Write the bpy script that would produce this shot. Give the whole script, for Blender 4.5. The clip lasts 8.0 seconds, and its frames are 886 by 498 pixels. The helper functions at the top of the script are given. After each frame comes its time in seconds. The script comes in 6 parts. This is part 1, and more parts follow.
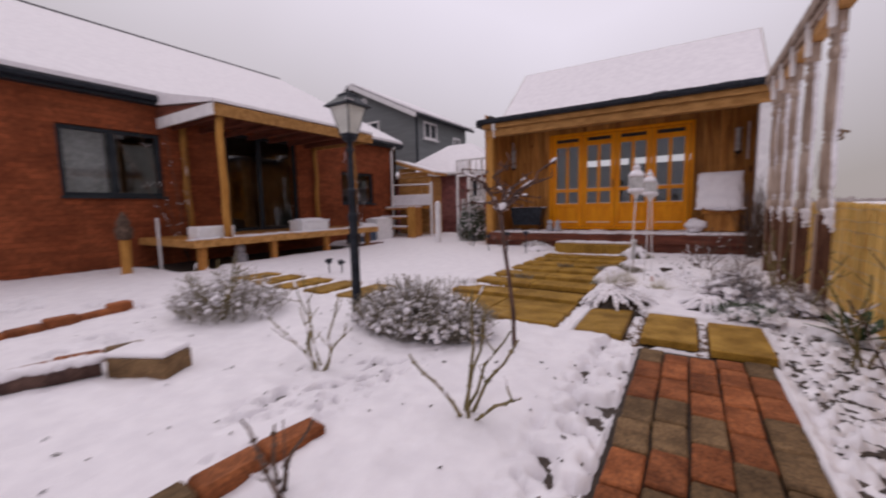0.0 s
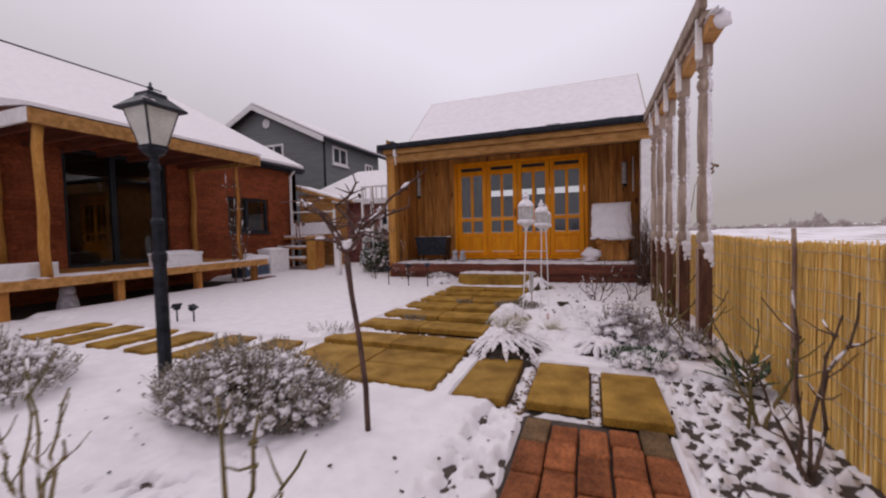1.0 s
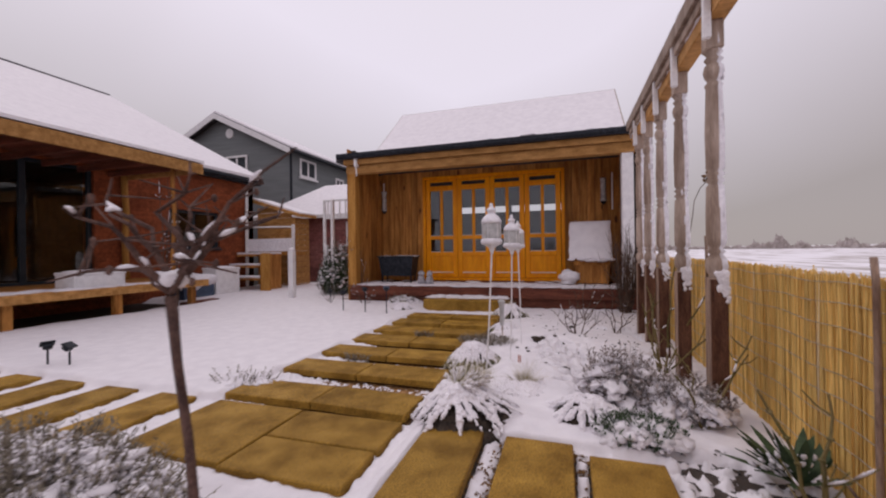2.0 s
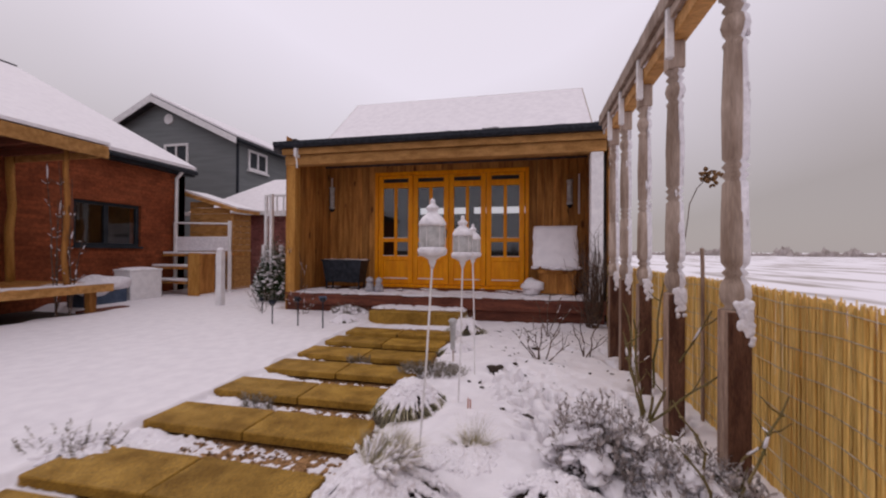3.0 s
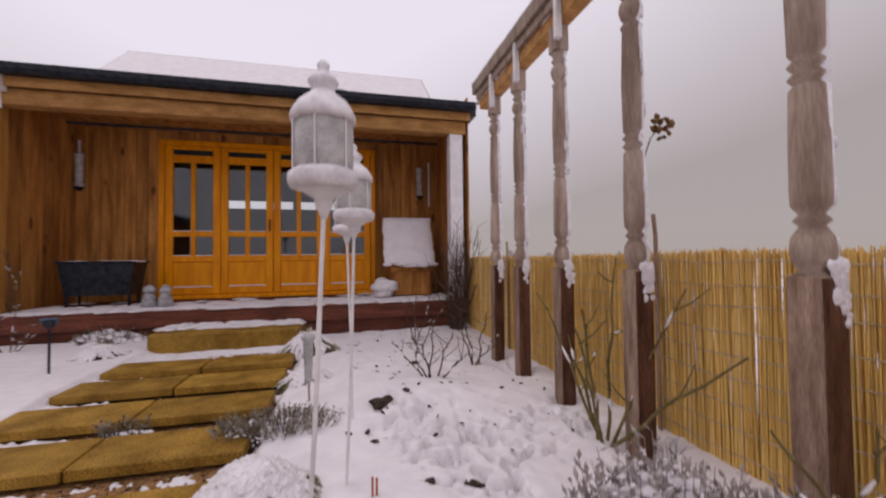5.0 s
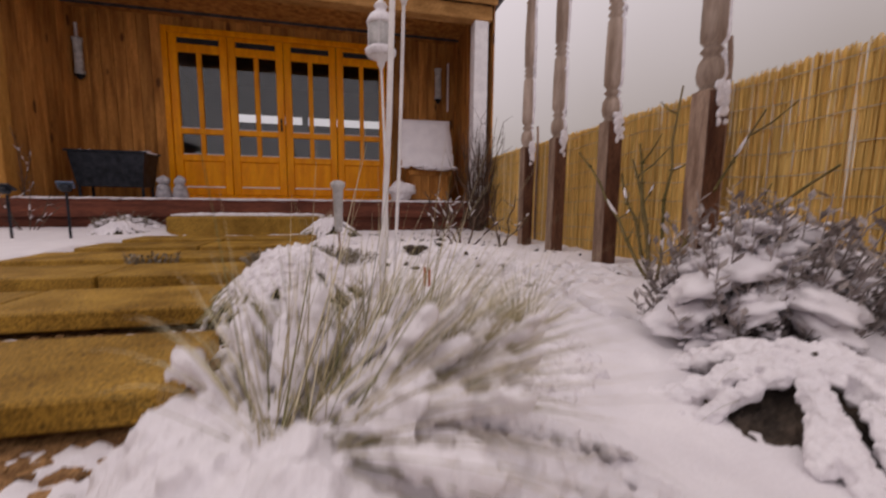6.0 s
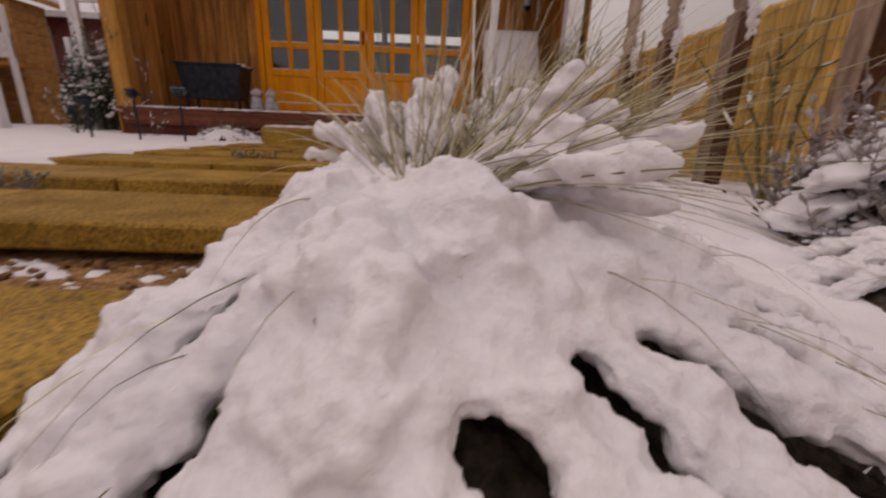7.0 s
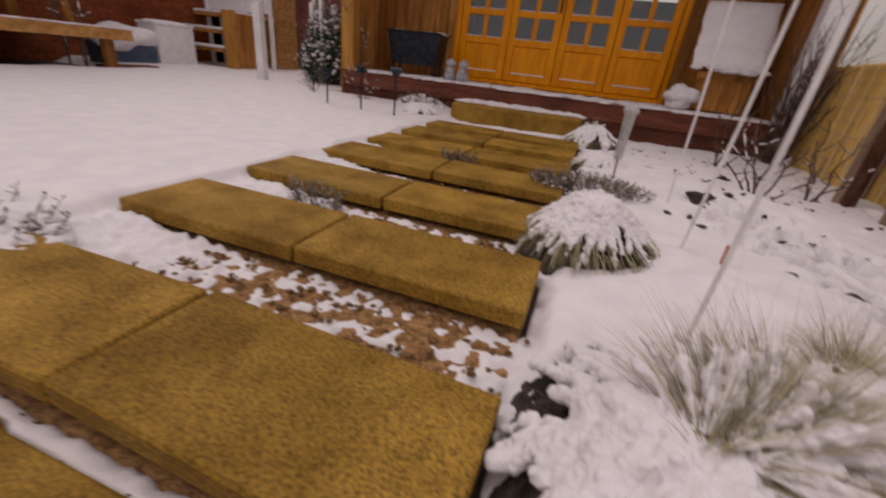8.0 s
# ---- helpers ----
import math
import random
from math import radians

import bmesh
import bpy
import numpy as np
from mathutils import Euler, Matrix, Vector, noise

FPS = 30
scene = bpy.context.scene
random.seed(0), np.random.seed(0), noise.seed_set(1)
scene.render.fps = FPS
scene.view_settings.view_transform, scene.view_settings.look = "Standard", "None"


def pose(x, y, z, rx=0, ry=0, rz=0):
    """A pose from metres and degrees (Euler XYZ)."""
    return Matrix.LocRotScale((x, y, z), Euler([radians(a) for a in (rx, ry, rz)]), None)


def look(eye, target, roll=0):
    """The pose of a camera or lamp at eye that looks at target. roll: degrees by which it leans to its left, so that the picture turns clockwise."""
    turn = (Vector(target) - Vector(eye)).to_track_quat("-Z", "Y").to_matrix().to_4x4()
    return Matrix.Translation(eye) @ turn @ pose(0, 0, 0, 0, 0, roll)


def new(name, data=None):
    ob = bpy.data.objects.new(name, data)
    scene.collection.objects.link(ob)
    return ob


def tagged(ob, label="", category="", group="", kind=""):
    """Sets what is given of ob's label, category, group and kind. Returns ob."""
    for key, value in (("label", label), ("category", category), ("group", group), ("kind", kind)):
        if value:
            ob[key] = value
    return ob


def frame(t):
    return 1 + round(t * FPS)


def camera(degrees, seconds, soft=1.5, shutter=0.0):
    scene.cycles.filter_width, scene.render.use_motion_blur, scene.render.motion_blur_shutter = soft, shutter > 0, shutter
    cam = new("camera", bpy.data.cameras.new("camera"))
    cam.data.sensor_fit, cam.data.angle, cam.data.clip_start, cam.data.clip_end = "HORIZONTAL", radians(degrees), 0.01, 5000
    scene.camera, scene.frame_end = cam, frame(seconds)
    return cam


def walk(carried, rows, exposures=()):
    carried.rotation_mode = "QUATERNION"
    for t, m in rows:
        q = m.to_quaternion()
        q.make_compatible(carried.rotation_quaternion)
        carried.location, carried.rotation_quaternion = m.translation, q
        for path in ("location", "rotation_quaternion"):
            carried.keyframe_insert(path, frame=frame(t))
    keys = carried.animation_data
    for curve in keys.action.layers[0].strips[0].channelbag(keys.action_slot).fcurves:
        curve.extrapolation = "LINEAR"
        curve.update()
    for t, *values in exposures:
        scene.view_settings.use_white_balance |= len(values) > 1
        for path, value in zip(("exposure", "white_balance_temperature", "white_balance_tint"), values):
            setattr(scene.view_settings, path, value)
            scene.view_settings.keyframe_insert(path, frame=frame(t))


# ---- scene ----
cam = camera(96.8, 8.0, soft=2.1, shutter=0.35)
PATH = [
    (0, (0.584, 2.331, 0.807), (-0.473, 4.016, 0.599), -1.3),
    (0.5, (0.61, 2.653, 0.834), (-0.107, 4.514, 0.686), -2.2),
    (1, (0.669, 3.004, 0.849), (-0.035, 4.874, 0.768), -1.4),
    (1.5, (0.657, 3.389, 0.866), (0.014, 5.283, 0.851), -1.2),
    (2.8, (0.61, 4.321, 0.908), (0.129, 6.262, 0.917), 0.2),
    (3, (0.62, 4.48, 0.927), (0.194, 6.434, 0.937), 0.3),
    (3.5, (0.586, 4.854, 0.93), (0.174, 6.809, 1.012), 2.1),
    (4, (0.487, 5.172, 0.952), (0.405, 7.165, 1.101), 1.7),
    (4.2, (0.471, 5.29, 0.962), (0.441, 7.285, 1.099), 2.1),
    (5.3, (0.128, 5.54, 0.606), (0.707, 7.454, 0.561), -1.3),
    (5.5, (0.11, 5.599, 0.5), (0.688, 7.51, 0.368), -1.1),
    (6, (0.082, 5.615, 0.271), (0.528, 7.55, 0.035), 0.6),
    (6.5, (0.063, 5.623, 0.164), (0.33, 7.563, -0.244), 0.7),
    (7, (0.039, 5.601, 0.159), (0.139, 7.513, -0.419), 2.3),
    (7.5, (-0.025, 5.546, 0.247), (-0.303, 7.362, -0.542), 4.8),
    (8, (-0.17, 5.484, 0.462), (-0.705, 7.213, -0.389), 6.7),
]
EXPOSURES = [(0.0, 0.04, 6650, 13), (4.2, 0.06, 6690, 13), (5.5, 0.08, 6900, 12), (6.2, -0.07, 7350, 13), (7.0, -0.20, 7650, 13), (7.5, -0.16, 7600, 13), (8.0, -0.10, 7450, 12)]
walk(cam, [(t, look(eye, target, roll)) for t, eye, target, roll in PATH], EXPOSURES)

# ---- sky and light: overcast with falling snow ----
world = bpy.data.worlds.new("overcast_sky")
scene.world = world
world.use_nodes = True
wn, wl = world.node_tree.nodes, world.node_tree.links
wn.clear()
sky = wn.new("ShaderNodeTexSky")
sky.sky_type, sky.sun_disc = "NISHITA", False
sky.sun_elevation, sky.sun_rotation = radians(45), radians(-63)
sky_bg = wn.new("ShaderNodeBackground")
sky_bg.inputs["Strength"].default_value = 0.05
wl.new(sky.outputs[0], sky_bg.inputs["Color"])
wco, wsep = wn.new("ShaderNodeTexCoord"), wn.new("ShaderNodeSeparateXYZ")
wl.new(wco.outputs["Generated"], wsep.inputs[0])
cloud = wn.new("ShaderNodeTexNoise")
cloud.inputs["Scale"].default_value, cloud.inputs["Detail"].default_value = 1.6, 3.0
wl.new(wco.outputs["Generated"], cloud.inputs["Vector"])
lift = wn.new("ShaderNodeMath")
lift.operation = "MULTIPLY_ADD"
lift.inputs[1].default_value = 0.16
wl.new(cloud.outputs["Fac"], lift.inputs[0])
off_axis, away = wn.new("ShaderNodeMath"), wn.new("ShaderNodeMath")
off_axis.operation, off_axis.inputs[1].default_value = "ADD", 0.25
away.operation = "ABSOLUTE"
wl.new(wsep.outputs["X"], off_axis.inputs[0])
wl.new(off_axis.outputs[0], away.inputs[0])
side = wn.new("ShaderNodeMath")
side.operation = "MULTIPLY_ADD"
side.inputs[1].default_value = -0.30
wl.new(away.outputs[0], side.inputs[0])
north = wn.new("ShaderNodeMath")
north.operation = "MULTIPLY_ADD"
north.inputs[1].default_value = 0.07
wl.new(wsep.outputs["Y"], north.inputs[0])
south, open_sky = wn.new("ShaderNodeMath"), wn.new("ShaderNodeMath")
south.operation, south.inputs[1].default_value = "MINIMUM", 0.0
wl.new(wsep.outputs["Y"], south.inputs[0])
open_sky.operation, open_sky.inputs[1].default_value = "MULTIPLY_ADD", -0.55
wl.new(south.outputs[0], open_sky.inputs[0])
wl.new(wsep.outputs["Z"], open_sky.inputs[2])
wl.new(open_sky.outputs[0], north.inputs[2])
wl.new(north.outputs[0], side.inputs[2])
wl.new(side.outputs[0], lift.inputs[2])
wramp = wn.new("ShaderNodeValToRGB")
wl.new(lift.outputs[0], wramp.inputs[0])
wramp.color_ramp.elements[0].position, wramp.color_ramp.elements[0].color = 0.04, (0.42, 0.38, 0.385, 1)
wramp.color_ramp.elements[1].position, wramp.color_ramp.elements[1].color = 1.0, (1.12, 1.05, 1.13, 1)
high = wramp.color_ramp.elements.new(0.80)
high.color = (0.88, 0.84, 0.94, 1)
mid = wramp.color_ramp.elements.new(0.52)
mid.color = (0.88, 0.84, 0.96, 1)
cloud_bg = wn.new("ShaderNodeBackground")
cloud_bg.inputs["Strength"].default_value = 0.95
wl.new(wramp.outputs[0], cloud_bg.inputs["Color"])
wmix, wout = wn.new("ShaderNodeMixShader"), wn.new("ShaderNodeOutputWorld")
wmix.inputs[0].default_value = 0.9
wl.new(sky_bg.outputs[0], wmix.inputs[1])
wl.new(cloud_bg.outputs[0], wmix.inputs[2])
wl.new(wmix.outputs[0], wout.inputs["Surface"])
sun = new("sun", bpy.data.lights.new("sun", "SUN"))
sun.data.energy, sun.data.angle, sun.data.color = 0.35, radians(40), (1.0, 0.96, 0.92)
sun.matrix_world = look((-8, 9, 9), (0, 5, 0))


# ---- materials ----
def mat(name, c1, c2, rough=0.8, scale=6.0, stretch=(1, 1, 1), bump=0.25, fine=8.0, metal=0.0, rnd=0.0, speck=0.25, dist=0.01, wet=0.0, gloss=0.2, knots=0.0):
    """Two colours mottled at two scales, with relief; rnd varies it from object to object."""
    m = bpy.data.materials.new(name)
    m.use_nodes = True
    n, l = m.node_tree.nodes, m.node_tree.links
    bsdf = n["Principled BSDF"]
    co, mp = n.new("ShaderNodeTexCoord"), n.new("ShaderNodeMapping")
    mp.inputs["Scale"].default_value = stretch
    l.new(co.outputs["Object"], mp.inputs["Vector"])
    info = n.new("ShaderNodeObjectInfo")
    big, small = n.new("ShaderNodeTexNoise"), n.new("ShaderNodeTexNoise")
    shift = n.new("ShaderNodeMath")
    shift.operation = "MULTIPLY"
    shift.inputs[1].default_value = 37.0
    l.new(info.outputs["Random"], shift.inputs[0])
    for node, s, d in ((big, scale, 4.0), (small, scale * fine, 3.0)):
        node.noise_dimensions = "4D"
        node.inputs["Scale"].default_value, node.inputs["Detail"].default_value = s, d
        l.new(mp.outputs[0], node.inputs["Vector"])
        l.new(shift.outputs[0], node.inputs["W"])
    ramp = n.new("ShaderNodeValToRGB")
    ramp.color_ramp.elements[0].position, ramp.color_ramp.elements[1].position = 0.36, 0.64
    ramp.color_ramp.elements[0].color, ramp.color_ramp.elements[1].color = (*c1, 1), (*c2, 1)
    l.new(big.outputs["Fac"], ramp.inputs[0])
    val = n.new("ShaderNodeMapRange")
    val.inputs["From Min"].default_value, val.inputs["From Max"].default_value = 0.3, 0.7
    val.inputs["To Min"].default_value, val.inputs["To Max"].default_value = 1 - speck, 1 + speck
    l.new(small.outputs["Fac"], val.inputs["Value"])
    each = n.new("ShaderNodeMapRange")
    each.inputs["To Min"].default_value, each.inputs["To Max"].default_value = 1 - rnd, 1 + rnd
    l.new(info.outputs["Random"], each.inputs["Value"])
    mul = n.new("ShaderNodeMath")
    mul.operation = "MULTIPLY"
    l.new(val.outputs[0], mul.inputs[0])
    l.new(each.outputs[0], mul.inputs[1])
    hsv = n.new("ShaderNodeHueSaturation")
    l.new(ramp.outputs[0], hsv.inputs["Color"])
    l.new(mul.outputs[0], hsv.inputs["Value"])
    out = hsv.outputs[0]
    if knots:
        kmap, vor, kr, km = n.new("ShaderNodeMapping"), n.new("ShaderNodeTexVoronoi"), n.new("ShaderNodeMapRange"), n.new("ShaderNodeMix")
        kmap.inputs["Scale"].default_value = (7.5, 7.5, 3.0)
        l.new(co.outputs["Object"], kmap.inputs["Vector"])
        vor.voronoi_dimensions = "4D"
        l.new(kmap.outputs[0], vor.inputs["Vector"])
        l.new(shift.outputs[0], vor.inputs["W"])
        vor.inputs["Scale"].default_value = 1.0
        kr.inputs["From Min"].default_value, kr.inputs["From Max"].default_value = 0.16, 0.24
        kr.inputs["To Min"].default_value, kr.inputs["To Max"].default_value = knots, 0.0
        l.new(vor.outputs["Distance"], kr.inputs["Value"])
        km.data_type = "RGBA"
        l.new(kr.outputs[0], km.inputs["Factor"])
        l.new(out, km.inputs[6])
        km.inputs[7].default_value = (0.05, 0.018, 0.006, 1)
        out = km.outputs[2]
    l.new(out, bsdf.inputs["Base Color"])
    bsdf.inputs["Roughness"].default_value, bsdf.inputs["Metallic"].default_value = rough, metal
    bsdf.inputs["Specular IOR Level"].default_value = gloss
    if wet:
        damp = n.new("ShaderNodeMapRange")
        damp.inputs["From Min"].default_value, damp.inputs["From Max"].default_value = 0.35, 0.65
        damp.inputs["To Min"].default_value, damp.inputs["To Max"].default_value = rough, rough - wet
        l.new(big.outputs["Fac"], damp.inputs["Value"])
        l.new(damp.outputs[0], bsdf.inputs["Roughness"])
    if bump:
        add = n.new("ShaderNodeMath")
        add.operation = "MULTIPLY_ADD"
        add.inputs[1].default_value = 0.5
        l.new(small.outputs["Fac"], add.inputs[0])
        l.new(big.outputs["Fac"], add.inputs[2])
        b = n.new("ShaderNodeBump")
        b.inputs["Strength"].default_value, b.inputs["Distance"].default_value = bump, dist
        l.new(add.outputs[0], b.inputs["Height"])
        l.new(b.outputs[0], bsdf.inputs["Normal"])
    return m


def brick_wall_mat(name, c1, c2, mortar):
    """Coursed brickwork for a far wall that lies in the y-z or x-z plane."""
    m = mat(name, c1, c2, rough=0.9, scale=1.6, fine=14, speck=0.3, bump=0)
    n, l = m.node_tree.nodes, m.node_tree.links
    bsdf = n["Principled BSDF"]
    old = bsdf.inputs["Base Color"].links[0].from_socket
    co, sep, add, com = n.new("ShaderNodeTexCoord"), n.new("ShaderNodeSeparateXYZ"), n.new("ShaderNodeMath"), n.new("ShaderNodeCombineXYZ")
    l.new(co.outputs["Object"], sep.inputs[0])
    l.new(sep.outputs["X"], add.inputs[0])
    l.new(sep.outputs["Y"], add.inputs[1])
    l.new(add.outputs[0], com.inputs["X"])
    l.new(sep.outputs["Z"], com.inputs["Y"])
    br = n.new("ShaderNodeTexBrick")
    l.new(com.outputs[0], br.inputs["Vector"])
    br.inputs["Scale"].default_value, br.inputs["Brick Width"].default_value, br.inputs["Row Height"].default_value = 1.0, 0.225, 0.075
    br.inputs["Mortar Size"].default_value, br.inputs["Mortar Smooth"].default_value = 0.006, 0.3
    br.inputs["Color1"].default_value, br.inputs["Color2"].default_value, br.inputs["Mortar"].default_value = (0.8, 0.8, 0.8, 1), (1.2, 1.15, 1.1, 1), (*mortar, 1)
    mixc = n.new("ShaderNodeMix")
    mixc.data_type, mixc.blend_type = "RGBA", "MULTIPLY"
    mixc.inputs["Factor"].default_value = 1.0
    l.new(old, mixc.inputs[6])
    l.new(br.outputs["Color"], mixc.inputs[7])
    l.new(mixc.outputs[2], bsdf.inputs["Base Color"])
    b = n.new("ShaderNodeBump")
    b.inputs["Strength"].default_value, b.inputs["Distance"].default_value, b.invert = 0.6, 0.01, True
    l.new(br.outputs["Fac"], b.inputs["Height"])
    l.new(b.outputs[0], bsdf.inputs["Normal"])
    return m


def glass_mat(name, tint):
    m = bpy.data.materials.new(name)
    m.use_nodes = True
    bsdf = m.node_tree.nodes["Principled BSDF"]
    bsdf.inputs["Base Color"].default_value = (*tint, 1)
    bsdf.inputs["Roughness"].default_value = 0.015
    bsdf.inputs["Transmission Weight"].default_value = 1.0
    bsdf.inputs["IOR"].default_value = 1.5
    return m


SNOW = mat("snow", (0.73, 0.695, 0.725), (0.80, 0.765, 0.79), rough=0.7, scale=9, fine=30, bump=0.5, speck=0.04, dist=0.006)
SNOW_THIN = mat("thin_wet_snow", (0.66, 0.63, 0.66), (0.84, 0.81, 0.84), rough=0.6, scale=30, fine=5, bump=0.5, speck=0.1, dist=0.006)
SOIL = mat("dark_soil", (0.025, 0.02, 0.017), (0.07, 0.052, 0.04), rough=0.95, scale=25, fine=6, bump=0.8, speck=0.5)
GRAVEL = mat("brown_gravel", (0.13, 0.065, 0.026), (0.32, 0.175, 0.075), rough=0.85, scale=60, fine=4, bump=0.7, rnd=0.3, speck=0.45)
STONE = mat("yellow_sandstone", (0.185, 0.096, 0.013), (0.35, 0.196, 0.031), rough=0.75, scale=6, fine=32, bump=1.0, speck=0.62, rnd=0.12, dist=0.006, wet=0.2)
BRICK = mat("old_red_brick", (0.16, 0.048, 0.016), (0.31, 0.100, 0.034), rough=0.8, scale=9, fine=9, bump=0.8, speck=0.4, rnd=0.3, wet=0.15)
BRICK_DARK = mat("weathered_grey_brick", (0.092, 0.054, 0.026), (0.185, 0.110, 0.052), rough=0.8, scale=9, fine=9, bump=0.8, speck=0.4, rnd=0.25, wet=0.15)
HOUSE_BRICK = brick_wall_mat("red_house_brickwork", (0.185, 0.048, 0.019), (0.265, 0.074, 0.030), (0.85, 0.8, 0.75))
PINK_BRICK = brick_wall_mat("pinkish_brickwork", (0.26, 0.10, 0.095), (0.34, 0.15, 0.14), (1.1, 1.1, 1.1))
GREY_RENDER = mat("grey_painted_boarding", (0.165, 0.178, 0.182), (0.20, 0.213, 0.217), rough=0.8, scale=3, stretch=(0.3, 0.3, 3), fine=20, bump=0.3, speck=0.08)
CEDAR = mat("brown_cedar_board", (0.25, 0.098, 0.022), (0.50, 0.225, 0.058), rough=0.7, scale=5, stretch=(3, 3, 0.35), fine=9, bump=0.35, speck=0.22, rnd=0.22, knots=0.8)
OAK = mat("pale_oak_timber", (0.30, 0.145, 0.042), (0.48, 0.25, 0.085), rough=0.7, scale=5, stretch=(1, 3, 3), fine=8, bump=0.35, speck=0.2, rnd=0.1)
POST_OAK = mat("golden_softwood_post", (0.34, 0.15, 0.03), (0.48, 0.24, 0.06), rough=0.7, scale=5, stretch=(3, 3, 0.4), fine=8, bump=0.3, speck=0.2, rnd=0.1)
DOOR = mat("orange_varnished_wood", (0.76, 0.25, 0.002), (0.90, 0.35, 0.004), rough=0.42, scale=4, stretch=(4, 4, 0.5), fine=8, bump=0.12, speck=0.1, rnd=0.05)
DECK_AND_SHADE_WOOD = mat("reddish_brown_decking_and_underside_shade", (0.10, 0.032, 0.02), (0.19, 0.06, 0.035), rough=0.7, scale=5, stretch=(0.4, 3, 3), fine=8, bump=0.3, rnd=0.1)
BLACK = mat("black_metal", (0.010, 0.012, 0.016), (0.028, 0.032, 0.042), rough=0.5, scale=20, bump=0.15, speck=0.2, metal=0.3)
SLATE = mat("dark_roof_slate", (0.035, 0.035, 0.04), (0.08, 0.075, 0.08), rough=0.6, scale=8, bump=0.4, speck=0.25)
ANTHRACITE = mat("dark_grey_frame", (0.015, 0.02, 0.026), (0.028, 0.034, 0.042), rough=0.45, scale=5, bump=0.05, speck=0.08)
WHITE_PAINT = mat("white_paint", (0.68, 0.66, 0.67), (0.80, 0.78, 0.78), rough=0.5, scale=9, bump=0.1, speck=0.06)
WHITE_PLASTIC = mat("white_foam_plastic", (0.70, 0.69, 0.70), (0.80, 0.79, 0.80), rough=0.55, scale=12, bump=0.15, speck=0.06)
PERGOLA = mat("weathered_brown_pergola_wood", (0.25, 0.178, 0.135), (0.44, 0.345, 0.285), rough=0.72, scale=7, stretch=(3, 3, 0.4), fine=8, bump=0.25, speck=0.13, rnd=0.15)
PERGOLA_RED = mat("wet_shaded_red_brown_wood", (0.058, 0.022, 0.013), (0.145, 0.068, 0.042), rough=0.6, scale=9, stretch=(3, 3, 0.5), fine=9, bump=0.5, speck=0.45, wet=0.2)
POST_FOOT = mat("brown_post_foot", (0.17, 0.105, 0.075), (0.34, 0.24, 0.18), rough=0.68, scale=8, stretch=(3, 3, 0.5), fine=9, bump=0.35, speck=0.28, rnd=0.2)
REED = mat("yellow_reed", (0.75, 0.455, 0.12), (0.90, 0.63, 0.22), rough=0.7, scale=3, stretch=(22, 60, 1.2), fine=3, bump=0.2, speck=0.25)
WIRE = mat("galvanised_wire", (0.36, 0.31, 0.23), (0.58, 0.52, 0.43), rough=0.5, scale=40, bump=0, speck=0.3, metal=0.2)
STRAW = mat("pale_straw_blade", (0.40, 0.33, 0.19), (0.62, 0.55, 0.38), rough=0.7, scale=14, bump=0, speck=0.2)
GREENSTRAW = mat("green_straw_blade", (0.12, 0.12, 0.05), (0.27, 0.25, 0.11), rough=0.65, scale=14, bump=0, speck=0.2)
TWIG = mat("dark_bare_twig", (0.055, 0.035, 0.026), (0.14, 0.09, 0.065), rough=0.8, scale=20, bump=0.3, speck=0.3)
BARK = mat("brown_sapling_bark", (0.06, 0.035, 0.03), (0.13, 0.075, 0.06), rough=0.8, scale=22, stretch=(1, 1, 0.5), bump=0.6, speck=0.35)
GREENSTEM = mat("green_brown_rose_stem", (0.10, 0.085, 0.028), (0.19, 0.14, 0.06), rough=0.65, scale=16, stretch=(1, 1, 0.3), bump=0.2, speck=0.25)
LAVENDER = mat("purple_grey_foliage", (0.17, 0.14, 0.13), (0.38, 0.33, 0.315), rough=0.8, scale=30, bump=0.2, speck=0.3)
SAGE = mat("brown_grey_foliage", (0.12, 0.10, 0.075), (0.30, 0.26, 0.205), rough=0.8, scale=30, bump=0.2, speck=0.3)
LEAF = mat("dark_green_leaf", (0.022, 0.040, 0.018), (0.065, 0.10, 0.045), rough=0.55, scale=20, bump=0.15, speck=0.25)
STATUE = mat("mottled_grey_cast_stone", (0.26, 0.25, 0.27), (0.42, 0.40, 0.42), rough=0.9, scale=18, bump=0.5, speck=0.3)
# rooms behind the glass: their dimness is put into this colour
INNER = mat("dim_interior", (0.05, 0.045, 0.042), (0.08, 0.07, 0.065), rough=0.9, scale=2, bump=0)
FROST = mat("frosted_lantern_glass", (0.36, 0.355, 0.35), (0.56, 0.55, 0.545), rough=0.35, scale=22, bump=0.3, speck=0.14)
LAMPGLASS = mat("milky_lamp_glass", (0.50, 0.50, 0.46), (0.62, 0.62, 0.57), rough=0.2, scale=9, bump=0.05, speck=0.06)
BLUE = mat("dull_blue_plastic", (0.05, 0.075, 0.12), (0.08, 0.11, 0.17), rough=0.5, scale=10, bump=0.05)
TERRA = mat("terracotta", (0.35, 0.10, 0.05), (0.45, 0.15, 0.07), rough=0.8, scale=12, bump=0.2)
HEDGE = mat("hazed_far_hedge", (0.26, 0.22, 0.20), (0.42, 0.37, 0.36), rough=0.95, scale=0.6, fine=7, bump=0, speck=0.25)


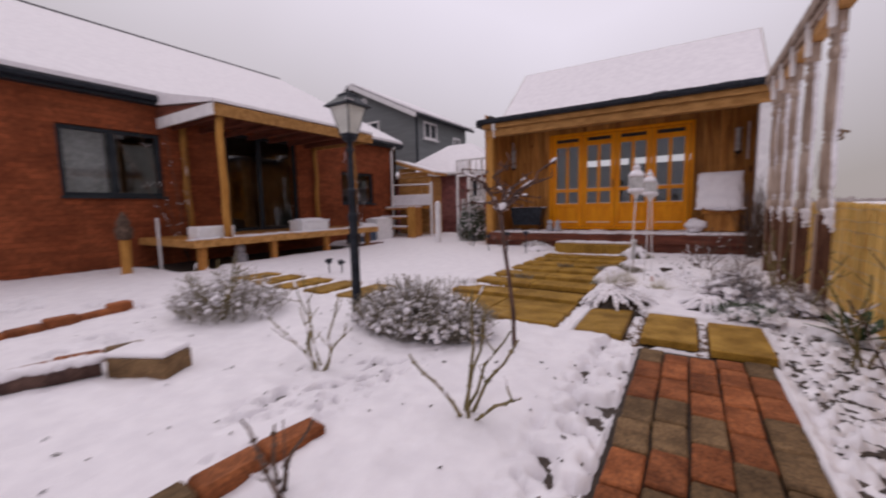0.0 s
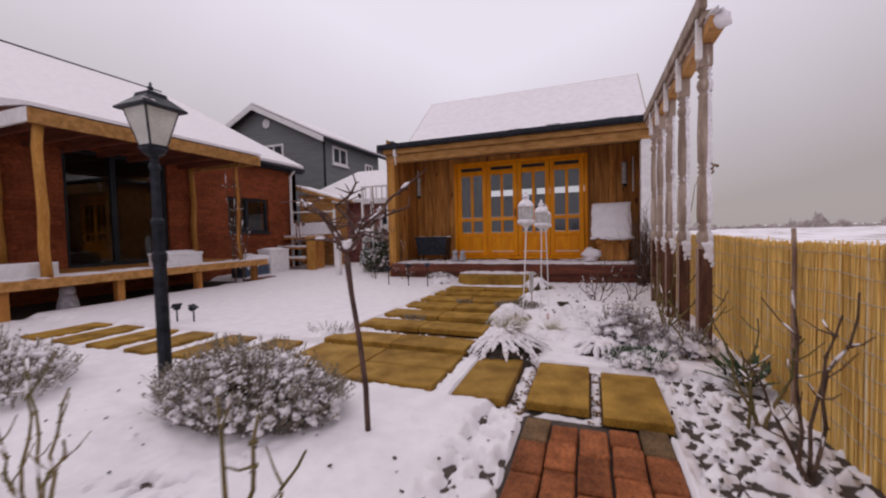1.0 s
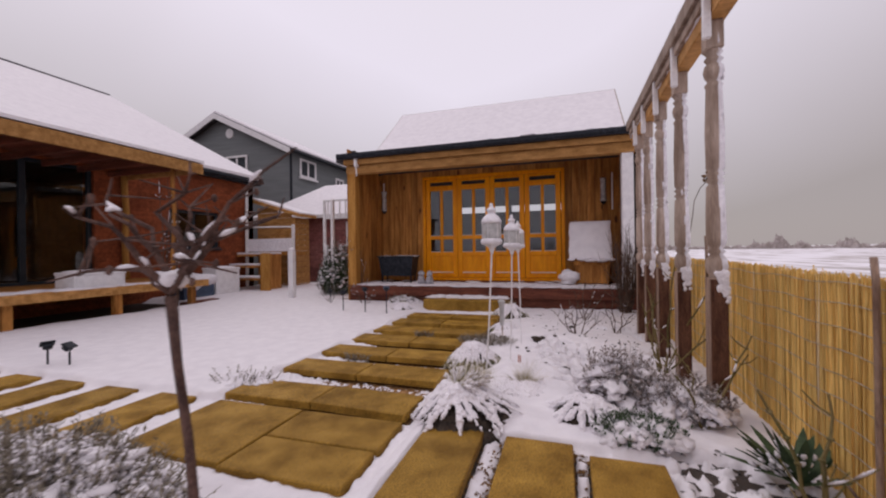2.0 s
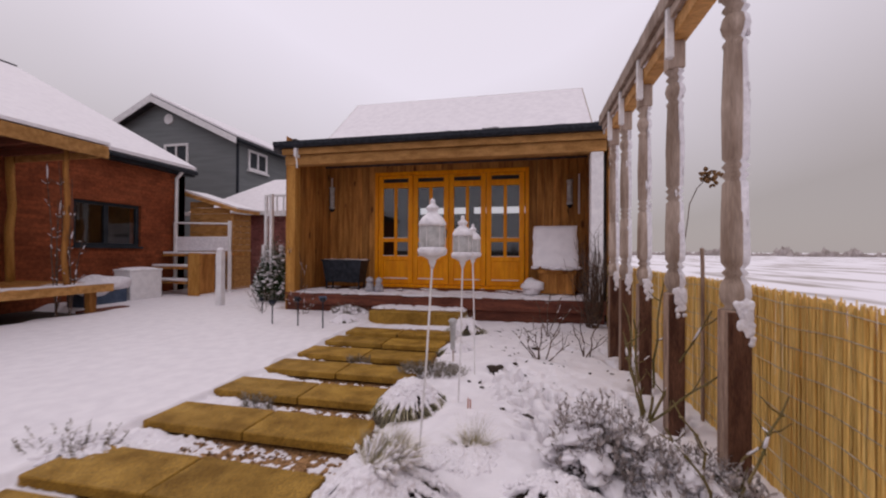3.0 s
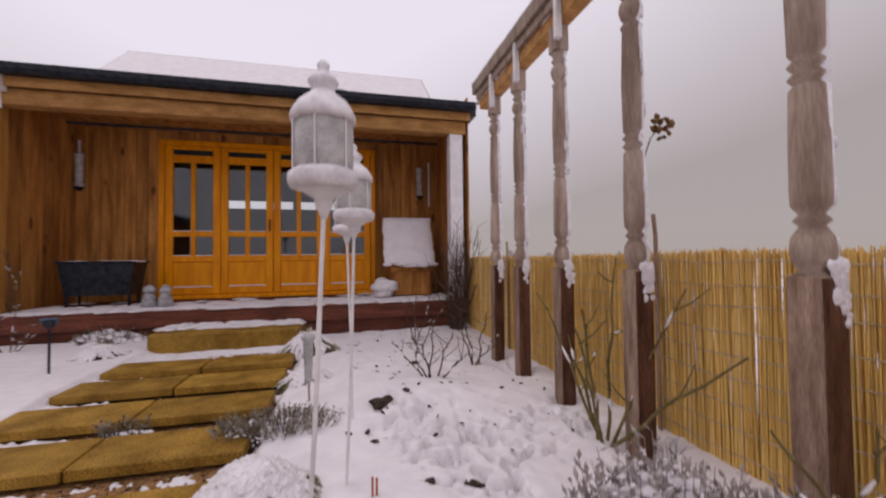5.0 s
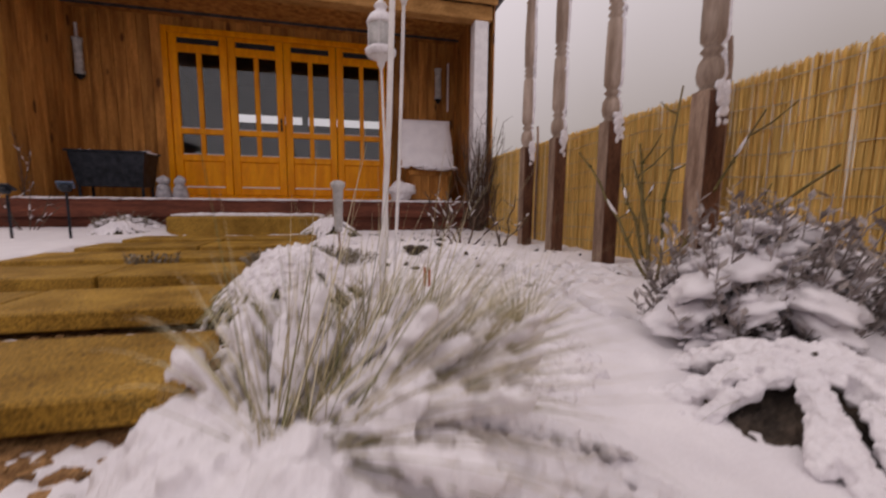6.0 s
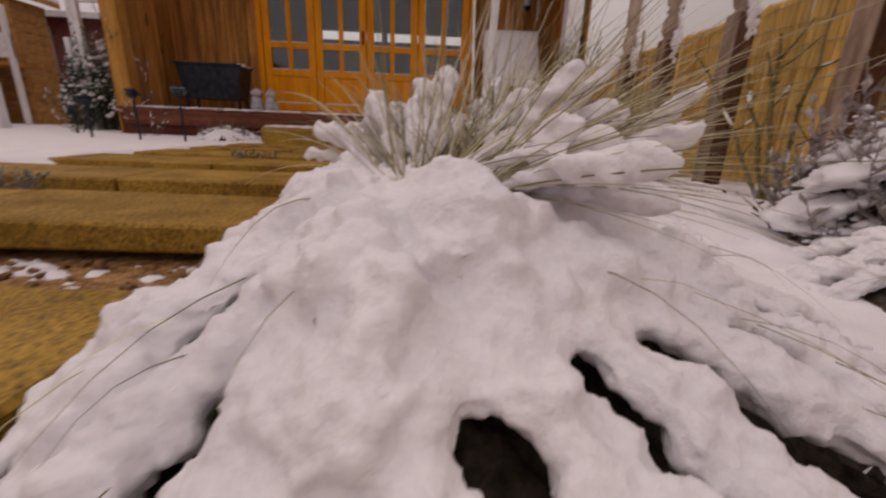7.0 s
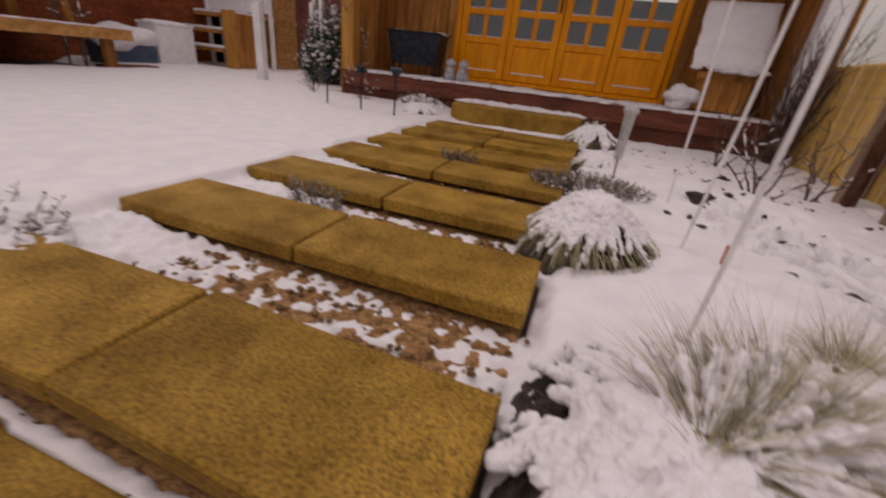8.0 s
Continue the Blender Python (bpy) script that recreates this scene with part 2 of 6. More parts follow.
def vary_islands(m, low, high, pale, share):
    """Give every joined piece its own brightness, and bleach a share of them."""
    n, l = m.node_tree.nodes, m.node_tree.links
    bsdf = n["Principled BSDF"]
    old = bsdf.inputs["Base Color"].links[0].from_socket
    geo, rng, hsv, cut, mixc = n.new("ShaderNodeNewGeometry"), n.new("ShaderNodeMapRange"), n.new("ShaderNodeHueSaturation"), n.new("ShaderNodeMapRange"), n.new("ShaderNodeMix")
    rng.inputs["To Min"].default_value, rng.inputs["To Max"].default_value = low, high
    l.new(geo.outputs["Random Per Island"], rng.inputs["Value"])
    l.new(old, hsv.inputs["Color"])
    l.new(rng.outputs[0], hsv.inputs["Value"])
    cut.inputs["From Min"].default_value, cut.inputs["From Max"].default_value = 1 - share, 1 - share + 0.02
    l.new(geo.outputs["Random Per Island"], cut.inputs["Value"])
    mixc.data_type = "RGBA"
    l.new(cut.outputs[0], mixc.inputs["Factor"])
    l.new(hsv.outputs[0], mixc.inputs[6])
    mixc.inputs[7].default_value = (*pale, 1)
    l.new(mixc.outputs[2], bsdf.inputs["Base Color"])


vary_islands(REED, 0.68, 1.10, (0.85, 0.74, 0.50), 0.05)
vary_islands(STRAW, 0.6, 1.2, (0.72, 0.66, 0.48), 0.15)
GLASS = glass_mat("clear_window_glass", (0.90, 0.94, 0.95))


# ---- geometry helpers ----
class Acc:
    """Collects vertices and faces of one mesh."""

    def __init__(self):
        self.v, self.f = [], []

    def add(self, verts, faces):
        k = len(self.v)
        self.v.extend([tuple(p) for p in verts])
        self.f.extend([tuple(i + k for i in q) for q in faces])
        return self

    def box(self, x0, x1, y0, y1, z0, z1, c=0.004, m=None):
        """A box with chamfered edges, in metres; m places it."""
        lo, hi = (min(x0, x1), min(y0, y1), min(z0, z1)), (max(x0, x1), max(y0, y1), max(z0, z1))
        c = min(c, 0.3 * min(hi[i] - lo[i] for i in range(3)))
        idx, verts = {}, []
        for sx in (0, 1):
            for sy in (0, 1):
                for sz in (0, 1):
                    for a in range(3):
                        s, p = (sx, sy, sz), []
                        for i in range(3):
                            e = hi[i] if s[i] else lo[i]
                            p.append(e if i == a else (e - c if s[i] else e + c))
                        idx[(sx, sy, sz, a)] = len(verts)
                        verts.append(Vector(p))
        faces = []
        for a in range(3):
            b, d = (a + 1) % 3, (a + 2) % 3
            for s in (0, 1):
                q = []
                for u, w in ((0, 0), (1, 0), (1, 1), (0, 1)):
                    k = [0, 0, 0]
                    k[a], k[b], k[d] = s, u, w
                    q.append(idx[(*k, a)])
                faces.append(q)
                for u in (0, 1):
                    q = []
                    for w, ax in ((0, a), (1, a), (1, b), (0, b)):
                        k = [0, 0, 0]
                        k[a], k[b], k[d] = s, u, w
                        q.append(idx[(*k, ax)])
                    faces.append(q)
        for sx in (0, 1):
            for sy in (0, 1):
                for sz in (0, 1):
                    faces.append([idx[(sx, sy, sz, a)] for a in range(3)])
        mid_p = (Vector(lo) + Vector(hi)) / 2
        for q in faces:
            nrm = (verts[q[1]] - verts[q[0]]).cross(verts[q[2]] - verts[q[0]])
            if nrm.dot(sum((verts[i] for i in q), Vector()) / len(q) - mid_p) < 0:
                q.reverse()
        if m is not None:
            verts = [m @ p for p in verts]
        return self.add(verts, faces)

    def prism(self, outline, axis, a, b):
        """A closed outline in the two other axes, drawn along axis from a to b."""
        n, verts = len(outline), []
        for e in (a, b):
            for u, w in outline:
                verts.append({"x": (e, u, w), "y": (u, e, w), "z": (u, w, e)}[axis])
        area = sum(outline[i][0] * outline[(i + 1) % n][1] - outline[(i + 1) % n][0] * outline[i][1] for i in range(n))
        flip = (area > 0) == (axis != "y")
        if b < a:
            flip = not flip
        faces = [tuple(range(n)), tuple(range(2 * n - 1, n - 1, -1))] + [(i, i + n, (i + 1) % n + n, (i + 1) % n) for i in range(n)]
        if flip:
            faces = [tuple(reversed(q)) for q in faces]
        return self.add(verts, faces)

    def tube(self, pts, radii, sides=6):
        pts = [Vector(p) for p in pts]
        rings, side = [], None
        for i, p in enumerate(pts):
            way = (pts[min(i + 1, len(pts) - 1)] - pts[max(i - 1, 0)]).normalized()
            if side is None:
                side = way.cross(Vector((0.31, 0.83, 0.46))).normalized()
            side = (side - way * side.dot(way)).normalized()
            up = way.cross(side)
            r = radii[i] if isinstance(radii, (list, tuple)) else radii
            rings.append([p + r * (math.cos(2 * math.pi * k / sides) * side + math.sin(2 * math.pi * k / sides) * up) for k in range(sides)])
        verts = [p for ring in rings for p in ring]
        faces = []
        for i in range(len(pts) - 1):
            for k in range(sides):
                faces.append((i * sides + k, i * sides + (k + 1) % sides, (i + 1) * sides + (k + 1) % sides, (i + 1) * sides + k))
        faces.append(tuple(range(sides - 1, -1, -1)))
        faces.append(tuple((len(pts) - 1) * sides + k for k in range(sides)))
        return self.add(verts, faces)

    def lathe(self, profile, segs=16, centre=(0, 0), a0=0.0, a1=360.0, rough=0.0):
        full = abs(a1 - a0) > 359
        cols = segs if full else segs + 1
        verts, faces = [], []
        for r, z in profile:
            for k in range(cols):
                a = radians(a0 + (a1 - a0) * k / segs)
                rr = r * (1 + (rough * noise.noise(Vector((math.cos(a) * 2, math.sin(a) * 2 + centre[1], z * 25))) if rough else 0))
                verts.append((centre[0] + rr * math.cos(a), centre[1] + rr * math.sin(a), z))
        for i in range(len(profile) - 1):
            for k in range(segs):
                k2 = (k + 1) % cols
                faces.append((i * cols + k, i * cols + k2, (i + 1) * cols + k2, (i + 1) * cols + k))
        if full:
            faces.append(tuple(reversed(range(cols))))
            faces.append(tuple((len(profile) - 1) * cols + k for k in range(cols)))
        return self.add(verts, faces)

    def blob(self, centre, size, rot=(0, 0, 0), rough=0.25, level=1, freq=1.3):
        """An uneven rounded lump."""
        vs, fs = BALLS[level]
        e = Euler(rot).to_matrix()
        off = Vector((random.uniform(-50, 50), random.uniform(-50, 50), 0))
        out = []
        for p in vs:
            k = 1 + rough * 1.6 * noise.noise(p * freq + off)
            q = e @ Vector((p.x * size[0] * k, p.y * size[1] * k, p.z * size[2] * k))
            out.append((centre[0] + q.x, centre[1] + q.y, centre[2] + q.z))
        return self.add(out, fs)

    def blade(self, pts, width):
        """A thin three-sided grass blade along pts."""
        n = len(pts)
        return self.tube(pts, [width * (1 - 0.9 * i / (n - 1)) for i in range(n)], 3)


def ball(level):
    bm = bmesh.new()
    bmesh.ops.create_icosphere(bm, subdivisions=level, radius=1)
    bm.verts.ensure_lookup_table()
    out = [v.co.copy() for v in bm.verts], [tuple(v.index for v in q.verts) for q in bm.faces]
    bm.free()
    return out


BALLS = {k: ball(k) for k in (1, 2, 3, 4)}


def thing(name, at, label, category, group="", kind=""):
    ob = new(name)
    ob.empty_display_size = 0.1
    ob.location = at
    return tagged(ob, label, category, group, kind)


def base_of(ob):
    while ob.parent:
        ob = ob.parent
    return Vector(ob.location)


def part(name, acc, material, parent, label="", smooth=False):
    """One mesh under a thing or a part; acc is in world places."""
    o = base_of(parent)
    me = bpy.data.meshes.new(name)
    me.from_pydata([(x - o.x, y - o.y, z - o.z) for x, y, z in acc.v], [], acc.f)
    me.materials.append(material)
    if smooth:
        me.shade_smooth()
    ob = new(name, me)
    ob.parent = parent
    return tagged(ob, label)


def solid(name, acc, material, label, category, kind="", group="", smooth=False, at=(0, 0, 0)):
    """A thing or piece of the setting that is one mesh."""
    me = bpy.data.meshes.new(name)
    me.from_pydata([(x - at[0], y - at[1], z - at[2]) for x, y, z in acc.v], [], acc.f)
    me.materials.append(material)
    if smooth:
        me.shade_smooth()
    ob = new(name, me)
    ob.location = at
    return tagged(ob, label, category, group, kind)


PUFF_BROAD, PUFF_FINE = bpy.data.textures.new("broad_puffs", "CLOUDS"), bpy.data.textures.new("fine_puffs", "CLOUDS")
PUFF_BROAD.noise_scale, PUFF_BROAD.noise_depth, PUFF_BROAD.noise_type = 0.030, 2, "SOFT_NOISE"
PUFF_FINE.noise_scale, PUFF_FINE.noise_depth, PUFF_FINE.noise_type = 0.009, 2, "SOFT_NOISE"


def fuse(ob, cell, rounds, broad):
    """Melt overlapping lumps of snow into one soft skin."""
    melt = ob.modifiers.new("melt", "REMESH")
    melt.mode, melt.voxel_size, melt.use_smooth_shade = "VOXEL", cell, True
    soften = ob.modifiers.new("soften", "SMOOTH")
    soften.factor, soften.iterations = 0.5, rounds
    for puff, depth in ((PUFF_BROAD, broad), (PUFF_FINE, broad * 0.5)):
        lumps = ob.modifiers.new("lumps", "DISPLACE")
        lumps.texture, lumps.texture_coords, lumps.strength, lumps.mid_level = puff, "LOCAL", depth, 0.5


def vnoise(x, y, scale, seed):
    """Smooth value noise on arrays, 0 to 1."""
    tab = np.random.RandomState(seed).rand(256, 256)
    x, y = np.asarray(x) * scale + 71.3, np.asarray(y) * scale + 19.7
    xi, yi = np.floor(x).astype(int), np.floor(y).astype(int)
    fx, fy = x - xi, y - yi
    fx, fy = fx * fx * (3 - 2 * fx), fy * fy * (3 - 2 * fy)
    g = lambda a, b: tab[(xi + a) % 256, (yi + b) % 256]
    return (g(0, 0) * (1 - fx) + g(1, 0) * fx) * (1 - fy) + (g(0, 1) * (1 - fx) + g(1, 1) * fx) * fy


def fbm(x, y, scale, seed, octaves=4):
    out, amp, tot = 0, 1.0, 0
    for i in range(octaves):
        out, tot, amp = out + amp * vnoise(x, y, scale * 2 ** i, seed + i), tot + amp, amp * 0.5
    return out / tot


def step(a, b, x):
    t = np.clip((np.asarray(x) - a) / (b - a), 0, 1)
    return t * t * (3 - 2 * t)


def inside(x, y, x0, x1, y0, y1, soft):
    return step(x0 - soft, x0 + soft, x) * (1 - step(x1 - soft, x1 + soft, x)) * step(y0 - soft, y0 + soft, y) * (1 - step(y1 - soft, y1 + soft, y))


def sheet(name, xs, ys, height, material, smooth=True):
    X, Y = np.meshgrid(xs, ys)
    Z = height(X, Y)
    nx, ny = len(xs), len(ys)
    co = np.stack([X, Y, Z], -1).reshape(-1, 3)
    i = (np.arange(ny - 1)[:, None] * nx + np.arange(nx - 1)[None, :]).reshape(-1)
    me = bpy.data.meshes.new(name)
    me.from_pydata(co.tolist(), [], np.stack([i, i + 1, i + nx + 1, i + nx], -1).tolist())
    me.materials.append(material)
    if smooth:
        me.shade_smooth()
    return new(name, me)

# ---- ground: one sheet to the horizon, with snow lying on the garden ----
ROWS_BACK = [5.98, 6.51, 7.00, 7.50, 7.97, 8.46, 8.93]


def stretch_axis(lo, hi, near, far, count=26):
    inner = np.arange(lo, hi + near / 2, near)
    grow = np.geomspace(near * 2, far, count)
    return np.concatenate([lo - grow[::-1], inner, hi + grow])


def ground_height(x, y):
    out = np.maximum(np.maximum(np.abs(x + 3) - 6.5, np.abs(y - 6) - 9), 0)
    return -0.082 - 0.012 * fbm(x, y, 3.0, 5) + np.minimum(out, 40) * 0.012 * (fbm(x, y, 0.08, 7) - 0.55)


def field_material():
    """Dark soil within the garden, snow beyond it."""
    m = bpy.data.materials.new("garden_soil_and_field")
    m.use_nodes = True
    n, l = m.node_tree.nodes, m.node_tree.links
    bsdf = n["Principled BSDF"]
    bsdf.inputs["Roughness"].default_value = 0.9
    co, sep = n.new("ShaderNodeTexCoord"), n.new("ShaderNodeSeparateXYZ")
    l.new(co.outputs["Object"], sep.inputs[0])
    field = n.new("ShaderNodeMapRange")
    field.inputs["From Min"].default_value, field.inputs["From Max"].default_value = 1.62, 1.75
    l.new(sep.outputs["X"], field.inputs["Value"])
    mp = n.new("ShaderNodeMapping")
    mp.inputs["Scale"].default_value = (0.5, 0.12, 1)
    l.new(co.outputs["Object"], mp.inputs["Vector"])
    fur = n.new("ShaderNodeTexNoise")
    fur.inputs["Scale"].default_value, fur.inputs["Detail"].default_value = 1.2, 7.0
    l.new(mp.outputs[0], fur.inputs["Vector"])
    fr = n.new("ShaderNodeValToRGB")
    fr.color_ramp.elements[0].position, fr.color_ramp.elements[0].color = 0.36, (0.36, 0.31, 0.28, 1)
    fr.color_ramp.elements[1].position, fr.color_ramp.elements[1].color = 0.50, (0.84, 0.81, 0.85, 1)
    l.new(fur.outputs["Fac"], fr.inputs[0])
    so = n.new("ShaderNodeTexNoise")
    so.inputs["Scale"].default_value, so.inputs["Detail"].default_value = 30.0, 5.0
    l.new(co.outputs["Object"], so.inputs["Vector"])
    sr = n.new("ShaderNodeValToRGB")
    sr.color_ramp.elements[0].color, sr.color_ramp.elements[1].color = (0.02, 0.016, 0.014, 1), (0.085, 0.06, 0.045, 1)
    l.new(so.outputs["Fac"], sr.inputs[0])
    mixc = n.new("ShaderNodeMix")
    mixc.data_type = "RGBA"
    l.new(field.outputs[0], mixc.inputs["Factor"])
    l.new(sr.outputs[0], mixc.inputs[6])
    l.new(fr.outputs[0], mixc.inputs[7])
    l.new(mixc.outputs[2], bsdf.inputs["Base Color"])
    b = n.new("ShaderNodeBump")
    b.inputs["Strength"].default_value, b.inputs["Distance"].default_value = 0.6, 0.02
    l.new(so.outputs["Fac"], b.inputs["Height"])
    l.new(b.outputs[0], bsdf.inputs["Normal"])
    return m


ground = sheet("ground", stretch_axis(-9.5, 3.5, 0.25, 2500), stretch_axis(-3, 15, 0.25, 2500), ground_height, field_material())
tagged(ground, "dark garden soil running into a snow-covered open field", "ground", kind="structure")


def snow_height(x, y):
    lump = fbm(x, y, 1.6, 11) - 0.5
    grain = fbm(x, y, 14.0, 21, 3) - 0.5
    pit = fbm(x, y, 17.0, 31, 3)
    z = -0.040 + 0.050 * lump + 0.022 * grain
    # the smooth lawn
    edge_x = -1.42 + 0.10 * (vnoise(x, y, 5.0, 3) - 0.5) + 0.10 * (vnoise(x, y, 1.3, 8) - 0.5)
    edge_y = 5.66 + 0.10 * (vnoise(x, y, 6.0, 4) - 0.5)
    lawn = step(-0.05, 0.05, edge_x - x) * step(-0.05, 0.05, y - edge_y)
    z = z * (1 - lawn) + lawn * (0.004 + 0.012 * lump + 0.004 * grain)
    # thin snow with dark pits beside the fence and at the planting edges
    thin = inside(x, y, 1.02, 1.75, -1.0, 5.75, 0.06)
    z = z * (1 - thin) + thin * (-0.086 + 0.16 * (fbm(x, y, 25.0, 33, 4) - 0.492) + 0.02 * lump)
    spots = inside(x, y, -6.8, -0.75, -1.0, 4.4, 0.2) * step(0.59, 0.69, fbm(x, y, 2.2, 51, 3)) + inside(x, y, 0.4, 1.6, 6.3, 9.9, 0.15) * step(0.58, 0.75, fbm(x, y, 2.6, 61, 3))
    z = z - np.clip(spots, 0, 1) * np.clip(fbm(x, y, 24.0, 35, 3) - 0.48, 0, 1) * 0.42
    z = z + 0.075 * np.exp(-((x - 0.45) ** 2 / 0.35 + (y - 7.6) ** 2 / 1.1)) * (1 - step(8.9, 9.9, y))
    z = z + 0.060 * np.exp(-((x - 0.38) ** 2 / 0.10 + (y - 6.45) ** 2 / 0.16))
    # bare wet soil at the feet of the pergola posts
    for py in (6.25, 6.91, 7.50, 8.05, 8.52):
        z = z - 0.075 * np.exp(-((x - 1.40) ** 2 + (y - py + 0.03) ** 2) / 0.006) * (0.4 + 1.2 * grain + pit)
    # edge of the brick path
    fringe = inside(x, y, 0.10, 0.36, -1.0, 5.0, 0.05)
    z = z + fringe * (-0.06 * np.clip(pit - 0.42, 0, 1) * 4)
    # gravel gaps between the stepping slabs
    gap = inside(x, y, -1.46, -0.16, 5.62, 9.35, 0.03)
    left = 1 - step(-1.42, -0.80, x)
    zg = -0.070 + 0.050 * (fbm(x, y, 34.0, 37, 4) - 0.49) + 0.012 * grain + 0.034 * left
    z = z * (1 - gap * (1 - lawn)) + gap * (1 - lawn) * zg
    run = inside(x, y, -4.6, -0.12, 4.98, 5.68, 0.03) * (1 - lawn)
    z = z * (1 - run) + run * (-0.050 + 0.03 * (pit - 0.45))
    joint = inside(x, y, 0.22, 1.05, 4.92, 5.68, 0.02)
    z = z * (1 - joint) + joint * (-0.078 + 0.07 * (pit - 0.45))
    # nothing lies on the paving, under the decks or in the buildings
    clear = inside(x, y, 0.352, 0.99, -1.2, 4.97, 0.012)
    for x0, x1, y0, y1 in SLABS:
        clear = np.maximum(clear, inside(x, y, x0 - 0.004, x1 + 0.004, y0 - 0.004, y1 + 0.004, 0.012) * (1 - lawn))
    clear = np.maximum(clear, inside(x, y, -3.3, 1.62, 10.0, 16, 0.02))
    clear = np.maximum(clear, inside(x, y, -12, -7.3, -6, 14, 0.02))
    dry = inside(x, y, -7.4, -5.75 + 0.25 * (vnoise(x, y, 3, 9) - 0.5), 5.2, 9.4, 0.15)
    z = np.where(clear > 0.5, -0.125, z - 0.10 * dry)
    return z


SLABS = []
for back in ROWS_BACK:
    SLABS += [(-1.425, -0.808, back - 0.29, back), (-0.800, -0.195, back - 0.29, back)]
SLABS += [(-0.800, -0.195, 5.045, 5.335), (-0.800, -0.195, 5.345, 5.65), (-1.41, -0.81, 5.06, 5.655)]
SLABS += [(c - 0.15, c + 0.15, 5.04, 5.65) for c in (-1.75, -2.25, -2.75, -3.25, -3.75, -4.25)]
SLABS += [(-0.06, 0.24, 5.0, 5.665), (0.345, 0.655, 5.01, 5.65), (0.715, 1.015, 4.95, 5.57)]

snow = sheet("snow_cover", np.concatenate([np.arange(-8.6, -1.6, 0.035), np.arange(-1.6, -0.1, 0.008), np.arange(-0.1, 1.70, 0.013)]), np.concatenate([np.arange(-3.0, 0.4, 0.1), np.arange(0.4, 3.0, 0.03), np.arange(3.0, 5.55, 0.015), np.arange(5.55, 7.0, 0.008), np.arange(7.0, 7.6, 0.015), np.arange(7.6, 13.4, 0.03)]), snow_height, SNOW)
tagged(snow, "fresh white snow lying unevenly over lawn and beds", "snow", kind="stuff")

# the far hedges along the edge of the field, haze put into their pale colour
for k in range(9):
    acc = Acc()
    random.seed(40 + k)
    d, a0 = 130 + 18 * (k % 3), -0.35 + 0.28 * k
    for i in range(90):
        a = a0 + 0.0034 * i
        h = 0.6 + 1.6 * noise.noise(Vector((i * 0.13, k * 7.1, 0))) ** 2 * 3 + random.random() * 0.5
        acc.blob((d * math.cos(a), d * math.sin(a), -0.5 + h * 0.4), (0.9, 0.9, h), rough=0.5)
    solid("hedge", acc, HEDGE, "distant hedge of scrub in a colour paled by haze", "hedge", group="hedges at the field's edge", smooth=True)


# ---- garden room ----
def boards(acc_parent, name, x0, x1, y, z0, z1, width, material, face=-1, thick=0.018):
    """Upright cladding boards, each a piece of its own."""
    n = max(1, round((x1 - x0) / width))
    w = (x1 - x0) / n
    for i in range(n):
        a = Acc().box(x0 + i * w + 0.002, x0 + (i + 1) * w - 0.002, y, y + face * thick * random.uniform(0.9, 1.15), z0, z1, 0.003)
        part(name, a, material, acc_parent)


random.seed(3)
wall_room = thing("wall_garden_room", (-0.8, 11.3, 0), "brown cedar-clad timber wall behind the porch", "wall", kind="structure")
wr = Acc()
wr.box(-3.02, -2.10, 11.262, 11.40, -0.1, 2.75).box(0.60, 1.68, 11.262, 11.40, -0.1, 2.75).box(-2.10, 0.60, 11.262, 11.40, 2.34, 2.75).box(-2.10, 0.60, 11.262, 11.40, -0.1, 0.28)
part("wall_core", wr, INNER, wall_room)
boards(wall_room, "board", -3.02, -2.12, 11.26, 0.27, 2.46, 0.135, CEDAR)
boards(wall_room, "board", 0.62, 1.52, 11.26, 0.27, 2.46, 0.135, CEDAR)
boards(wall_room, "board", -2.12, 0.62, 11.26, 2.345, 2.46, 0.137, CEDAR)
for side, x0, x1 in (("left", -3.12, -3.02), ("right", 1.52, 1.66)):
    w = thing("wall_room_side", (x0, 12.5, 0), "brown cedar-clad side wall of the garden room", "wall", kind="structure")
    part("wall_core", Acc().box(x0 + 0.02, x1 - 0.02, 10.14, 15.3, -0.1, 2.72), INNER, w)
    for i in range(8):
        y0 = 10.14 + i * 0.14
        xi = x1 - 0.018 if side == "left" else x0
        part("board", Acc().box(xi, xi + 0.018, y0 + 0.002, y0 + 0.138, 0.27, 2.46, 0.003), CEDAR, w)
    outer = x0 if side == "left" else x1 - 0.018
    part("outer_cladding", Acc().box(outer, outer + 0.018, 10.0, 15.3, -0.1, 2.72, 0.003), CEDAR, w)
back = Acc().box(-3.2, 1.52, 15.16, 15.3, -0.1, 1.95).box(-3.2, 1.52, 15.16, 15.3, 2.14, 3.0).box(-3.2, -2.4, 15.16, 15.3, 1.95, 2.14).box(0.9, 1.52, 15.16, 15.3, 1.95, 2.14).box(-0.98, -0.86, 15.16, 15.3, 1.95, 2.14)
solid("wall_room_back", back, INNER, "rear wall of the dim garden room, coloured dark, with a strip window", "wall", kind="structure")
floor_room = thing("floor_garden_room", (0, 13, 0.2), "timber floor of the dim garden room, coloured dark", "floor", kind="structure")
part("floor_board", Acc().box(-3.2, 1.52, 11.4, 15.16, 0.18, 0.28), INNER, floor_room)

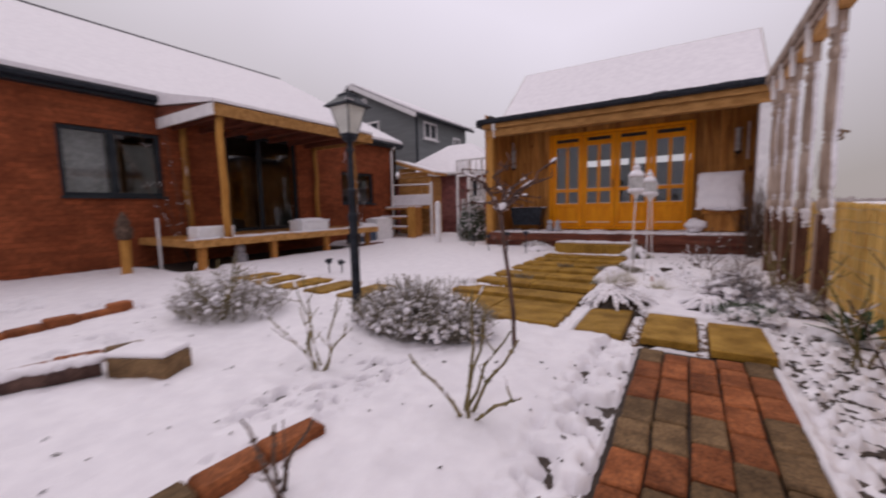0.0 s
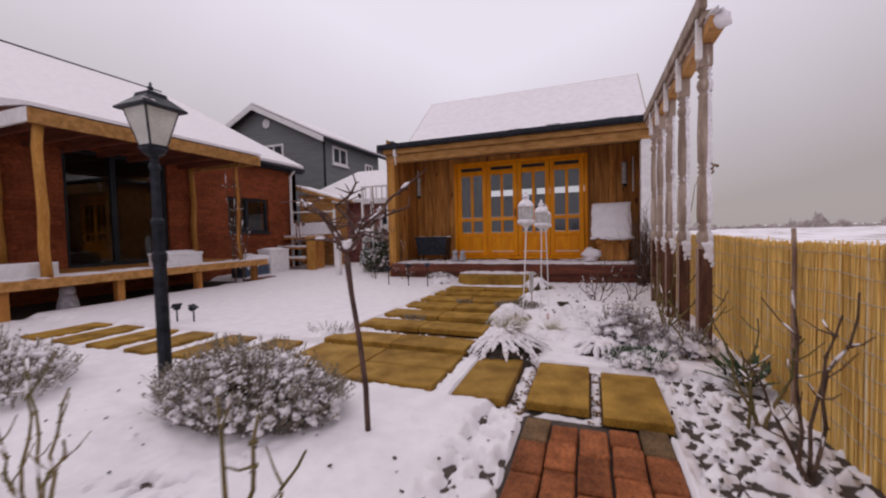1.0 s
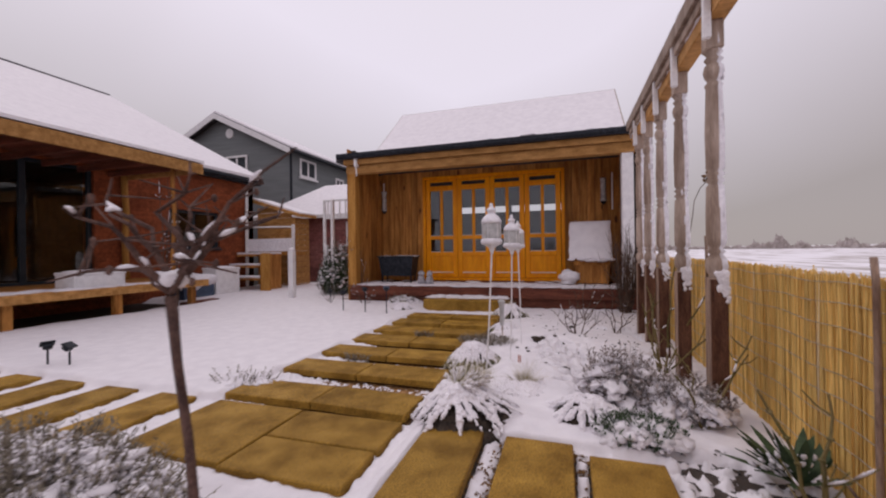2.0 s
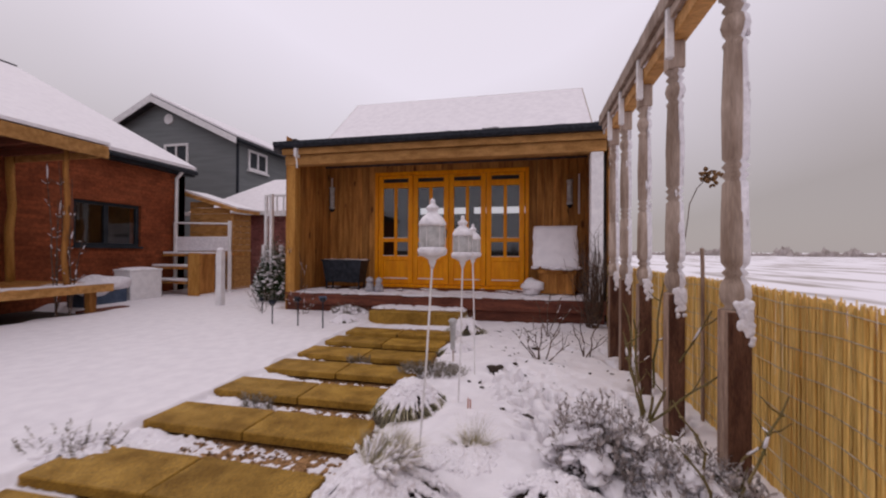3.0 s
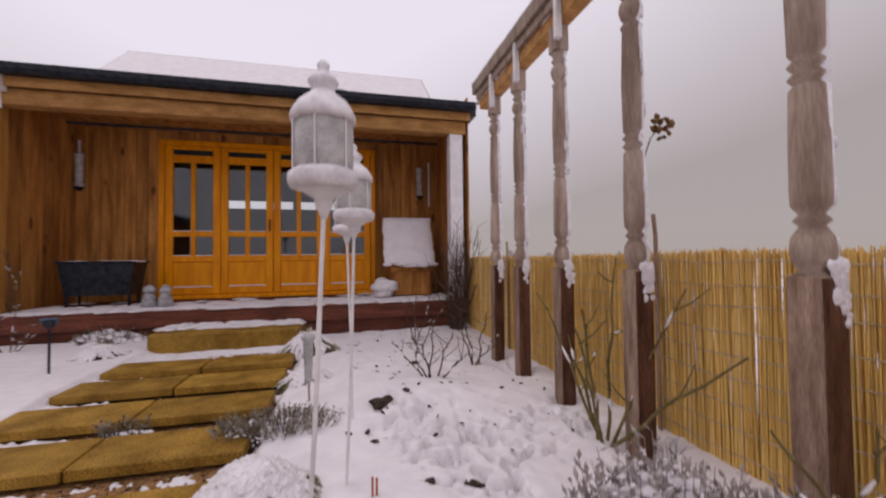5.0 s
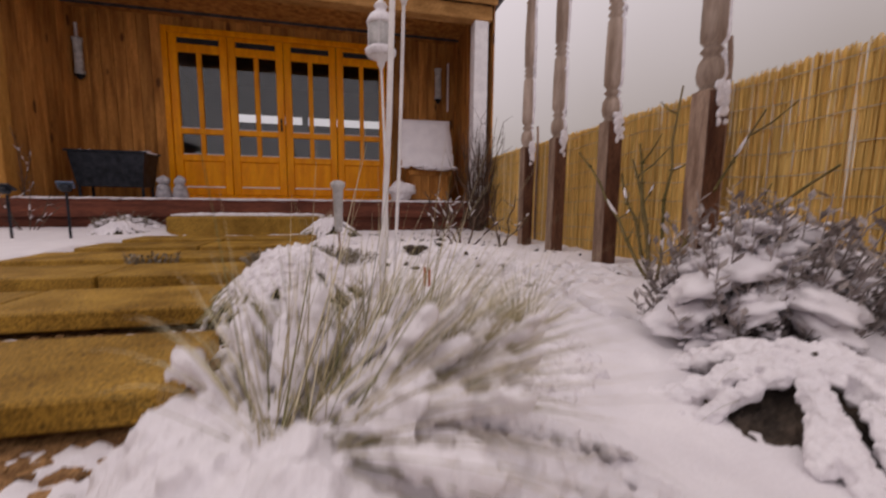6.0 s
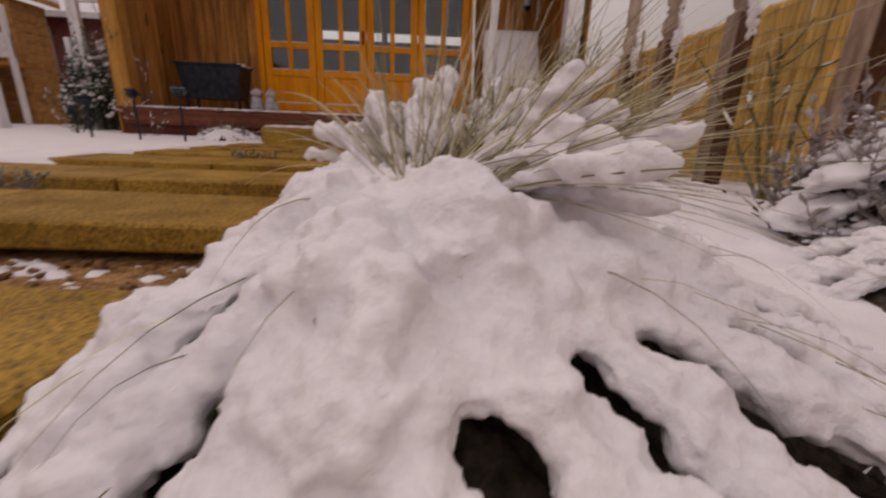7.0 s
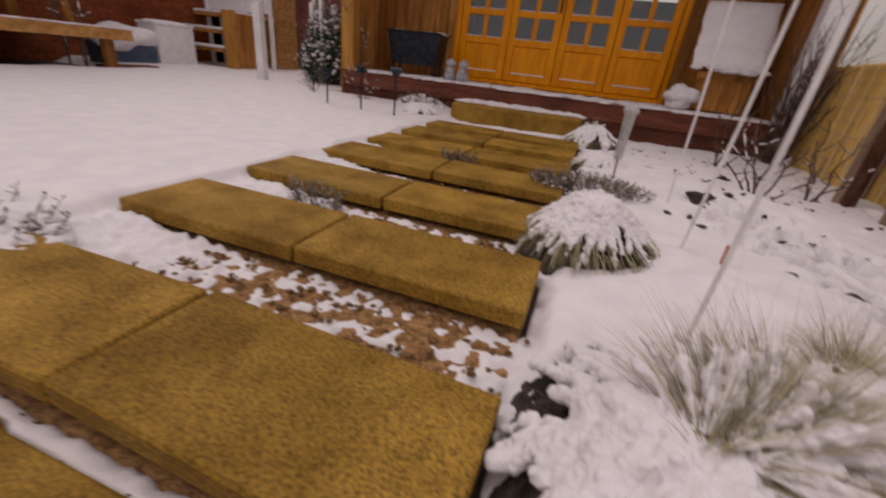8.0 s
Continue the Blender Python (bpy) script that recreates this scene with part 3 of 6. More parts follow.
roof = thing("garden_room_roof", (-0.85, 13.2, 2.6), "snow-covered pitched roof with a dark slate edge", "roof", kind="structure")
part("slope", Acc().prism([(11.05, 2.42), (13.26, 4.28), (15.5, 2.42), (15.5, 2.50), (13.26, 4.34), (11.05, 2.48)], "x", -3.42, 1.72), SLATE, roof)
part("snow_cap", Acc().prism([(11.08, 2.485), (13.24, 4.325), (13.24, 4.40), (11.08, 2.56)], "x", -3.39, 1.70), SNOW, roof)
part("ridge_tile", Acc().prism([(13.20, 4.34), (13.32, 4.34), (13.27, 4.408), (13.25, 4.408)], "x", -3.41, 1.72), PERGOLA, roof)
for x0, x1 in ((-3.412, -3.392), (1.702, 1.722)):
    part("verge", Acc().prism([(11.06, 2.45), (13.26, 4.325), (13.26, 4.402), (11.06, 2.535)], "x", x0, x1), PERGOLA, roof)
part("gable", Acc().prism([(11.1, 2.40), (13.26, 4.22), (15.3, 2.40)], "x", -3.30, -3.2), CEDAR, roof)
part("gable", Acc().prism([(11.1, 2.40), (13.26, 4.22), (15.3, 2.40)], "x", 1.56, 1.66), CEDAR, roof)
part("porch_roof", Acc().box(-3.30, 1.74, 9.93, 11.30, 2.47, 2.565), SLATE, roof)
part("fascia", Acc().box(-3.14, 1.66, 9.915, 9.945, 2.405, 2.50), OAK, roof)
gut = Acc()
gut.prism([(9.80, 2.585), (9.80, 2.53), (9.825, 2.495), (9.885, 2.495), (9.91, 2.53), (9.91, 2.585), (9.895, 2.585), (9.895, 2.535), (9.875, 2.51), (9.835, 2.51), (9.815, 2.535), (9.815, 2.585)], "x", -3.22, 1.70)
part("gutter", gut, BLACK, roof, "black plastic gutter")
for i in range(4):
    part("slate_course", Acc().box(-3.18, 1.66, 9.86 + 0.05 * i, 10.05 + 0.05 * i, 2.567 + 0.014 * i, 2.579 + 0.014 * i, 0.003), SLATE, roof)
sn = Acc()
random.seed(8)
for i in range(150):
    sn.blob((random.uniform(-0.6, 1.66), random.uniform(9.87, 10.05), 2.585 + random.uniform(0, 0.035)), (random.uniform(0.05, 0.14), 0.035, 0.012), rough=0.4)
for i in range(40):
    sn.blob((random.uniform(-3.1, -0.4), random.uniform(9.90, 10.05), 2.60), (random.uniform(0.02, 0.06), 0.03, 0.010), rough=0.4)
tagged(part("snow_patch", sn, SNOW_THIN, roof, smooth=True), kind="stuff")
part("snow_cap", Acc().box(-3.22, 1.70, 10.22, 11.3, 2.566, 2.60, 0.015), SNOW, roof)
solid("ceiling_porch", Acc().box(-3.2, 1.52, 10.1, 11.27, 2.455, 2.468), CEDAR, "brown boarded porch ceiling", "ceiling", kind="structure")

porch = thing("porch", (-0.8, 10.05, 0), "pale oak posts and beam across the front of the porch", "porch")
for x0, x1 in ((-3.10, -2.95), (1.42, 1.58)):
    part("post", Acc().box(x0, x1, 9.985, 10.135, 0.22, 2.255, 0.008), POST_OAK if x0 < 0 else WHITE_PAINT, porch)
part("beam", Acc().box(-3.12, 1.62, 9.975, 10.135, 2.255, 2.41, 0.008), OAK, porch)
part("bracket", Acc().box(-2.905, -2.855, 9.86, 9.975, 2.36, 2.52, 0.01), WHITE_PAINT, porch, "grey gutter outlet")
part("downpipe_stub", Acc().tube([(-2.88, 9.90, 2.37), (-2.88, 9.93, 2.20)], 0.012, 8), WHITE_PAINT, porch)

deck = thing("porch_deck", (-0.8, 10.5, 0), "reddish-brown timber deck with snow along its edge", "deck")
part("front_board", Acc().box(-3.05, 1.62, 9.965, 9.995, 0.10, 0.245, 0.005), DECK_AND_SHADE_WOOD, deck)
part("base", Acc().box(-3.1, 1.60, 10.02, 11.25, -0.1, 0.235), DECK_AND_SHADE_WOOD, deck)
for i in range(9):
    part("plank", Acc().box(-3.12, 1.62, 9.97 + i * 0.143, 9.97 + i * 0.143 + 0.138, 0.246, 0.27, 0.004), DECK_AND_SHADE_WOOD, deck)
ds = Acc()
random.seed(10)
for i in range(520):
    x = random.uniform(-3.0, 1.5)
    ds.blob((x, 10.0 + abs(random.gauss(0, 0.42)) * 0.9, 0.274), (random.uniform(0.06, 0.20), random.uniform(0.04, 0.10), 0.014), rough=0.35)
tagged(part("snow_patch", ds, SNOW, deck, smooth=True), kind="stuff")

# folding glazed doors
X0, LEAFW = -2.055, 0.652


def door_leaf(i):
    x0, x1 = X0 + i * LEAFW + 0.004, X0 + (i + 1) * LEAFW - 0.004
    z0, z1, yf, yb = 0.335, 2.275, 11.225, 11.27
    d = thing(f"door_{i + 1}", ((x0 + x1) / 2, 11.25, 0.33), "closed orange varnished door leaf with six dark panes", "door", "folding doors", "structure")
    st = 0.088
    frame_boxes = [(x0, x0 + st, z0, z1), (x1 - st, x1, z0, z1)]
    xi, xo = x0 + st, x1 - st
    frame_boxes += [(xi, xo, z0, z0 + 0.09), (xi, xo, 0.755, 0.835), (xi, xo, 1.085, 1.155), (xi, xo, 2.055, 2.155), (xi, xo, 2.225, z1)]
    m0, m1 = (x0 + x1) / 2 - 0.028, (x0 + x1) / 2 + 0.028
    for a, b, c, e in frame_boxes:
        part("rail" if b - a > 0.2 else "stile", Acc().box(a, b, yf, yb, c, e, 0.006), DOOR, d)
    for c, e in ((0.835, 1.085), (1.155, 2.055)):
        part("glazing_bar", Acc().box(m0, m1, yf + 0.004, yb, c, e, 0.006), DOOR, d)
        for a, b in ((xi, m0), (m1, xo)):
            part("pane", Acc().box(a - 0.003, b + 0.003, yf + 0.024, yf + 0.030, c - 0.003, e + 0.003, 0.001), GLASS, d)
            lip = Acc().box(a, b, yf + 0.008, yf + 0.022, c, c + 0.012, 0.003)
            part("bead", lip, SNOW_THIN, d, "snow-dusted glazing bead")
    part("vent_strip", Acc().box(xi, xo, yf + 0.02, yf + 0.03, 2.155, 2.225, 0.002), ANTHRACITE, d, "dark slot above the panes")
    part("panel", Acc().box(xi, xo, yf + 0.018, yb - 0.006, z0 + 0.09, 0.755, 0.01), DOOR, d)
    part("panel_snow", Acc().box(xi + 0.005, xo - 0.005, yf + 0.003, yf + 0.020, z0 + 0.088, z0 + 0.106, 0.006), SNOW, d, "line of snow on the panel ledge")
    if i == 1:
        part("handle", Acc().box(x1 - 0.05, x1 - 0.03, yf - 0.03, yf, 1.16, 1.32, 0.006), BLACK, d, "black lever handle")
    return d


for i in range(4):
    door_leaf(i)
frame_ob = thing("trim_door_frame", (-0.75, 11.24, 0.3), "orange varnished frame round the folding doors", "frame", kind="structure")
part("jamb", Acc().box(-2.125, -2.06, 11.215, 11.275, 0.28, 2.345, 0.006), DOOR, frame_ob)
part("jamb", Acc().box(0.558, 0.622, 11.215, 11.275, 0.28, 2.345, 0.006), DOOR, frame_ob)
part("head", Acc().box(-2.06, 0.558, 11.215, 11.275, 2.28, 2.345, 0.006), DOOR, frame_ob)
part("sill", Acc().box(-2.06, 0.558, 11.19, 11.275, 0.275, 0.33, 0.006), DOOR, frame_ob)

# stone step up to the deck
stp = thing("stone_step", (-0.85, 9.7, 0), "thick yellow stone step edged with snow", "step")
part("tread", Acc().box(-1.48, -0.22, 9.42, 9.93, -0.08, 0.125, 0.02), STONE, stp)
ss = Acc()
random.seed(12)
for i in range(120):
    ss.blob((random.uniform(-1.45, -0.25), random.uniform(9.62, 9.93), 0.128), (random.uniform(0.04, 0.12), 0.05, 0.018), rough=0.35)
tagged(part("snow_patch", ss, SNOW, stp, smooth=True), kind="stuff")


# ---- red brick house with its verandah ----
house = thing("brick_house", (-9, 6, 0), "long red brick bungalow with dark windows and a snowy roof", "house")
WX = -7.35
hw = Acc()
ys = [(-5.0, 4.35, None), (4.35, 5.72, (1.11, 2.19)), (5.72, 6.86, None), (6.86, 8.56, (0.40, 2.42)), (8.56, 9.95, None), (9.95, 11.21, (0.98, 1.84)), (11.21, 12.28, None)]
for a, b, hole in ys:
    if hole is None:
        part("wall", Acc().box(WX - 0.3, WX, a, b, -0.3, 2.72, 0.0005), HOUSE_BRICK, house)
    else:
        for z0, z1 in ((-0.3, hole[0]), (hole[1], 2.72)):
            part("wall", Acc().box(WX - 0.3, WX, a, b, z0, z1, 0.0005), HOUSE_BRICK, house)
hw.prism([(WX, -0.3), (WX, 2.72), (-13.0, 5.62), (-18.6, 2.72), (-18.6, -0.3)], "y", 12.28, 12.0)
part("gable_wall", hw, HOUSE_BRICK, house)
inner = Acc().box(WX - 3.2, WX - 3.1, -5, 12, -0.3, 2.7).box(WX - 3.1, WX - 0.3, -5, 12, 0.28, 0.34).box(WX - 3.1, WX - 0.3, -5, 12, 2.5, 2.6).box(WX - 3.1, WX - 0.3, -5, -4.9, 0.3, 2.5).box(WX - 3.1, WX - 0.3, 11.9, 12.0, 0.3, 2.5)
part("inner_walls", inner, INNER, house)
slope = Acc().prism([(-7.16, 2.80), (-13.0, 5.80), (-18.8, 2.80), (-18.8, 2.72), (-13.0, 5.70), (-7.16, 2.72)], "y", -5.2, 12.42)
part("roof", slope, SLATE, house)
rs = Acc().prism([(-7.15, 2.815), (-12.98, 5.81), (-12.98, 5.87), (-7.15, 2.885)], "y", -5.2, 12.40)
part("snow_cap", rs, SNOW, house)
part("ridge_tile", Acc().prism([(-13.05, 5.80), (-12.95, 5.80), (-12.975, 5.91), (-13.025, 5.91)], "y", -5.2, 12.42), SLATE, house)
part("gutter", Acc().box(-7.20, -7.10, -5.2, 12.42, 2.70, 2.79, 0.02), BLACK, house, "black gutter along the eaves")
part("soffit", Acc().box(WX, -7.20, -5.2, 12.42, 2.66, 2.71, 0.005), ANTHRACITE, house)
part("downpipe", Acc().tube([(-7.14, 12.0, 2.7), (-7.27, 11.98, 2.55), (-7.28, 11.98, 0.75)], 0.035, 8), WHITE_PAINT, house, "pale downpipe")


def window_unit(parent, y0, y1, z0, z1, split):
    w = part("window", Acc().box(WX - 0.12, WX - 0.05, y0, y0 + 0.06, z0, z1).box(WX - 0.12, WX - 0.05, y1 - 0.06, y1, z0, z1).box(WX - 0.12, WX - 0.05, y0 + 0.06, y1 - 0.06, z0, z0 + 0.06).box(WX - 0.12, WX - 0.05, y0 + 0.06, y1 - 0.06, z1 - 0.06, z1), ANTHRACITE, parent, "dark grey framed window")
    part("mullion", Acc().box(WX - 0.12, WX - 0.05, split - 0.04, split + 0.04, z0 + 0.06, z1 - 0.06), ANTHRACITE, w)
    for a, b in ((y0 + 0.06, split - 0.04), (split + 0.04, y1 - 0.06)):
        part("pane", Acc().box(WX - 0.10, WX - 0.085, a - 0.004, b + 0.004, z0 + 0.056, z1 - 0.056, 0.002), GLASS, w)
    part("sill", Acc().box(WX - 0.05, WX + 0.05, y0 - 0.03, y1 + 0.03, z0 - 0.04, z0, 0.005), ANTHRACITE, w)


window_unit(house, 4.36, 5.71, 1.115, 2.185, 5.03)
window_unit(house, 6.87, 8.55, 0.405, 2.415, 7.62)
window_unit(house, 9.96, 11.20, 0.985, 1.835, 10.55)

# pale sheet added behind the near window, standing in for its reflection
blind = thing("sash_reflection", (WX - 0.35, 5.0, 1.1), "pale sheet painted as the reflection in one sash of the window", "blind")
part("fabric", Acc().box(WX - 0.37, WX - 0.36, 4.42, 5.02, 1.14, 2.18, 0.002), FROST, blind)

ver = thing("verandah", (-6.4, 7.2, 0), "timber verandah with a golden fascia and raised deck", "verandah")
part("front_fascia", Acc().box(-5.48, -5.44, 5.66, 9.10, 2.26, 2.44, 0.006), OAK, ver)
part("side_fascia", Acc().box(-7.30, -5.48, 5.66, 5.70, 2.28, 2.46, 0.006), WHITE_PAINT, ver, "snow-dusted pale side fascia")
part("side_fascia", Acc().box(-7.30, -5.48, 9.06, 9.10, 2.28, 2.44, 0.006), OAK, ver)
# canopy and joists take the dark decking colour as the shade underneath
part("canopy", Acc().prism([(-7.34, 2.47), (-5.48, 2.40), (-5.48, 2.45), (-7.34, 2.66)], "y", 5.68, 9.08), DECK_AND_SHADE_WOOD, ver)
part("snow_cap", Acc().prism([(-7.20, 2.66), (-5.43, 2.455), (-5.43, 2.50), (-7.14, 2.86)], "y", 5.64, 9.11), SNOW, ver)
for i in range(7):
    part("joist", Acc().box(-7.34, -5.49, 5.9 + i * 0.48, 5.95 + i * 0.48, 2.30, 2.40, 0.004), DECK_AND_SHADE_WOOD, ver)
for x, y in ((-5.60, 5.80), (-5.60, 8.66), (-7.26, 6.05), (-7.26, 9.02)):
    thin = 0.62 if y == 8.66 else 1.0
    wob = [(x + 0.015 * math.sin(k * 1.7 + y), y + 0.015 * math.cos(k * 2.3 + x), z) for k, z in enumerate((0.40, 0.8, 1.2, 1.6, 2.0, 2.42))]
    part("post", Acc().tube(wob, [thin * r for r in (0.058, 0.055, 0.057, 0.052, 0.054, 0.056)], 9), CEDAR if thin < 1 else POST_OAK, ver, smooth=True)
for y in (5.40, 6.6, 7.8, 9.0):
    part("leg", Acc().box(-5.68, -5.58, y - 0.05, y + 0.05, -0.2, 0.32, 0.006), CEDAR, ver)
part("edge_board", Acc().box(-5.52, -5.48, 5.24, 9.22, 0.30, 0.415, 0.006), OAK, ver)
part("end_board", Acc().box(-7.34, -5.52, 5.24, 5.28, 0.30, 0.415, 0.006), OAK, ver)
for i in range(13):
    part("plank", Acc().box(-7.34 + i * 0.141, -7.34 + i * 0.141 + 0.136, 5.28, 9.22, 0.385, 0.418, 0.004), CEDAR, ver)
vs = Acc()
random.seed(14)
for i in range(200):
    vs.blob((-5.52 - abs(random.gauss(0, 0.22)), random.uniform(5.3, 9.2), 0.42), (0.06, random.uniform(0.06, 0.2), 0.012), rough=0.35)
tagged(part("snow_patch", vs, SNOW, ver, smooth=True), kind="stuff")
# ---- pergola along the bed ----
def pergola_post(y):
    x = 1.416
    p = thing("pergola_post", (x, y, -0.08), "turned brown pergola post plastered with wind-blown snow", "post", "pergola posts")
    part("base_block", Acc().box(x - 0.043, x + 0.043, y - 0.043, y + 0.043, -0.10, 0.70, 0.005), POST_FOOT, p, "square brown post foot")
    # weather face: wet, and coloured darker than the side the light strikes
    part("wet_face", Acc().box(x - 0.041, x + 0.041, y - 0.047, y - 0.0435, -0.10, 0.694, 0.001), PERGOLA_RED, p, "red-brown weather face darkened by rain and by painted shade")
    prof = [(0.043, 0.70), (0.030, 0.712), (0.043, 0.73), (0.050, 0.76), (0.046, 0.80), (0.028, 0.83), (0.042, 0.845), (0.028, 0.862), (0.044, 0.885), (0.046, 0.92), (0.045, 1.06), (0.041, 1.20), (0.029, 1.215), (0.043, 1.232), (0.029, 1.25), (0.043, 1.268), (0.029, 1.285), (0.041, 1.30), (0.044, 1.50), (0.036, 1.74), (0.042, 1.755), (0.027, 1.775), (0.041, 1.80), (0.048, 1.83), (0.041, 1.86), (0.027, 1.875), (0.043, 1.895), (0.028, 1.915), (0.043, 1.935), (0.034, 1.95)]
    part("turned_shaft", Acc().lathe(prof, 14, (x, y)), PERGOLA, p, smooth=True)
    part("top_block", Acc().box(x - 0.043, x + 0.043, y - 0.043, y + 0.043, 1.945, 2.10, 0.006), PERGOLA, p)
    shell = Acc()
    cols, cv, cf = 12, [], []
    for r, z in prof:
        for c in range(cols + 1):
            u = c / cols
            a = radians(-78 + 130 * u + 8 * math.sin(y * 5 + z * 4))
            t = 0.010 * math.sin(math.pi * u) * (0.7 + 0.7 * noise.noise(Vector((z * 9, y * 5, u * 3)))) - 0.0012
            cv.append((x + (r + t) * math.cos(a), y + (r + t) * math.sin(a), z))
    for q in range(len(prof) - 1):
        for c in range(cols):
            k = q * (cols + 1) + c
            cf.append((k, k + 1, k + cols + 2, k + cols + 1))
    shell.add(cv, cf)
    for i in range(8):
        a, z = radians(random.gauss(-50, 20)), random.uniform(0.74, 2.05)
        shell.blob((x + 0.044 * math.cos(a), y + 0.044 * math.sin(a), z), (0.006, 0.012, random.uniform(0.02, 0.05)), rough=0.4)
    clot = Acc()
    for i in range(34):
        drop = abs(random.gauss(0, 0.065))
        clot.blob((x + random.uniform(-0.012, 0.036) + 0.1 * drop, y - 0.046, 0.73 - drop), (0.013, 0.006, random.uniform(0.012, 0.024)), rough=0.4, level=2)
    fuse(part("snow_clot", clot, SNOW_THIN, p, "snow slumped over the shoulder of the foot", smooth=True), 0.0035, 3, 0.004)
    part("snow_crust", shell, SNOW_THIN, p, "snow frozen to the weather side", smooth=True)
    return p


random.seed(21)
for y in (6.25, 6.91, 7.50, 8.05, 8.52):
    pergola_post(y)
rail = thing("pergola_rail", (1.43, 7.4, 2.1), "weathered timber rails across the pergola posts with snow on top", "rail")
part("lower_rail", Acc().box(1.385, 1.475, 5.98, 8.80, 2.10, 2.19, 0.006), OAK, rail)
part("upper_rail", Acc().box(1.335, 1.380, 6.02, 8.86, 2.25, 2.35, 0.006), PERGOLA, rail)
part("spacer", Acc().box(1.36, 1.42, 6.05, 8.82, 2.19, 2.25, 0.005), PERGOLA, rail)
for y in (6.25, 6.91, 7.50, 8.05, 8.52):
    part("batten", Acc().box(1.345, 1.383, y - 0.10, y - 0.065, 1.98, 2.35, 0.004), WHITE_PAINT, rail, "pale snow-dusted batten")
rsn = Acc()
for i in range(150):
    y = random.uniform(6.0, 8.84)
    rsn.blob((1.43 + random.uniform(-0.03, 0.03), y, 2.192), (0.035, random.uniform(0.04, 0.12), 0.018), rough=0.3)
    rsn.blob((1.357, y, 2.352), (0.024, random.uniform(0.04, 0.12), 0.014), rough=0.3)
rsn.blob((1.45, 5.985, 2.14), (0.05, 0.03, 0.05), rough=0.3, level=2)
tagged(part("snow_cap", rsn, SNOW, rail, smooth=True), kind="stuff")

# ---- reed screen ----
reed = thing("reed_fence", (1.62, 5.5, 0), "yellow reed screen bound with wire beside the field", "fence")
random.seed(25)
ra = Acc()
for row in range(3):
  y = 0.6 + row * 0.003
  while y < 9.9:
      top = 0.762 + 0.026 * noise.noise(Vector((y * 0.8, 0, 0))) + random.gauss(0, 0.009)
      lean = random.gauss(0, 0.013)
      r = random.uniform(0.0016, 0.0040)
      x = 1.615 + 0.007 * row + random.uniform(-0.006, 0.006) + 0.015 * noise.noise(Vector((y * 0.6, 3, 0)))
      ra.tube([(x, y, -0.1), (x + random.gauss(0, 0.003), y + lean * 0.5, 0.35), (x + random.gauss(0, 0.003), y + lean, top)], [r, r, r * 0.7], 4)
      y += r * 1.35
ob = part("reed_mat", ra, REED, reed)
tagged(ob, kind="stuff")
for z in (0.02, 0.11, 0.20, 0.29, 0.38, 0.47, 0.56, 0.65, 0.73):
    w = []
    for k in range(94):
        yy = 0.6 + k * 0.1
        w.append((1.606 + 0.015 * noise.noise(Vector((yy * 0.6, 3, 0))), yy, z + 0.006 * math.sin(k * 1.3) + 0.012 * noise.noise(Vector((yy * 0.7, z * 9, 0)))))
    part("wire", Acc().tube(w, 0.0019, 4), WIRE, reed, "binding wire")
for y, top in ((1.9, 0.84), (3.6, 0.84), (5.38, 0.83), (6.99, 0.95), (8.7, 0.9)):
    part("stake", Acc().tube([(1.592, y, -0.1), (1.590, y, top * 0.9), (1.59, y + 0.01, top)], 0.010, 8), POST_FOOT, reed, "thin brown stake")


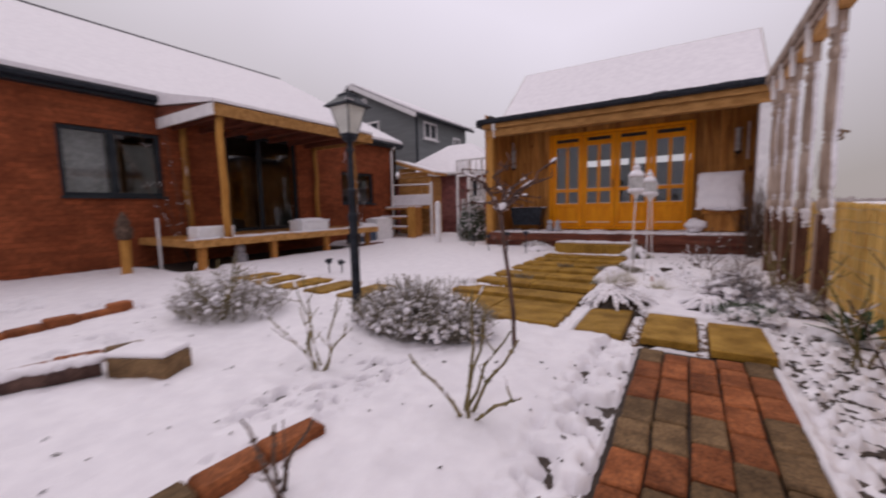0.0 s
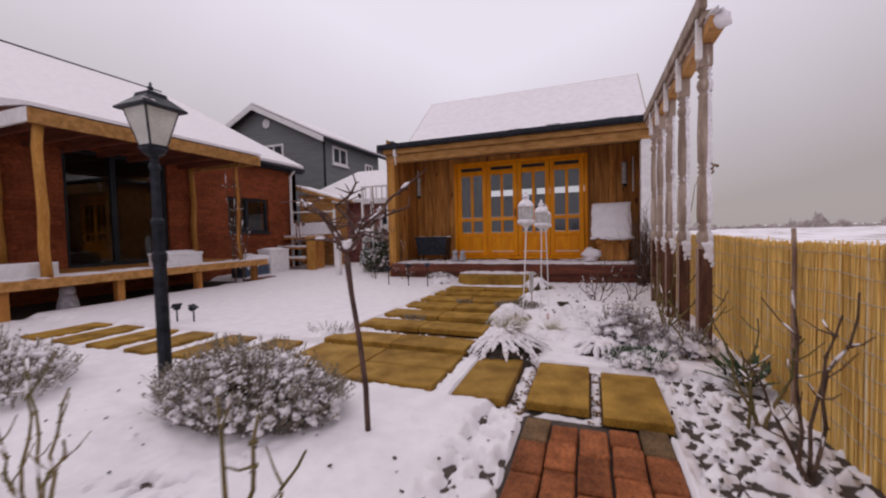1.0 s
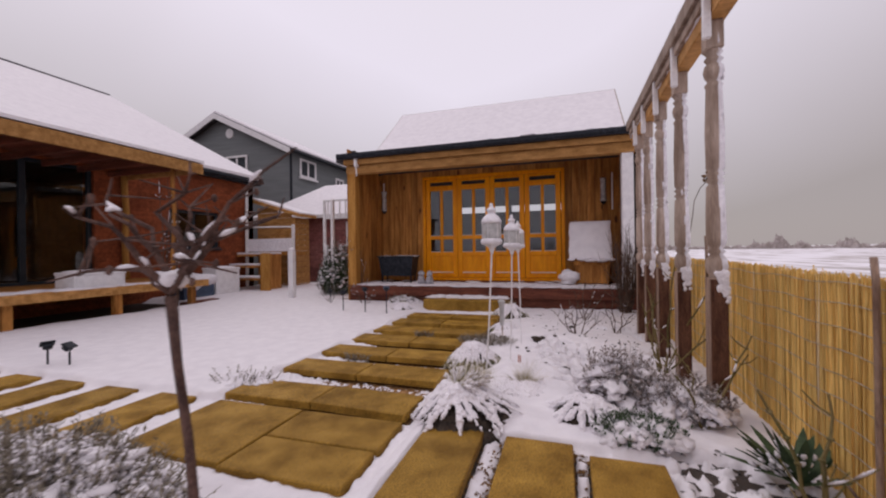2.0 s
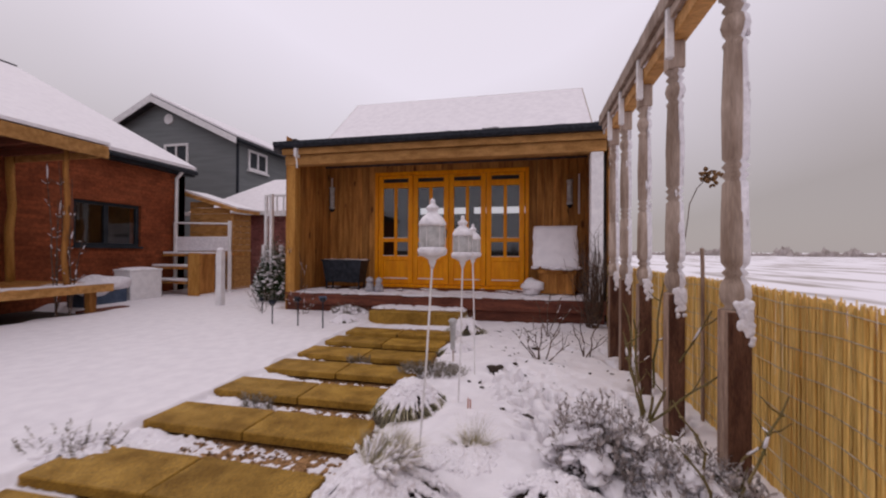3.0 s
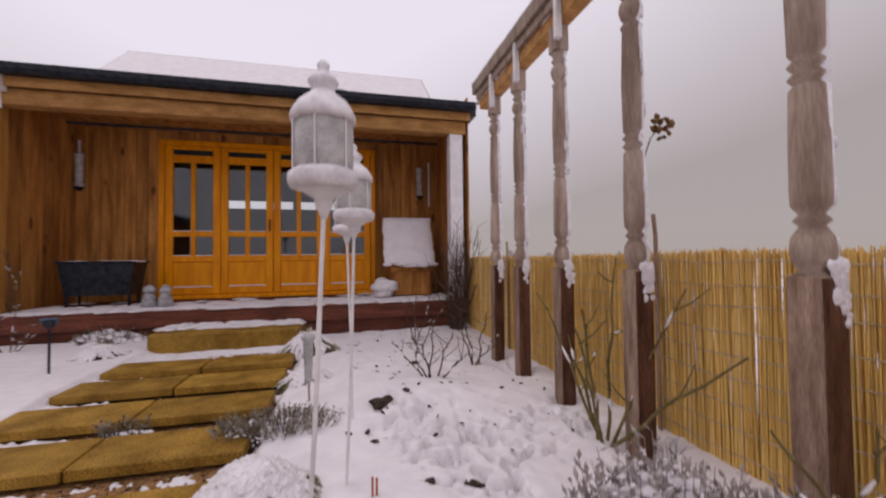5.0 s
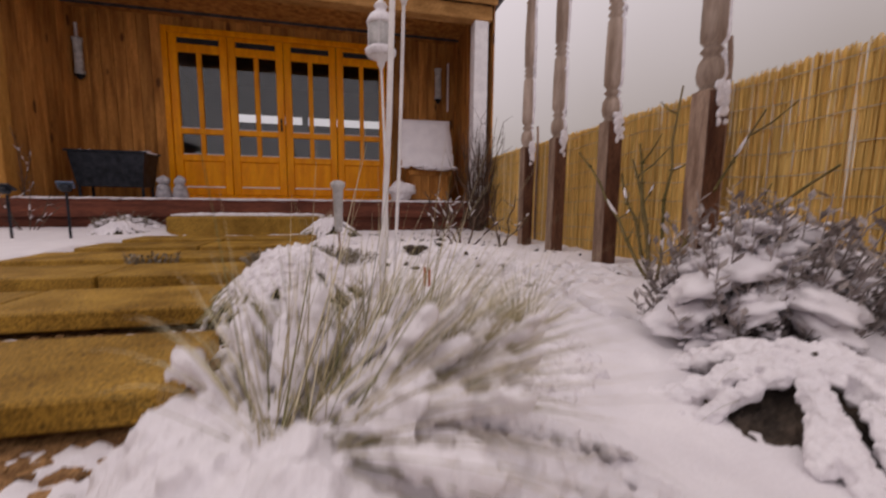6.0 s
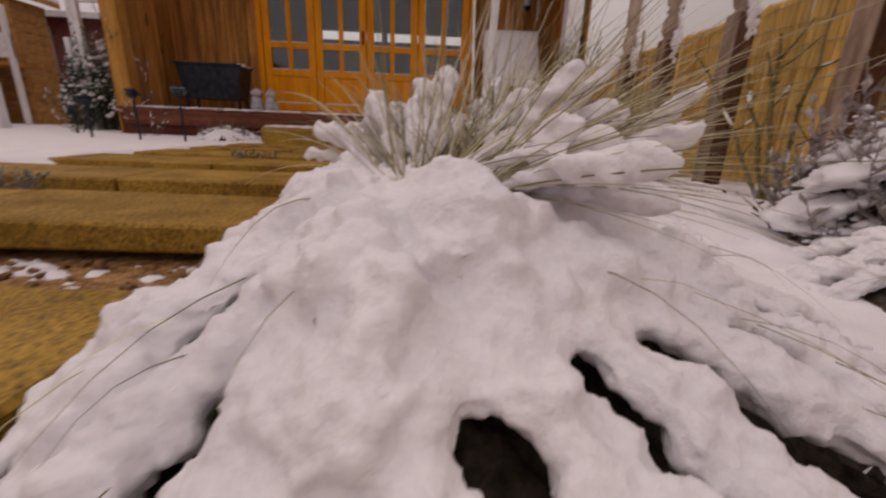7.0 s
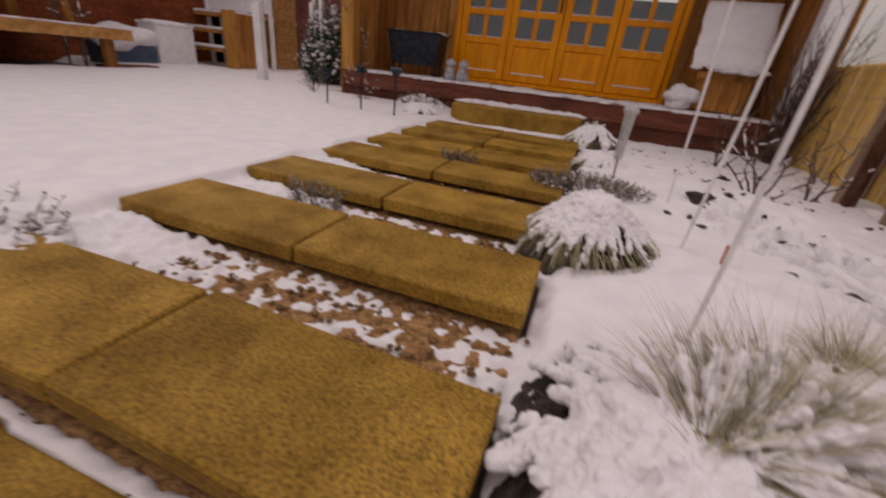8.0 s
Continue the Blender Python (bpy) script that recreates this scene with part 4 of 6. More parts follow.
# ---- lamp post ----
def lamp_post():
    x, y = -1.545, 4.472
    p = thing("garden_lamp_post", (x, y, -0.08), "black cast-metal garden lamp post with a four-sided lantern", "lamp post")
    part("shaft", Acc().lathe([(0.046, -0.1), (0.046, 0.0), (0.040, 0.02), (0.035, 0.05), (0.033, 0.72), (0.039, 0.74), (0.039, 0.77), (0.030, 0.79), (0.030, 0.92), (0.034, 0.935), (0.034, 0.955), (0.024, 0.97), (0.022, 1.22), (0.030, 1.235), (0.030, 1.25), (0.022, 1.262), (0.021, 1.30)], 10, (x, y)), BLACK, p)
    part("neck", Acc().lathe([(0.024, 1.30), (0.05, 1.315), (0.062, 1.335), (0.058, 1.345), (0.03, 1.35)], 12, (x, y)), BLACK, p)
    lan = part("lantern_base", Acc().box(x - 0.052, x + 0.052, y - 0.052, y + 0.052, 1.345, 1.36, 0.004), BLACK, p)
    b, t, z0, z1 = 0.044, 0.086, 1.36, 1.545
    glass = [(b, b, z0), (-b, b, z0), (-b, -b, z0), (b, -b, z0), (t, t, z1), (-t, t, z1), (-t, -t, z1), (t, -t, z1)]
    c = [(x + u, y + v, z) for u, v, z in glass]
    for k in range(4):
        k2 = (k + 1) % 4
        nrm = ((Vector(c[k2]) - Vector(c[k])).cross(Vector(c[k + 4]) - Vector(c[k]))).normalized() * 0.003
        q = [Vector(c[k]), Vector(c[k2]), Vector(c[k2 + 4]), Vector(c[k + 4])]
        a = Acc().add([v + nrm for v in q] + [v - nrm for v in q], [(0, 1, 2, 3), (7, 6, 5, 4), (0, 4, 5, 1), (1, 5, 6, 2), (2, 6, 7, 3), (3, 7, 4, 0)])
        part("pane", a, LAMPGLASS, p, "milky glass pane")
        part("corner_bar", Acc().tube([c[k], c[k + 4]], 0.006, 5), BLACK, p)
    hood = Acc()
    for r0, za, r1, zb in ((0.118, 1.545, 0.118, 1.556), (0.118, 1.556, 0.055, 1.615), (0.055, 1.615, 0.05, 1.635), (0.05, 1.635, 0.012, 1.655)):
        hood.add([(x + s * r0, y + u * r0, za) for s, u in ((1, 1), (-1, 1), (-1, -1), (1, -1))] + [(x + s * r1, y + u * r1, zb) for s, u in ((1, 1), (-1, 1), (-1, -1), (1, -1))], [(0, 1, 5, 4), (1, 2, 6, 5), (2, 3, 7, 6), (3, 0, 4, 7), (3, 2, 1, 0), (4, 5, 6, 7)])
    part("hood", hood, BLACK, p)
    part("finial", Acc().lathe([(0.006, 1.65), (0.014, 1.662), (0.014, 1.672), (0.005, 1.68), (0.008, 1.69), (0.002, 1.70)], 8, (x, y)), BLACK, p, smooth=True)
    sn = Acc()
    for i in range(26):
        sn.blob((x + random.uniform(-0.09, 0.09), y + random.uniform(-0.09, 0.09), 1.56 + random.uniform(0, 0.015)), (0.02, 0.02, 0.005), rough=0.4)
    tagged(part("snow_patch", sn, SNOW_THIN, p, smooth=True), kind="stuff")


random.seed(27)
lamp_post()


# ---- white lanterns on canes ----
def lantern(top, foot, k=1.17, group="lanterns on canes"):
    x, y, z = top
    p = thing("garden_lantern", foot, "white metal lantern caked in snow on a thin white cane", "lantern", group)
    lx, ly = x, y
    part("cane", Acc().tube([foot, ((foot[0] + x) / 2 + 0.004, (foot[1] + y) / 2, (foot[2] + z - 0.3 * k) / 2), (lx, ly, z - 0.285 * k)], 0.0052, 7), WHITE_PAINT, p, "thin white cane")
    part("socket", Acc().lathe([(0.006 * k, z - 0.31 * k), (0.009 * k, z - 0.30 * k), (0.016 * k, z - 0.285 * k), (0.018 * k, z - 0.272 * k), (0.040 * k, z - 0.258 * k), (0.060 * k, z - 0.250 * k)], 14, (lx, ly)), WHITE_PAINT, p, smooth=True)
    part("tray", Acc().lathe([(0.060 * k, z - 0.252 * k), (0.066 * k, z - 0.24 * k), (0.067 * k, z - 0.226 * k), (0.058 * k, z - 0.218 * k), (0.052 * k, z - 0.215 * k)], 16, (lx, ly), rough=0.05), SNOW_THIN, p, "snow-filled tray", smooth=True)
    part("body", Acc().lathe([(0.053 * k, z - 0.22 * k), (0.055 * k, z - 0.20 * k), (0.055 * k, z - 0.13 * k), (0.050 * k, z - 0.115 * k)], 16, (lx, ly), rough=0.02), FROST, p, "frosted glass cylinder", smooth=True)
    for q in range(6):
        a = q * math.pi / 3 + 0.3
        part("bar", Acc().tube([(lx + 0.057 * k * math.cos(a), ly + 0.057 * k * math.sin(a), z - 0.225 * k), (lx + 0.057 * k * math.cos(a), ly + 0.057 * k * math.sin(a), z - 0.12 * k)], 0.0022, 5), WHITE_PAINT, p)
    part("hood", Acc().lathe([(0.060 * k, z - 0.125 * k), (0.062 * k, z - 0.112 * k), (0.056 * k, z - 0.10 * k), (0.046 * k, z - 0.085 * k), (0.028 * k, z - 0.070 * k), (0.020 * k, z - 0.062 * k), (0.026 * k, z - 0.052 * k), (0.030 * k, z - 0.045 * k), (0.024 * k, z - 0.036 * k), (0.013 * k, z - 0.028 * k), (0.010 * k, z - 0.018 * k), (0.013 * k, z - 0.012 * k), (0.006 * k, z - 0.003 * k), (0.001 * k, z)], 16, (lx, ly), rough=0.04), SNOW_THIN, p, "snow-covered domed hood", smooth=True)
    return p


lantern((0.163, 6.335, 1.183), (0.118, 6.27, -0.05), 1.10)
lantern((0.234, 6.80, 1.141), (0.203, 6.84, -0.05), 1.02)
lantern((0.212, 7.395, 1.132), (0.235, 7.36, -0.05), 0.98)

# short solar tube light in the bed
tl = thing("solar_tube_light", (0.013, 7.66, -0.05), "short frosted solar light on a metal spike", "garden light")
part("spike", Acc().tube([(0.02, 7.66, -0.08), (0.014, 7.66, 0.13)], 0.006, 7), PERGOLA, tl)
part("tube", Acc().lathe([(0.018, 0.12), (0.020, 0.14), (0.026, 0.33), (0.036, 0.345), (0.036, 0.36), (0.02, 0.372), (0.004, 0.374)], 14, (0.013, 7.66)), FROST, tl, smooth=True)


def solar_light(x, y, h, turn, tint):
    p = thing("solar_spotlight", (x, y, -0.06), "small dark solar spotlight on a short stake", "garden light", "solar lights along the lawn")
    part("stake", Acc().tube([(x, y, -0.1), (x, y, h - 0.05)], 0.008, 6), BLACK, p)
    m = Matrix.Translation((x, y, h)) @ Euler((radians(-35), 0, radians(turn))).to_matrix().to_4x4()
    part("panel", Acc().box(-0.045, 0.045, -0.035, 0.035, -0.008, 0.008, 0.004, m), BLUE if tint else BLACK, p, "tilted solar panel")
    part("head", Acc().box(-0.03, 0.03, -0.028, 0.028, -0.045, -0.009, 0.01, m), BLACK, p)


for x, y, h, tr, tint in ((-1.77, 8.75, 0.36, 20, True), (-2.13, 8.80, 0.34, -15, False), (-2.52, 8.85, 0.28, 40, False), (-3.19, 9.55, 0.22, -60, False), (-3.33, 5.80, 0.17, 70, False), (-3.14, 5.84, 0.16, -70, False)):
    solar_light(x, y, h, tr, tint)


# ---- things on and round the porch ----
def wall_light(x):
    p = thing("wall_light", (x, 11.2, 1.9), "brass-coloured cylindrical wall light beside a cane", "wall light", "porch wall lights")
    part("tube", Acc().lathe([(0.02, 1.69), (0.05, 1.70), (0.05, 1.74), (0.043, 1.745), (0.043, 2.06), (0.05, 2.065), (0.05, 2.10), (0.02, 2.11)], 14, (x, 11.19)), FROST, p, "frosted glass tube", smooth=True)
    part("back_plate", Acc().box(x - 0.03, x + 0.03, 11.225, 11.243, 1.75, 2.05, 0.004), OAK, p)
    part("base_cap", Acc().lathe([(0.01, 1.64), (0.03, 1.66), (0.052, 1.69)], 12, (x, 11.19)), BLACK, p, smooth=True)


wall_light(-2.96)
wall_light(1.27)
for x, z0, z1 in ((-2.985, 1.68, 2.28), (1.42, 1.55, 2.2)):
    c = thing("thermometer_strip", (x, 11.22, z0), "thin pale strip fixed to the cladding", "strip")
    part("strip", Acc().box(x - 0.012, x + 0.012, 11.222, 11.242, z0, z1, 0.003), WHITE_PAINT, c)

tr = thing("metal_trough", (-2.4, 10.62, 0.27), "black metal trough on legs against the cladding", "planter")
tx0, tx1, ty0, ty1 = -2.76, -2.06, 10.48, 10.80
part("bowl", Acc().add([(tx0 + 0.05, ty0 + 0.03, 0.40), (tx1 - 0.05, ty0 + 0.03, 0.40), (tx1 - 0.05, ty1 - 0.03, 0.40), (tx0 + 0.05, ty1 - 0.03, 0.40), (tx0, ty0, 0.76), (tx1, ty0, 0.76), (tx1, ty1, 0.76), (tx0, ty1, 0.76), (tx0 + 0.02, ty0 + 0.02, 0.76), (tx1 - 0.02, ty0 + 0.02, 0.76), (tx1 - 0.02, ty1 - 0.02, 0.76), (tx0 + 0.02, ty1 - 0.02, 0.76), (tx0 + 0.05, ty0 + 0.05, 0.60), (tx1 - 0.05, ty0 + 0.05, 0.60), (tx1 - 0.05, ty1 - 0.05, 0.60), (tx0 + 0.05, ty1 - 0.05, 0.60)],
     [(3, 2, 1, 0), (0, 1, 5, 4), (1, 2, 6, 5), (2, 3, 7, 6), (3, 0, 4, 7), (4, 5, 9, 8), (5, 6, 10, 9), (6, 7, 11, 10), (7, 4, 8, 11), (8, 9, 13, 12), (9, 10, 14, 13), (10, 11, 15, 14), (11, 8, 12, 15), (12, 13, 14, 15)]), BLACK, tr)
part("rim", Acc().tube([(tx0 - 0.02, ty0, 0.765), (tx1 + 0.02, ty0, 0.765)], 0.013, 7).tube([(tx0 - 0.02, ty1, 0.765), (tx1 + 0.02, ty1, 0.765)], 0.013, 7), BLACK, tr)
for x in (tx0 + 0.06, tx1 - 0.06):
    for y in (ty0 + 0.05, ty1 - 0.05):
        part("leg", Acc().tube([(x, y, 0.27), (x, y, 0.41)], 0.014, 6), BLACK, tr)
tsn = Acc()
for i in range(40):
    tsn.blob((random.uniform(tx0, tx1), random.uniform(ty0, ty1), 0.77), (0.05, 0.03, 0.012), rough=0.4)
tagged(part("snow_patch", tsn, SNOW, tr, smooth=True), kind="stuff")

ch = thing("dog_kennel_chest", (1.0, 10.65, 0.27), "wooden chest with a propped lid thick with snow", "chest")
part("side", Acc().box(0.78, 0.80, 10.50, 10.86, 0.27, 0.66, 0.004), CEDAR, ch)
part("side", Acc().box(1.26, 1.28, 10.50, 10.86, 0.27, 0.66, 0.004), CEDAR, ch)
for i in range(4):
    part("front_board", Acc().box(0.80 + i * 0.115, 0.912 + i * 0.115, 10.50, 10.52, 0.30, 0.64, 0.004), CEDAR, ch)
part("rail", Acc().box(0.76, 1.30, 10.485, 10.50, 0.60, 0.66, 0.004), CEDAR, ch)
part("back", Acc().box(0.80, 1.26, 10.84, 10.86, 0.27, 0.66, 0.004), CEDAR, ch)
m = Matrix.Translation((1.0, 10.46, 0.70)) @ Euler((radians(62), 0, radians(-2))).to_matrix().to_4x4()
part("lid", Acc().box(-0.33, 0.33, 0.0, 0.70, -0.02, 0.0, 0.005, m), CEDAR, ch)
lid = Acc()
vs_, fs_ = [], []
N = 22
for i in range(N + 1):
    for k in range(N + 1):
        u, v = -0.325 + 0.65 * i / N, 0.005 + 0.70 * k / N
        e = min(i, k, N - i, N - k)
        vs_.append(m @ Vector((u + 0.012 * noise.noise(Vector((v * 9, i * 0.9, 0))), v, (0.028 if e > 1 else 0.018 * e) + 0.008 * noise.noise(Vector((u * 8, v * 8, 0))))))
for i in range(N):
    for k in range(N):
        q = i * (N + 1) + k
        fs_.append((q, q + N + 1, q + N + 2, q + 1))
part("snow_cap", lid.add(vs_, fs_), SNOW, ch, "smooth layer of snow on the lid", smooth=True)

ledge = Acc()
for i in range(30):
    u = random.uniform(0.70, 1.32)
    ledge.blob((u, 10.44 - random.uniform(0, 0.06), 0.685 + random.uniform(-0.012, 0.012)), (random.uniform(0.04, 0.08), 0.05, 0.022), rough=0.3, level=2)
tagged(part("snow_ledge", ledge, SNOW, ch, "lip of snow slumped along the lid", smooth=True), kind="stuff")
pot = thing("plant_pot", (0.66, 10.5, 0.27), "small clay pot buried under a heap of snow", "pot")
part("body", Acc().lathe([(0.07, 0.272), (0.085, 0.36), (0.095, 0.44), (0.098, 0.46), (0.08, 0.46)], 14, (0.66, 10.5)), TERRA, pot, smooth=True)
heap = Acc()
for i in range(9):
    heap.blob((0.66 + random.gauss(0, 0.035), 10.45 + random.gauss(0, 0.03), 0.33 + 0.045 * i / 3), (0.12, 0.10, 0.07), rough=0.3, level=2)
part("snow_cap", heap, SNOW, pot, smooth=True)

for k, (x, y) in enumerate(((-1.82, 10.28), (-1.66, 10.26))):
    a = Acc()
    a.lathe([(0.07, 0.272), (0.075, 0.30), (0.06, 0.38), (0.045, 0.42)], 12, (x, y), rough=0.12)
    a.blob((x, y, 0.46), (0.058, 0.052, 0.056), rough=0.2, level=2)
    a.blob((x, y - 0.035, 0.385), (0.05, 0.03, 0.05), rough=0.25, level=2)
    solid("stone_statue", a, STATUE, "small grey cast-stone figure dusted with snow", "statue", group="porch statues", smooth=True, at=(x, y, 0.27))
# ---- buildings and clutter beyond the lawn ----
gh = thing("grey_house", (-13.3, 19, 0), "two-storey grey boarded house with white windows and snowy roof", "house")
GX0, GX1, GY0, GY1 = -16.75, -9.9, 16.95, 21.6
part("wall", Acc().prism([(GX0, -0.3), (GX1, -0.3), (GX1, 5.0), (-13.33, 6.62), (GX0, 5.0)], "y", GY0, GY1), GREY_RENDER, gh)
for k in range(34):
    z = 0.1 + 0.147 * k
    part("board", Acc().box(GX1, GX1 + 0.012, GY0, GY1, z, z + 0.14, 0.003), GREY_RENDER, gh)
for s in (-1, 1):
    ex = -13.33 + s * 3.75
    part("roof", Acc().prism([(-13.33, 6.62), (ex, 4.86), (ex, 4.98), (-13.33, 6.76)], "y", GY0 - 0.35, GY1 + 0.3), SLATE, gh)
    part("snow_cap", Acc().prism([(-13.33, 6.765), (ex, 4.985), (ex, 5.05), (-13.33, 6.84)], "y", GY0 - 0.33, GY1 + 0.3), SNOW, gh)
    part("barge_board", Acc().prism([(-13.33, 6.50), (ex, 4.72), (ex, 4.95), (-13.33, 6.74)], "y", GY0 - 0.40, GY0 - 0.36), WHITE_PAINT, gh, "white barge board")
part("gutter", Acc().box(GX1 + 0.28, GX1 + 0.40, GY0 - 0.3, GY1 + 0.3, 4.82, 4.92, 0.02), BLACK, gh)
part("downpipe", Acc().tube([(GX1 + 0.06, GY0 + 0.02, 4.85), (GX1 + 0.06, GY0 + 0.02, 0.0)], 0.05, 8), BLACK, gh)
vd = Acc()
for k in range(18):
    a, b = 2 * math.pi * k / 18, 2 * math.pi * (k + 1) / 18
    cx, cz, r = -12.86, 5.92, 0.2
    q = [(cx, cz), (cx + r * math.cos(a), cz + r * math.sin(a)), (cx + r * math.cos(b), cz + r * math.sin(b))]
    vd.prism(q, "y", GY0 - 0.05, GY0 + 0.01)
part("vent", vd, WHITE_PAINT, gh, "round white gable vent")


def house_window(parent, axis, at, a0, a1, z0, z1):
    """A white two-light window on a wall facing -y (axis y) or +x (axis x)."""
    out = -1 if axis == "y" else 1

    def bx(u0, u1, w0, w1, d0, d1):
        d0, d1 = at + out * d0, at + out * d1
        return (u0, u1, min(d0, d1), max(d0, d1), w0, w1) if axis == "y" else (min(d0, d1), max(d0, d1), u0, u1, w0, w1)
    t = 0.09
    fr = Acc().box(*bx(a0, a0 + t, z0, z1, 0, 0.06)).box(*bx(a1 - t, a1, z0, z1, 0, 0.06)).box(*bx(a0 + t, a1 - t, z0, z0 + t, 0, 0.06)).box(*bx(a0 + t, a1 - t, z1 - t, z1, 0, 0.06))
    w = part("window", fr, WHITE_PAINT, parent, "white-framed window")
    md = (a0 + a1) / 2
    part("mullion", Acc().box(*bx(md - 0.04, md + 0.04, z0 + t, z1 - t, 0, 0.05)), WHITE_PAINT, w)
    part("pane", Acc().box(*bx(a0 + t, md - 0.04, z0 + t, z1 - t, 0.005, 0.02)), ANTHRACITE, w, "dark pane")
    part("pane", Acc().box(*bx(md + 0.04, a1 - t, z0 + t, z1 - t, 0.005, 0.02)), ANTHRACITE, w, "dark pane")
    part("sill", Acc().box(*bx(a0 - 0.05, a1 + 0.05, z0 - 0.07, z0, 0, 0.12)), WHITE_PAINT, w)


house_window(gh, "y", GY0, -13.05, -11.95, 4.0, 4.95)
house_window(gh, "x", GX1 + 0.012, 17.55, 18.65, 4.0, 4.78)
house_window(gh, "x", GX1 + 0.012, 20.2, 20.9, 3.6, 4.4)

ext = thing("pink_brick_extension", (-7.2, 15.5, 0), "low pinkish brick outbuilding with a hipped snowy roof", "house")
part("wall", Acc().box(-9.2, -4.9, 14.6, 17.5, -0.2, 2.05, 0.001), PINK_BRICK, ext)
part("roof", Acc().add([(-9.4, 14.3, 2.02), (-4.7, 14.3, 2.02), (-4.7, 17.8, 2.02), (-9.4, 17.8, 2.02), (-7.6, 16.0, 3.25), (-6.6, 16.0, 3.25)], [(3, 2, 1, 0), (0, 1, 5, 4), (1, 2, 5), (2, 3, 4, 5), (3, 0, 4)]), SNOW, ext, "hipped roof under snow")
part("fascia", Acc().box(-9.42, -4.68, 14.27, 14.30, 1.93, 2.04, 0.004), WHITE_PAINT, ext)
house_window(ext, "y", 14.6, -8.0, -7.42, 0.95, 1.82)
house_window(ext, "y", 14.6, -5.9, -5.3, 1.1, 1.8)

shed = thing("timber_shed", (-6.7, 13, 0), "small golden timber lean-to with a snow-dusted sloping roof", "shed")
random.seed(31)
for k in range(15):
    z = -0.1 + 0.145 * k
    zt = z + 0.14
    xr = -6.12 if z < 1.75 else -6.12 - (z - 1.75) * 3.1
    if xr > -7.3:
        part("board", Acc().box(-7.34, xr, 12.42, 12.44, z, zt, 0.004), OAK, shed)
    part("side_board", Acc().box(-6.14, -6.12, 12.44, 13.0, z, min(zt, 1.80), 0.004), OAK, shed) if z < 1.75 else None
part("roof", Acc().prism([(-7.5, 2.24), (-5.95, 1.79), (-5.95, 1.87), (-7.5, 2.33)], "y", 12.30, 13.1), OAK, shed)
part("snow_cap", Acc().prism([(-7.5, 2.332), (-5.95, 1.872), (-5.95, 1.91), (-7.5, 2.375)], "y", 12.36, 13.1), SNOW, shed)
part("post", Acc().box(-6.20, -6.12, 12.40, 12.42, -0.1, 1.78, 0.004), OAK, shed)

st = thing("timber_steps", (-6.7, 11.5, 0), "open timber steps and landing loaded with snow", "steps")
for k, (y0, z) in enumerate(((11.15, 0.28), (11.40, 0.56), (11.66, 0.83))):
    part("tread", Acc().box(-7.3, -6.14, y0, y0 + 0.27, z - 0.05, z, 0.005), CEDAR, st)
    part("snow_cap", Acc().box(-7.3, -6.14, y0 + 0.004, y0 + 0.26, z + 0.001, z + 0.05, 0.02), SNOW, st)
part("landing", Acc().box(-7.34, -5.8, 11.93, 12.38, 0.80, 0.86, 0.005), CEDAR, st)
part("back_rail", Acc().box(-7.25, -5.75, 11.90, 11.93, 0.90, 1.22, 0.006), SNOW_THIN, st, "snow-plastered rail board")
part("hand_rail", Acc().tube([(-7.2, 11.9, 1.53), (-5.78, 11.9, 1.50)], 0.022, 7), WHITE_PAINT, st)
for x in (-7.2, -5.78):
    part("post", Acc().box(x - 0.03, x + 0.03, 11.87, 11.93, -0.1, 1.56, 0.005), WHITE_PAINT, st)
part("side_panel", Acc().box(-6.12, -6.06, 11.15, 11.80, -0.08, 0.84, 0.006), CEDAR, st)
part("end_panel", Acc().box(-6.05, -5.80, 11.10, 11.14, -0.08, 0.86, 0.006), POST_OAK, st, "orange-brown end panel")

wp = thing("white_gate_post", (-4.42, 10.12, -0.06), "short white-painted timber gate post with a snow cap", "post")
part("shaft", Acc().box(-4.475, -4.365, 10.07, 10.17, -0.1, 0.90, 0.008), WHITE_PAINT, wp)
part("snow_cap", Acc().lathe([(0.062, 0.90), (0.066, 0.92), (0.045, 0.95), (0.01, 0.965)], 10, (-4.42, 10.12)), SNOW, wp, smooth=True)

ar = thing("garden_arch", (-3.6, 11.2, 0), "white-painted timber trellis arch dusted with snow", "trellis")
for x, y, z in ((-3.95, 10.8, 1.95), (-4.14, 10.85, 1.02), (-3.55, 12.0, 2.1), (-4.95, 12.0, 2.12), (-4.2, 12.0, 2.1)):
    part("post", Acc().box(x - 0.03, x + 0.03, y - 0.03, y + 0.03, -0.1, z, 0.005), WHITE_PAINT, ar)
for z in (1.66, 2.08):
    part("rail", Acc().box(-4.98, -3.45, 11.98, 12.02, z, z + 0.05, 0.005), WHITE_PAINT, ar)
for k in range(9):
    x = -4.85 + k * 0.16
    part("slat", Acc().box(x - 0.015, x + 0.015, 11.985, 12.015, 1.71, 2.08, 0.003), WHITE_PAINT, ar)
for z in (0.42, 0.75):
    part("rail", Acc().box(-4.16, -3.5, 10.83, 10.87, z, z + 0.04, 0.005), PERGOLA, ar)
wb = thing("white_shed", (-4.3, 13.6, 0), "white-painted garden store with a dark window", "shed")
part("wall", Acc().box(-4.75, -3.7, 13.4, 14.3, -0.1, 1.55, 0.004), WHITE_PAINT, wb)
part("window", Acc().box(-4.5, -4.0, 13.385, 13.40, 0.9, 1.35, 0.004), ANTHRACITE, wb)
part("snow_cap", Acc().box(-4.8, -3.65, 13.35, 14.35, 1.551, 1.62, 0.02), SNOW, wb)


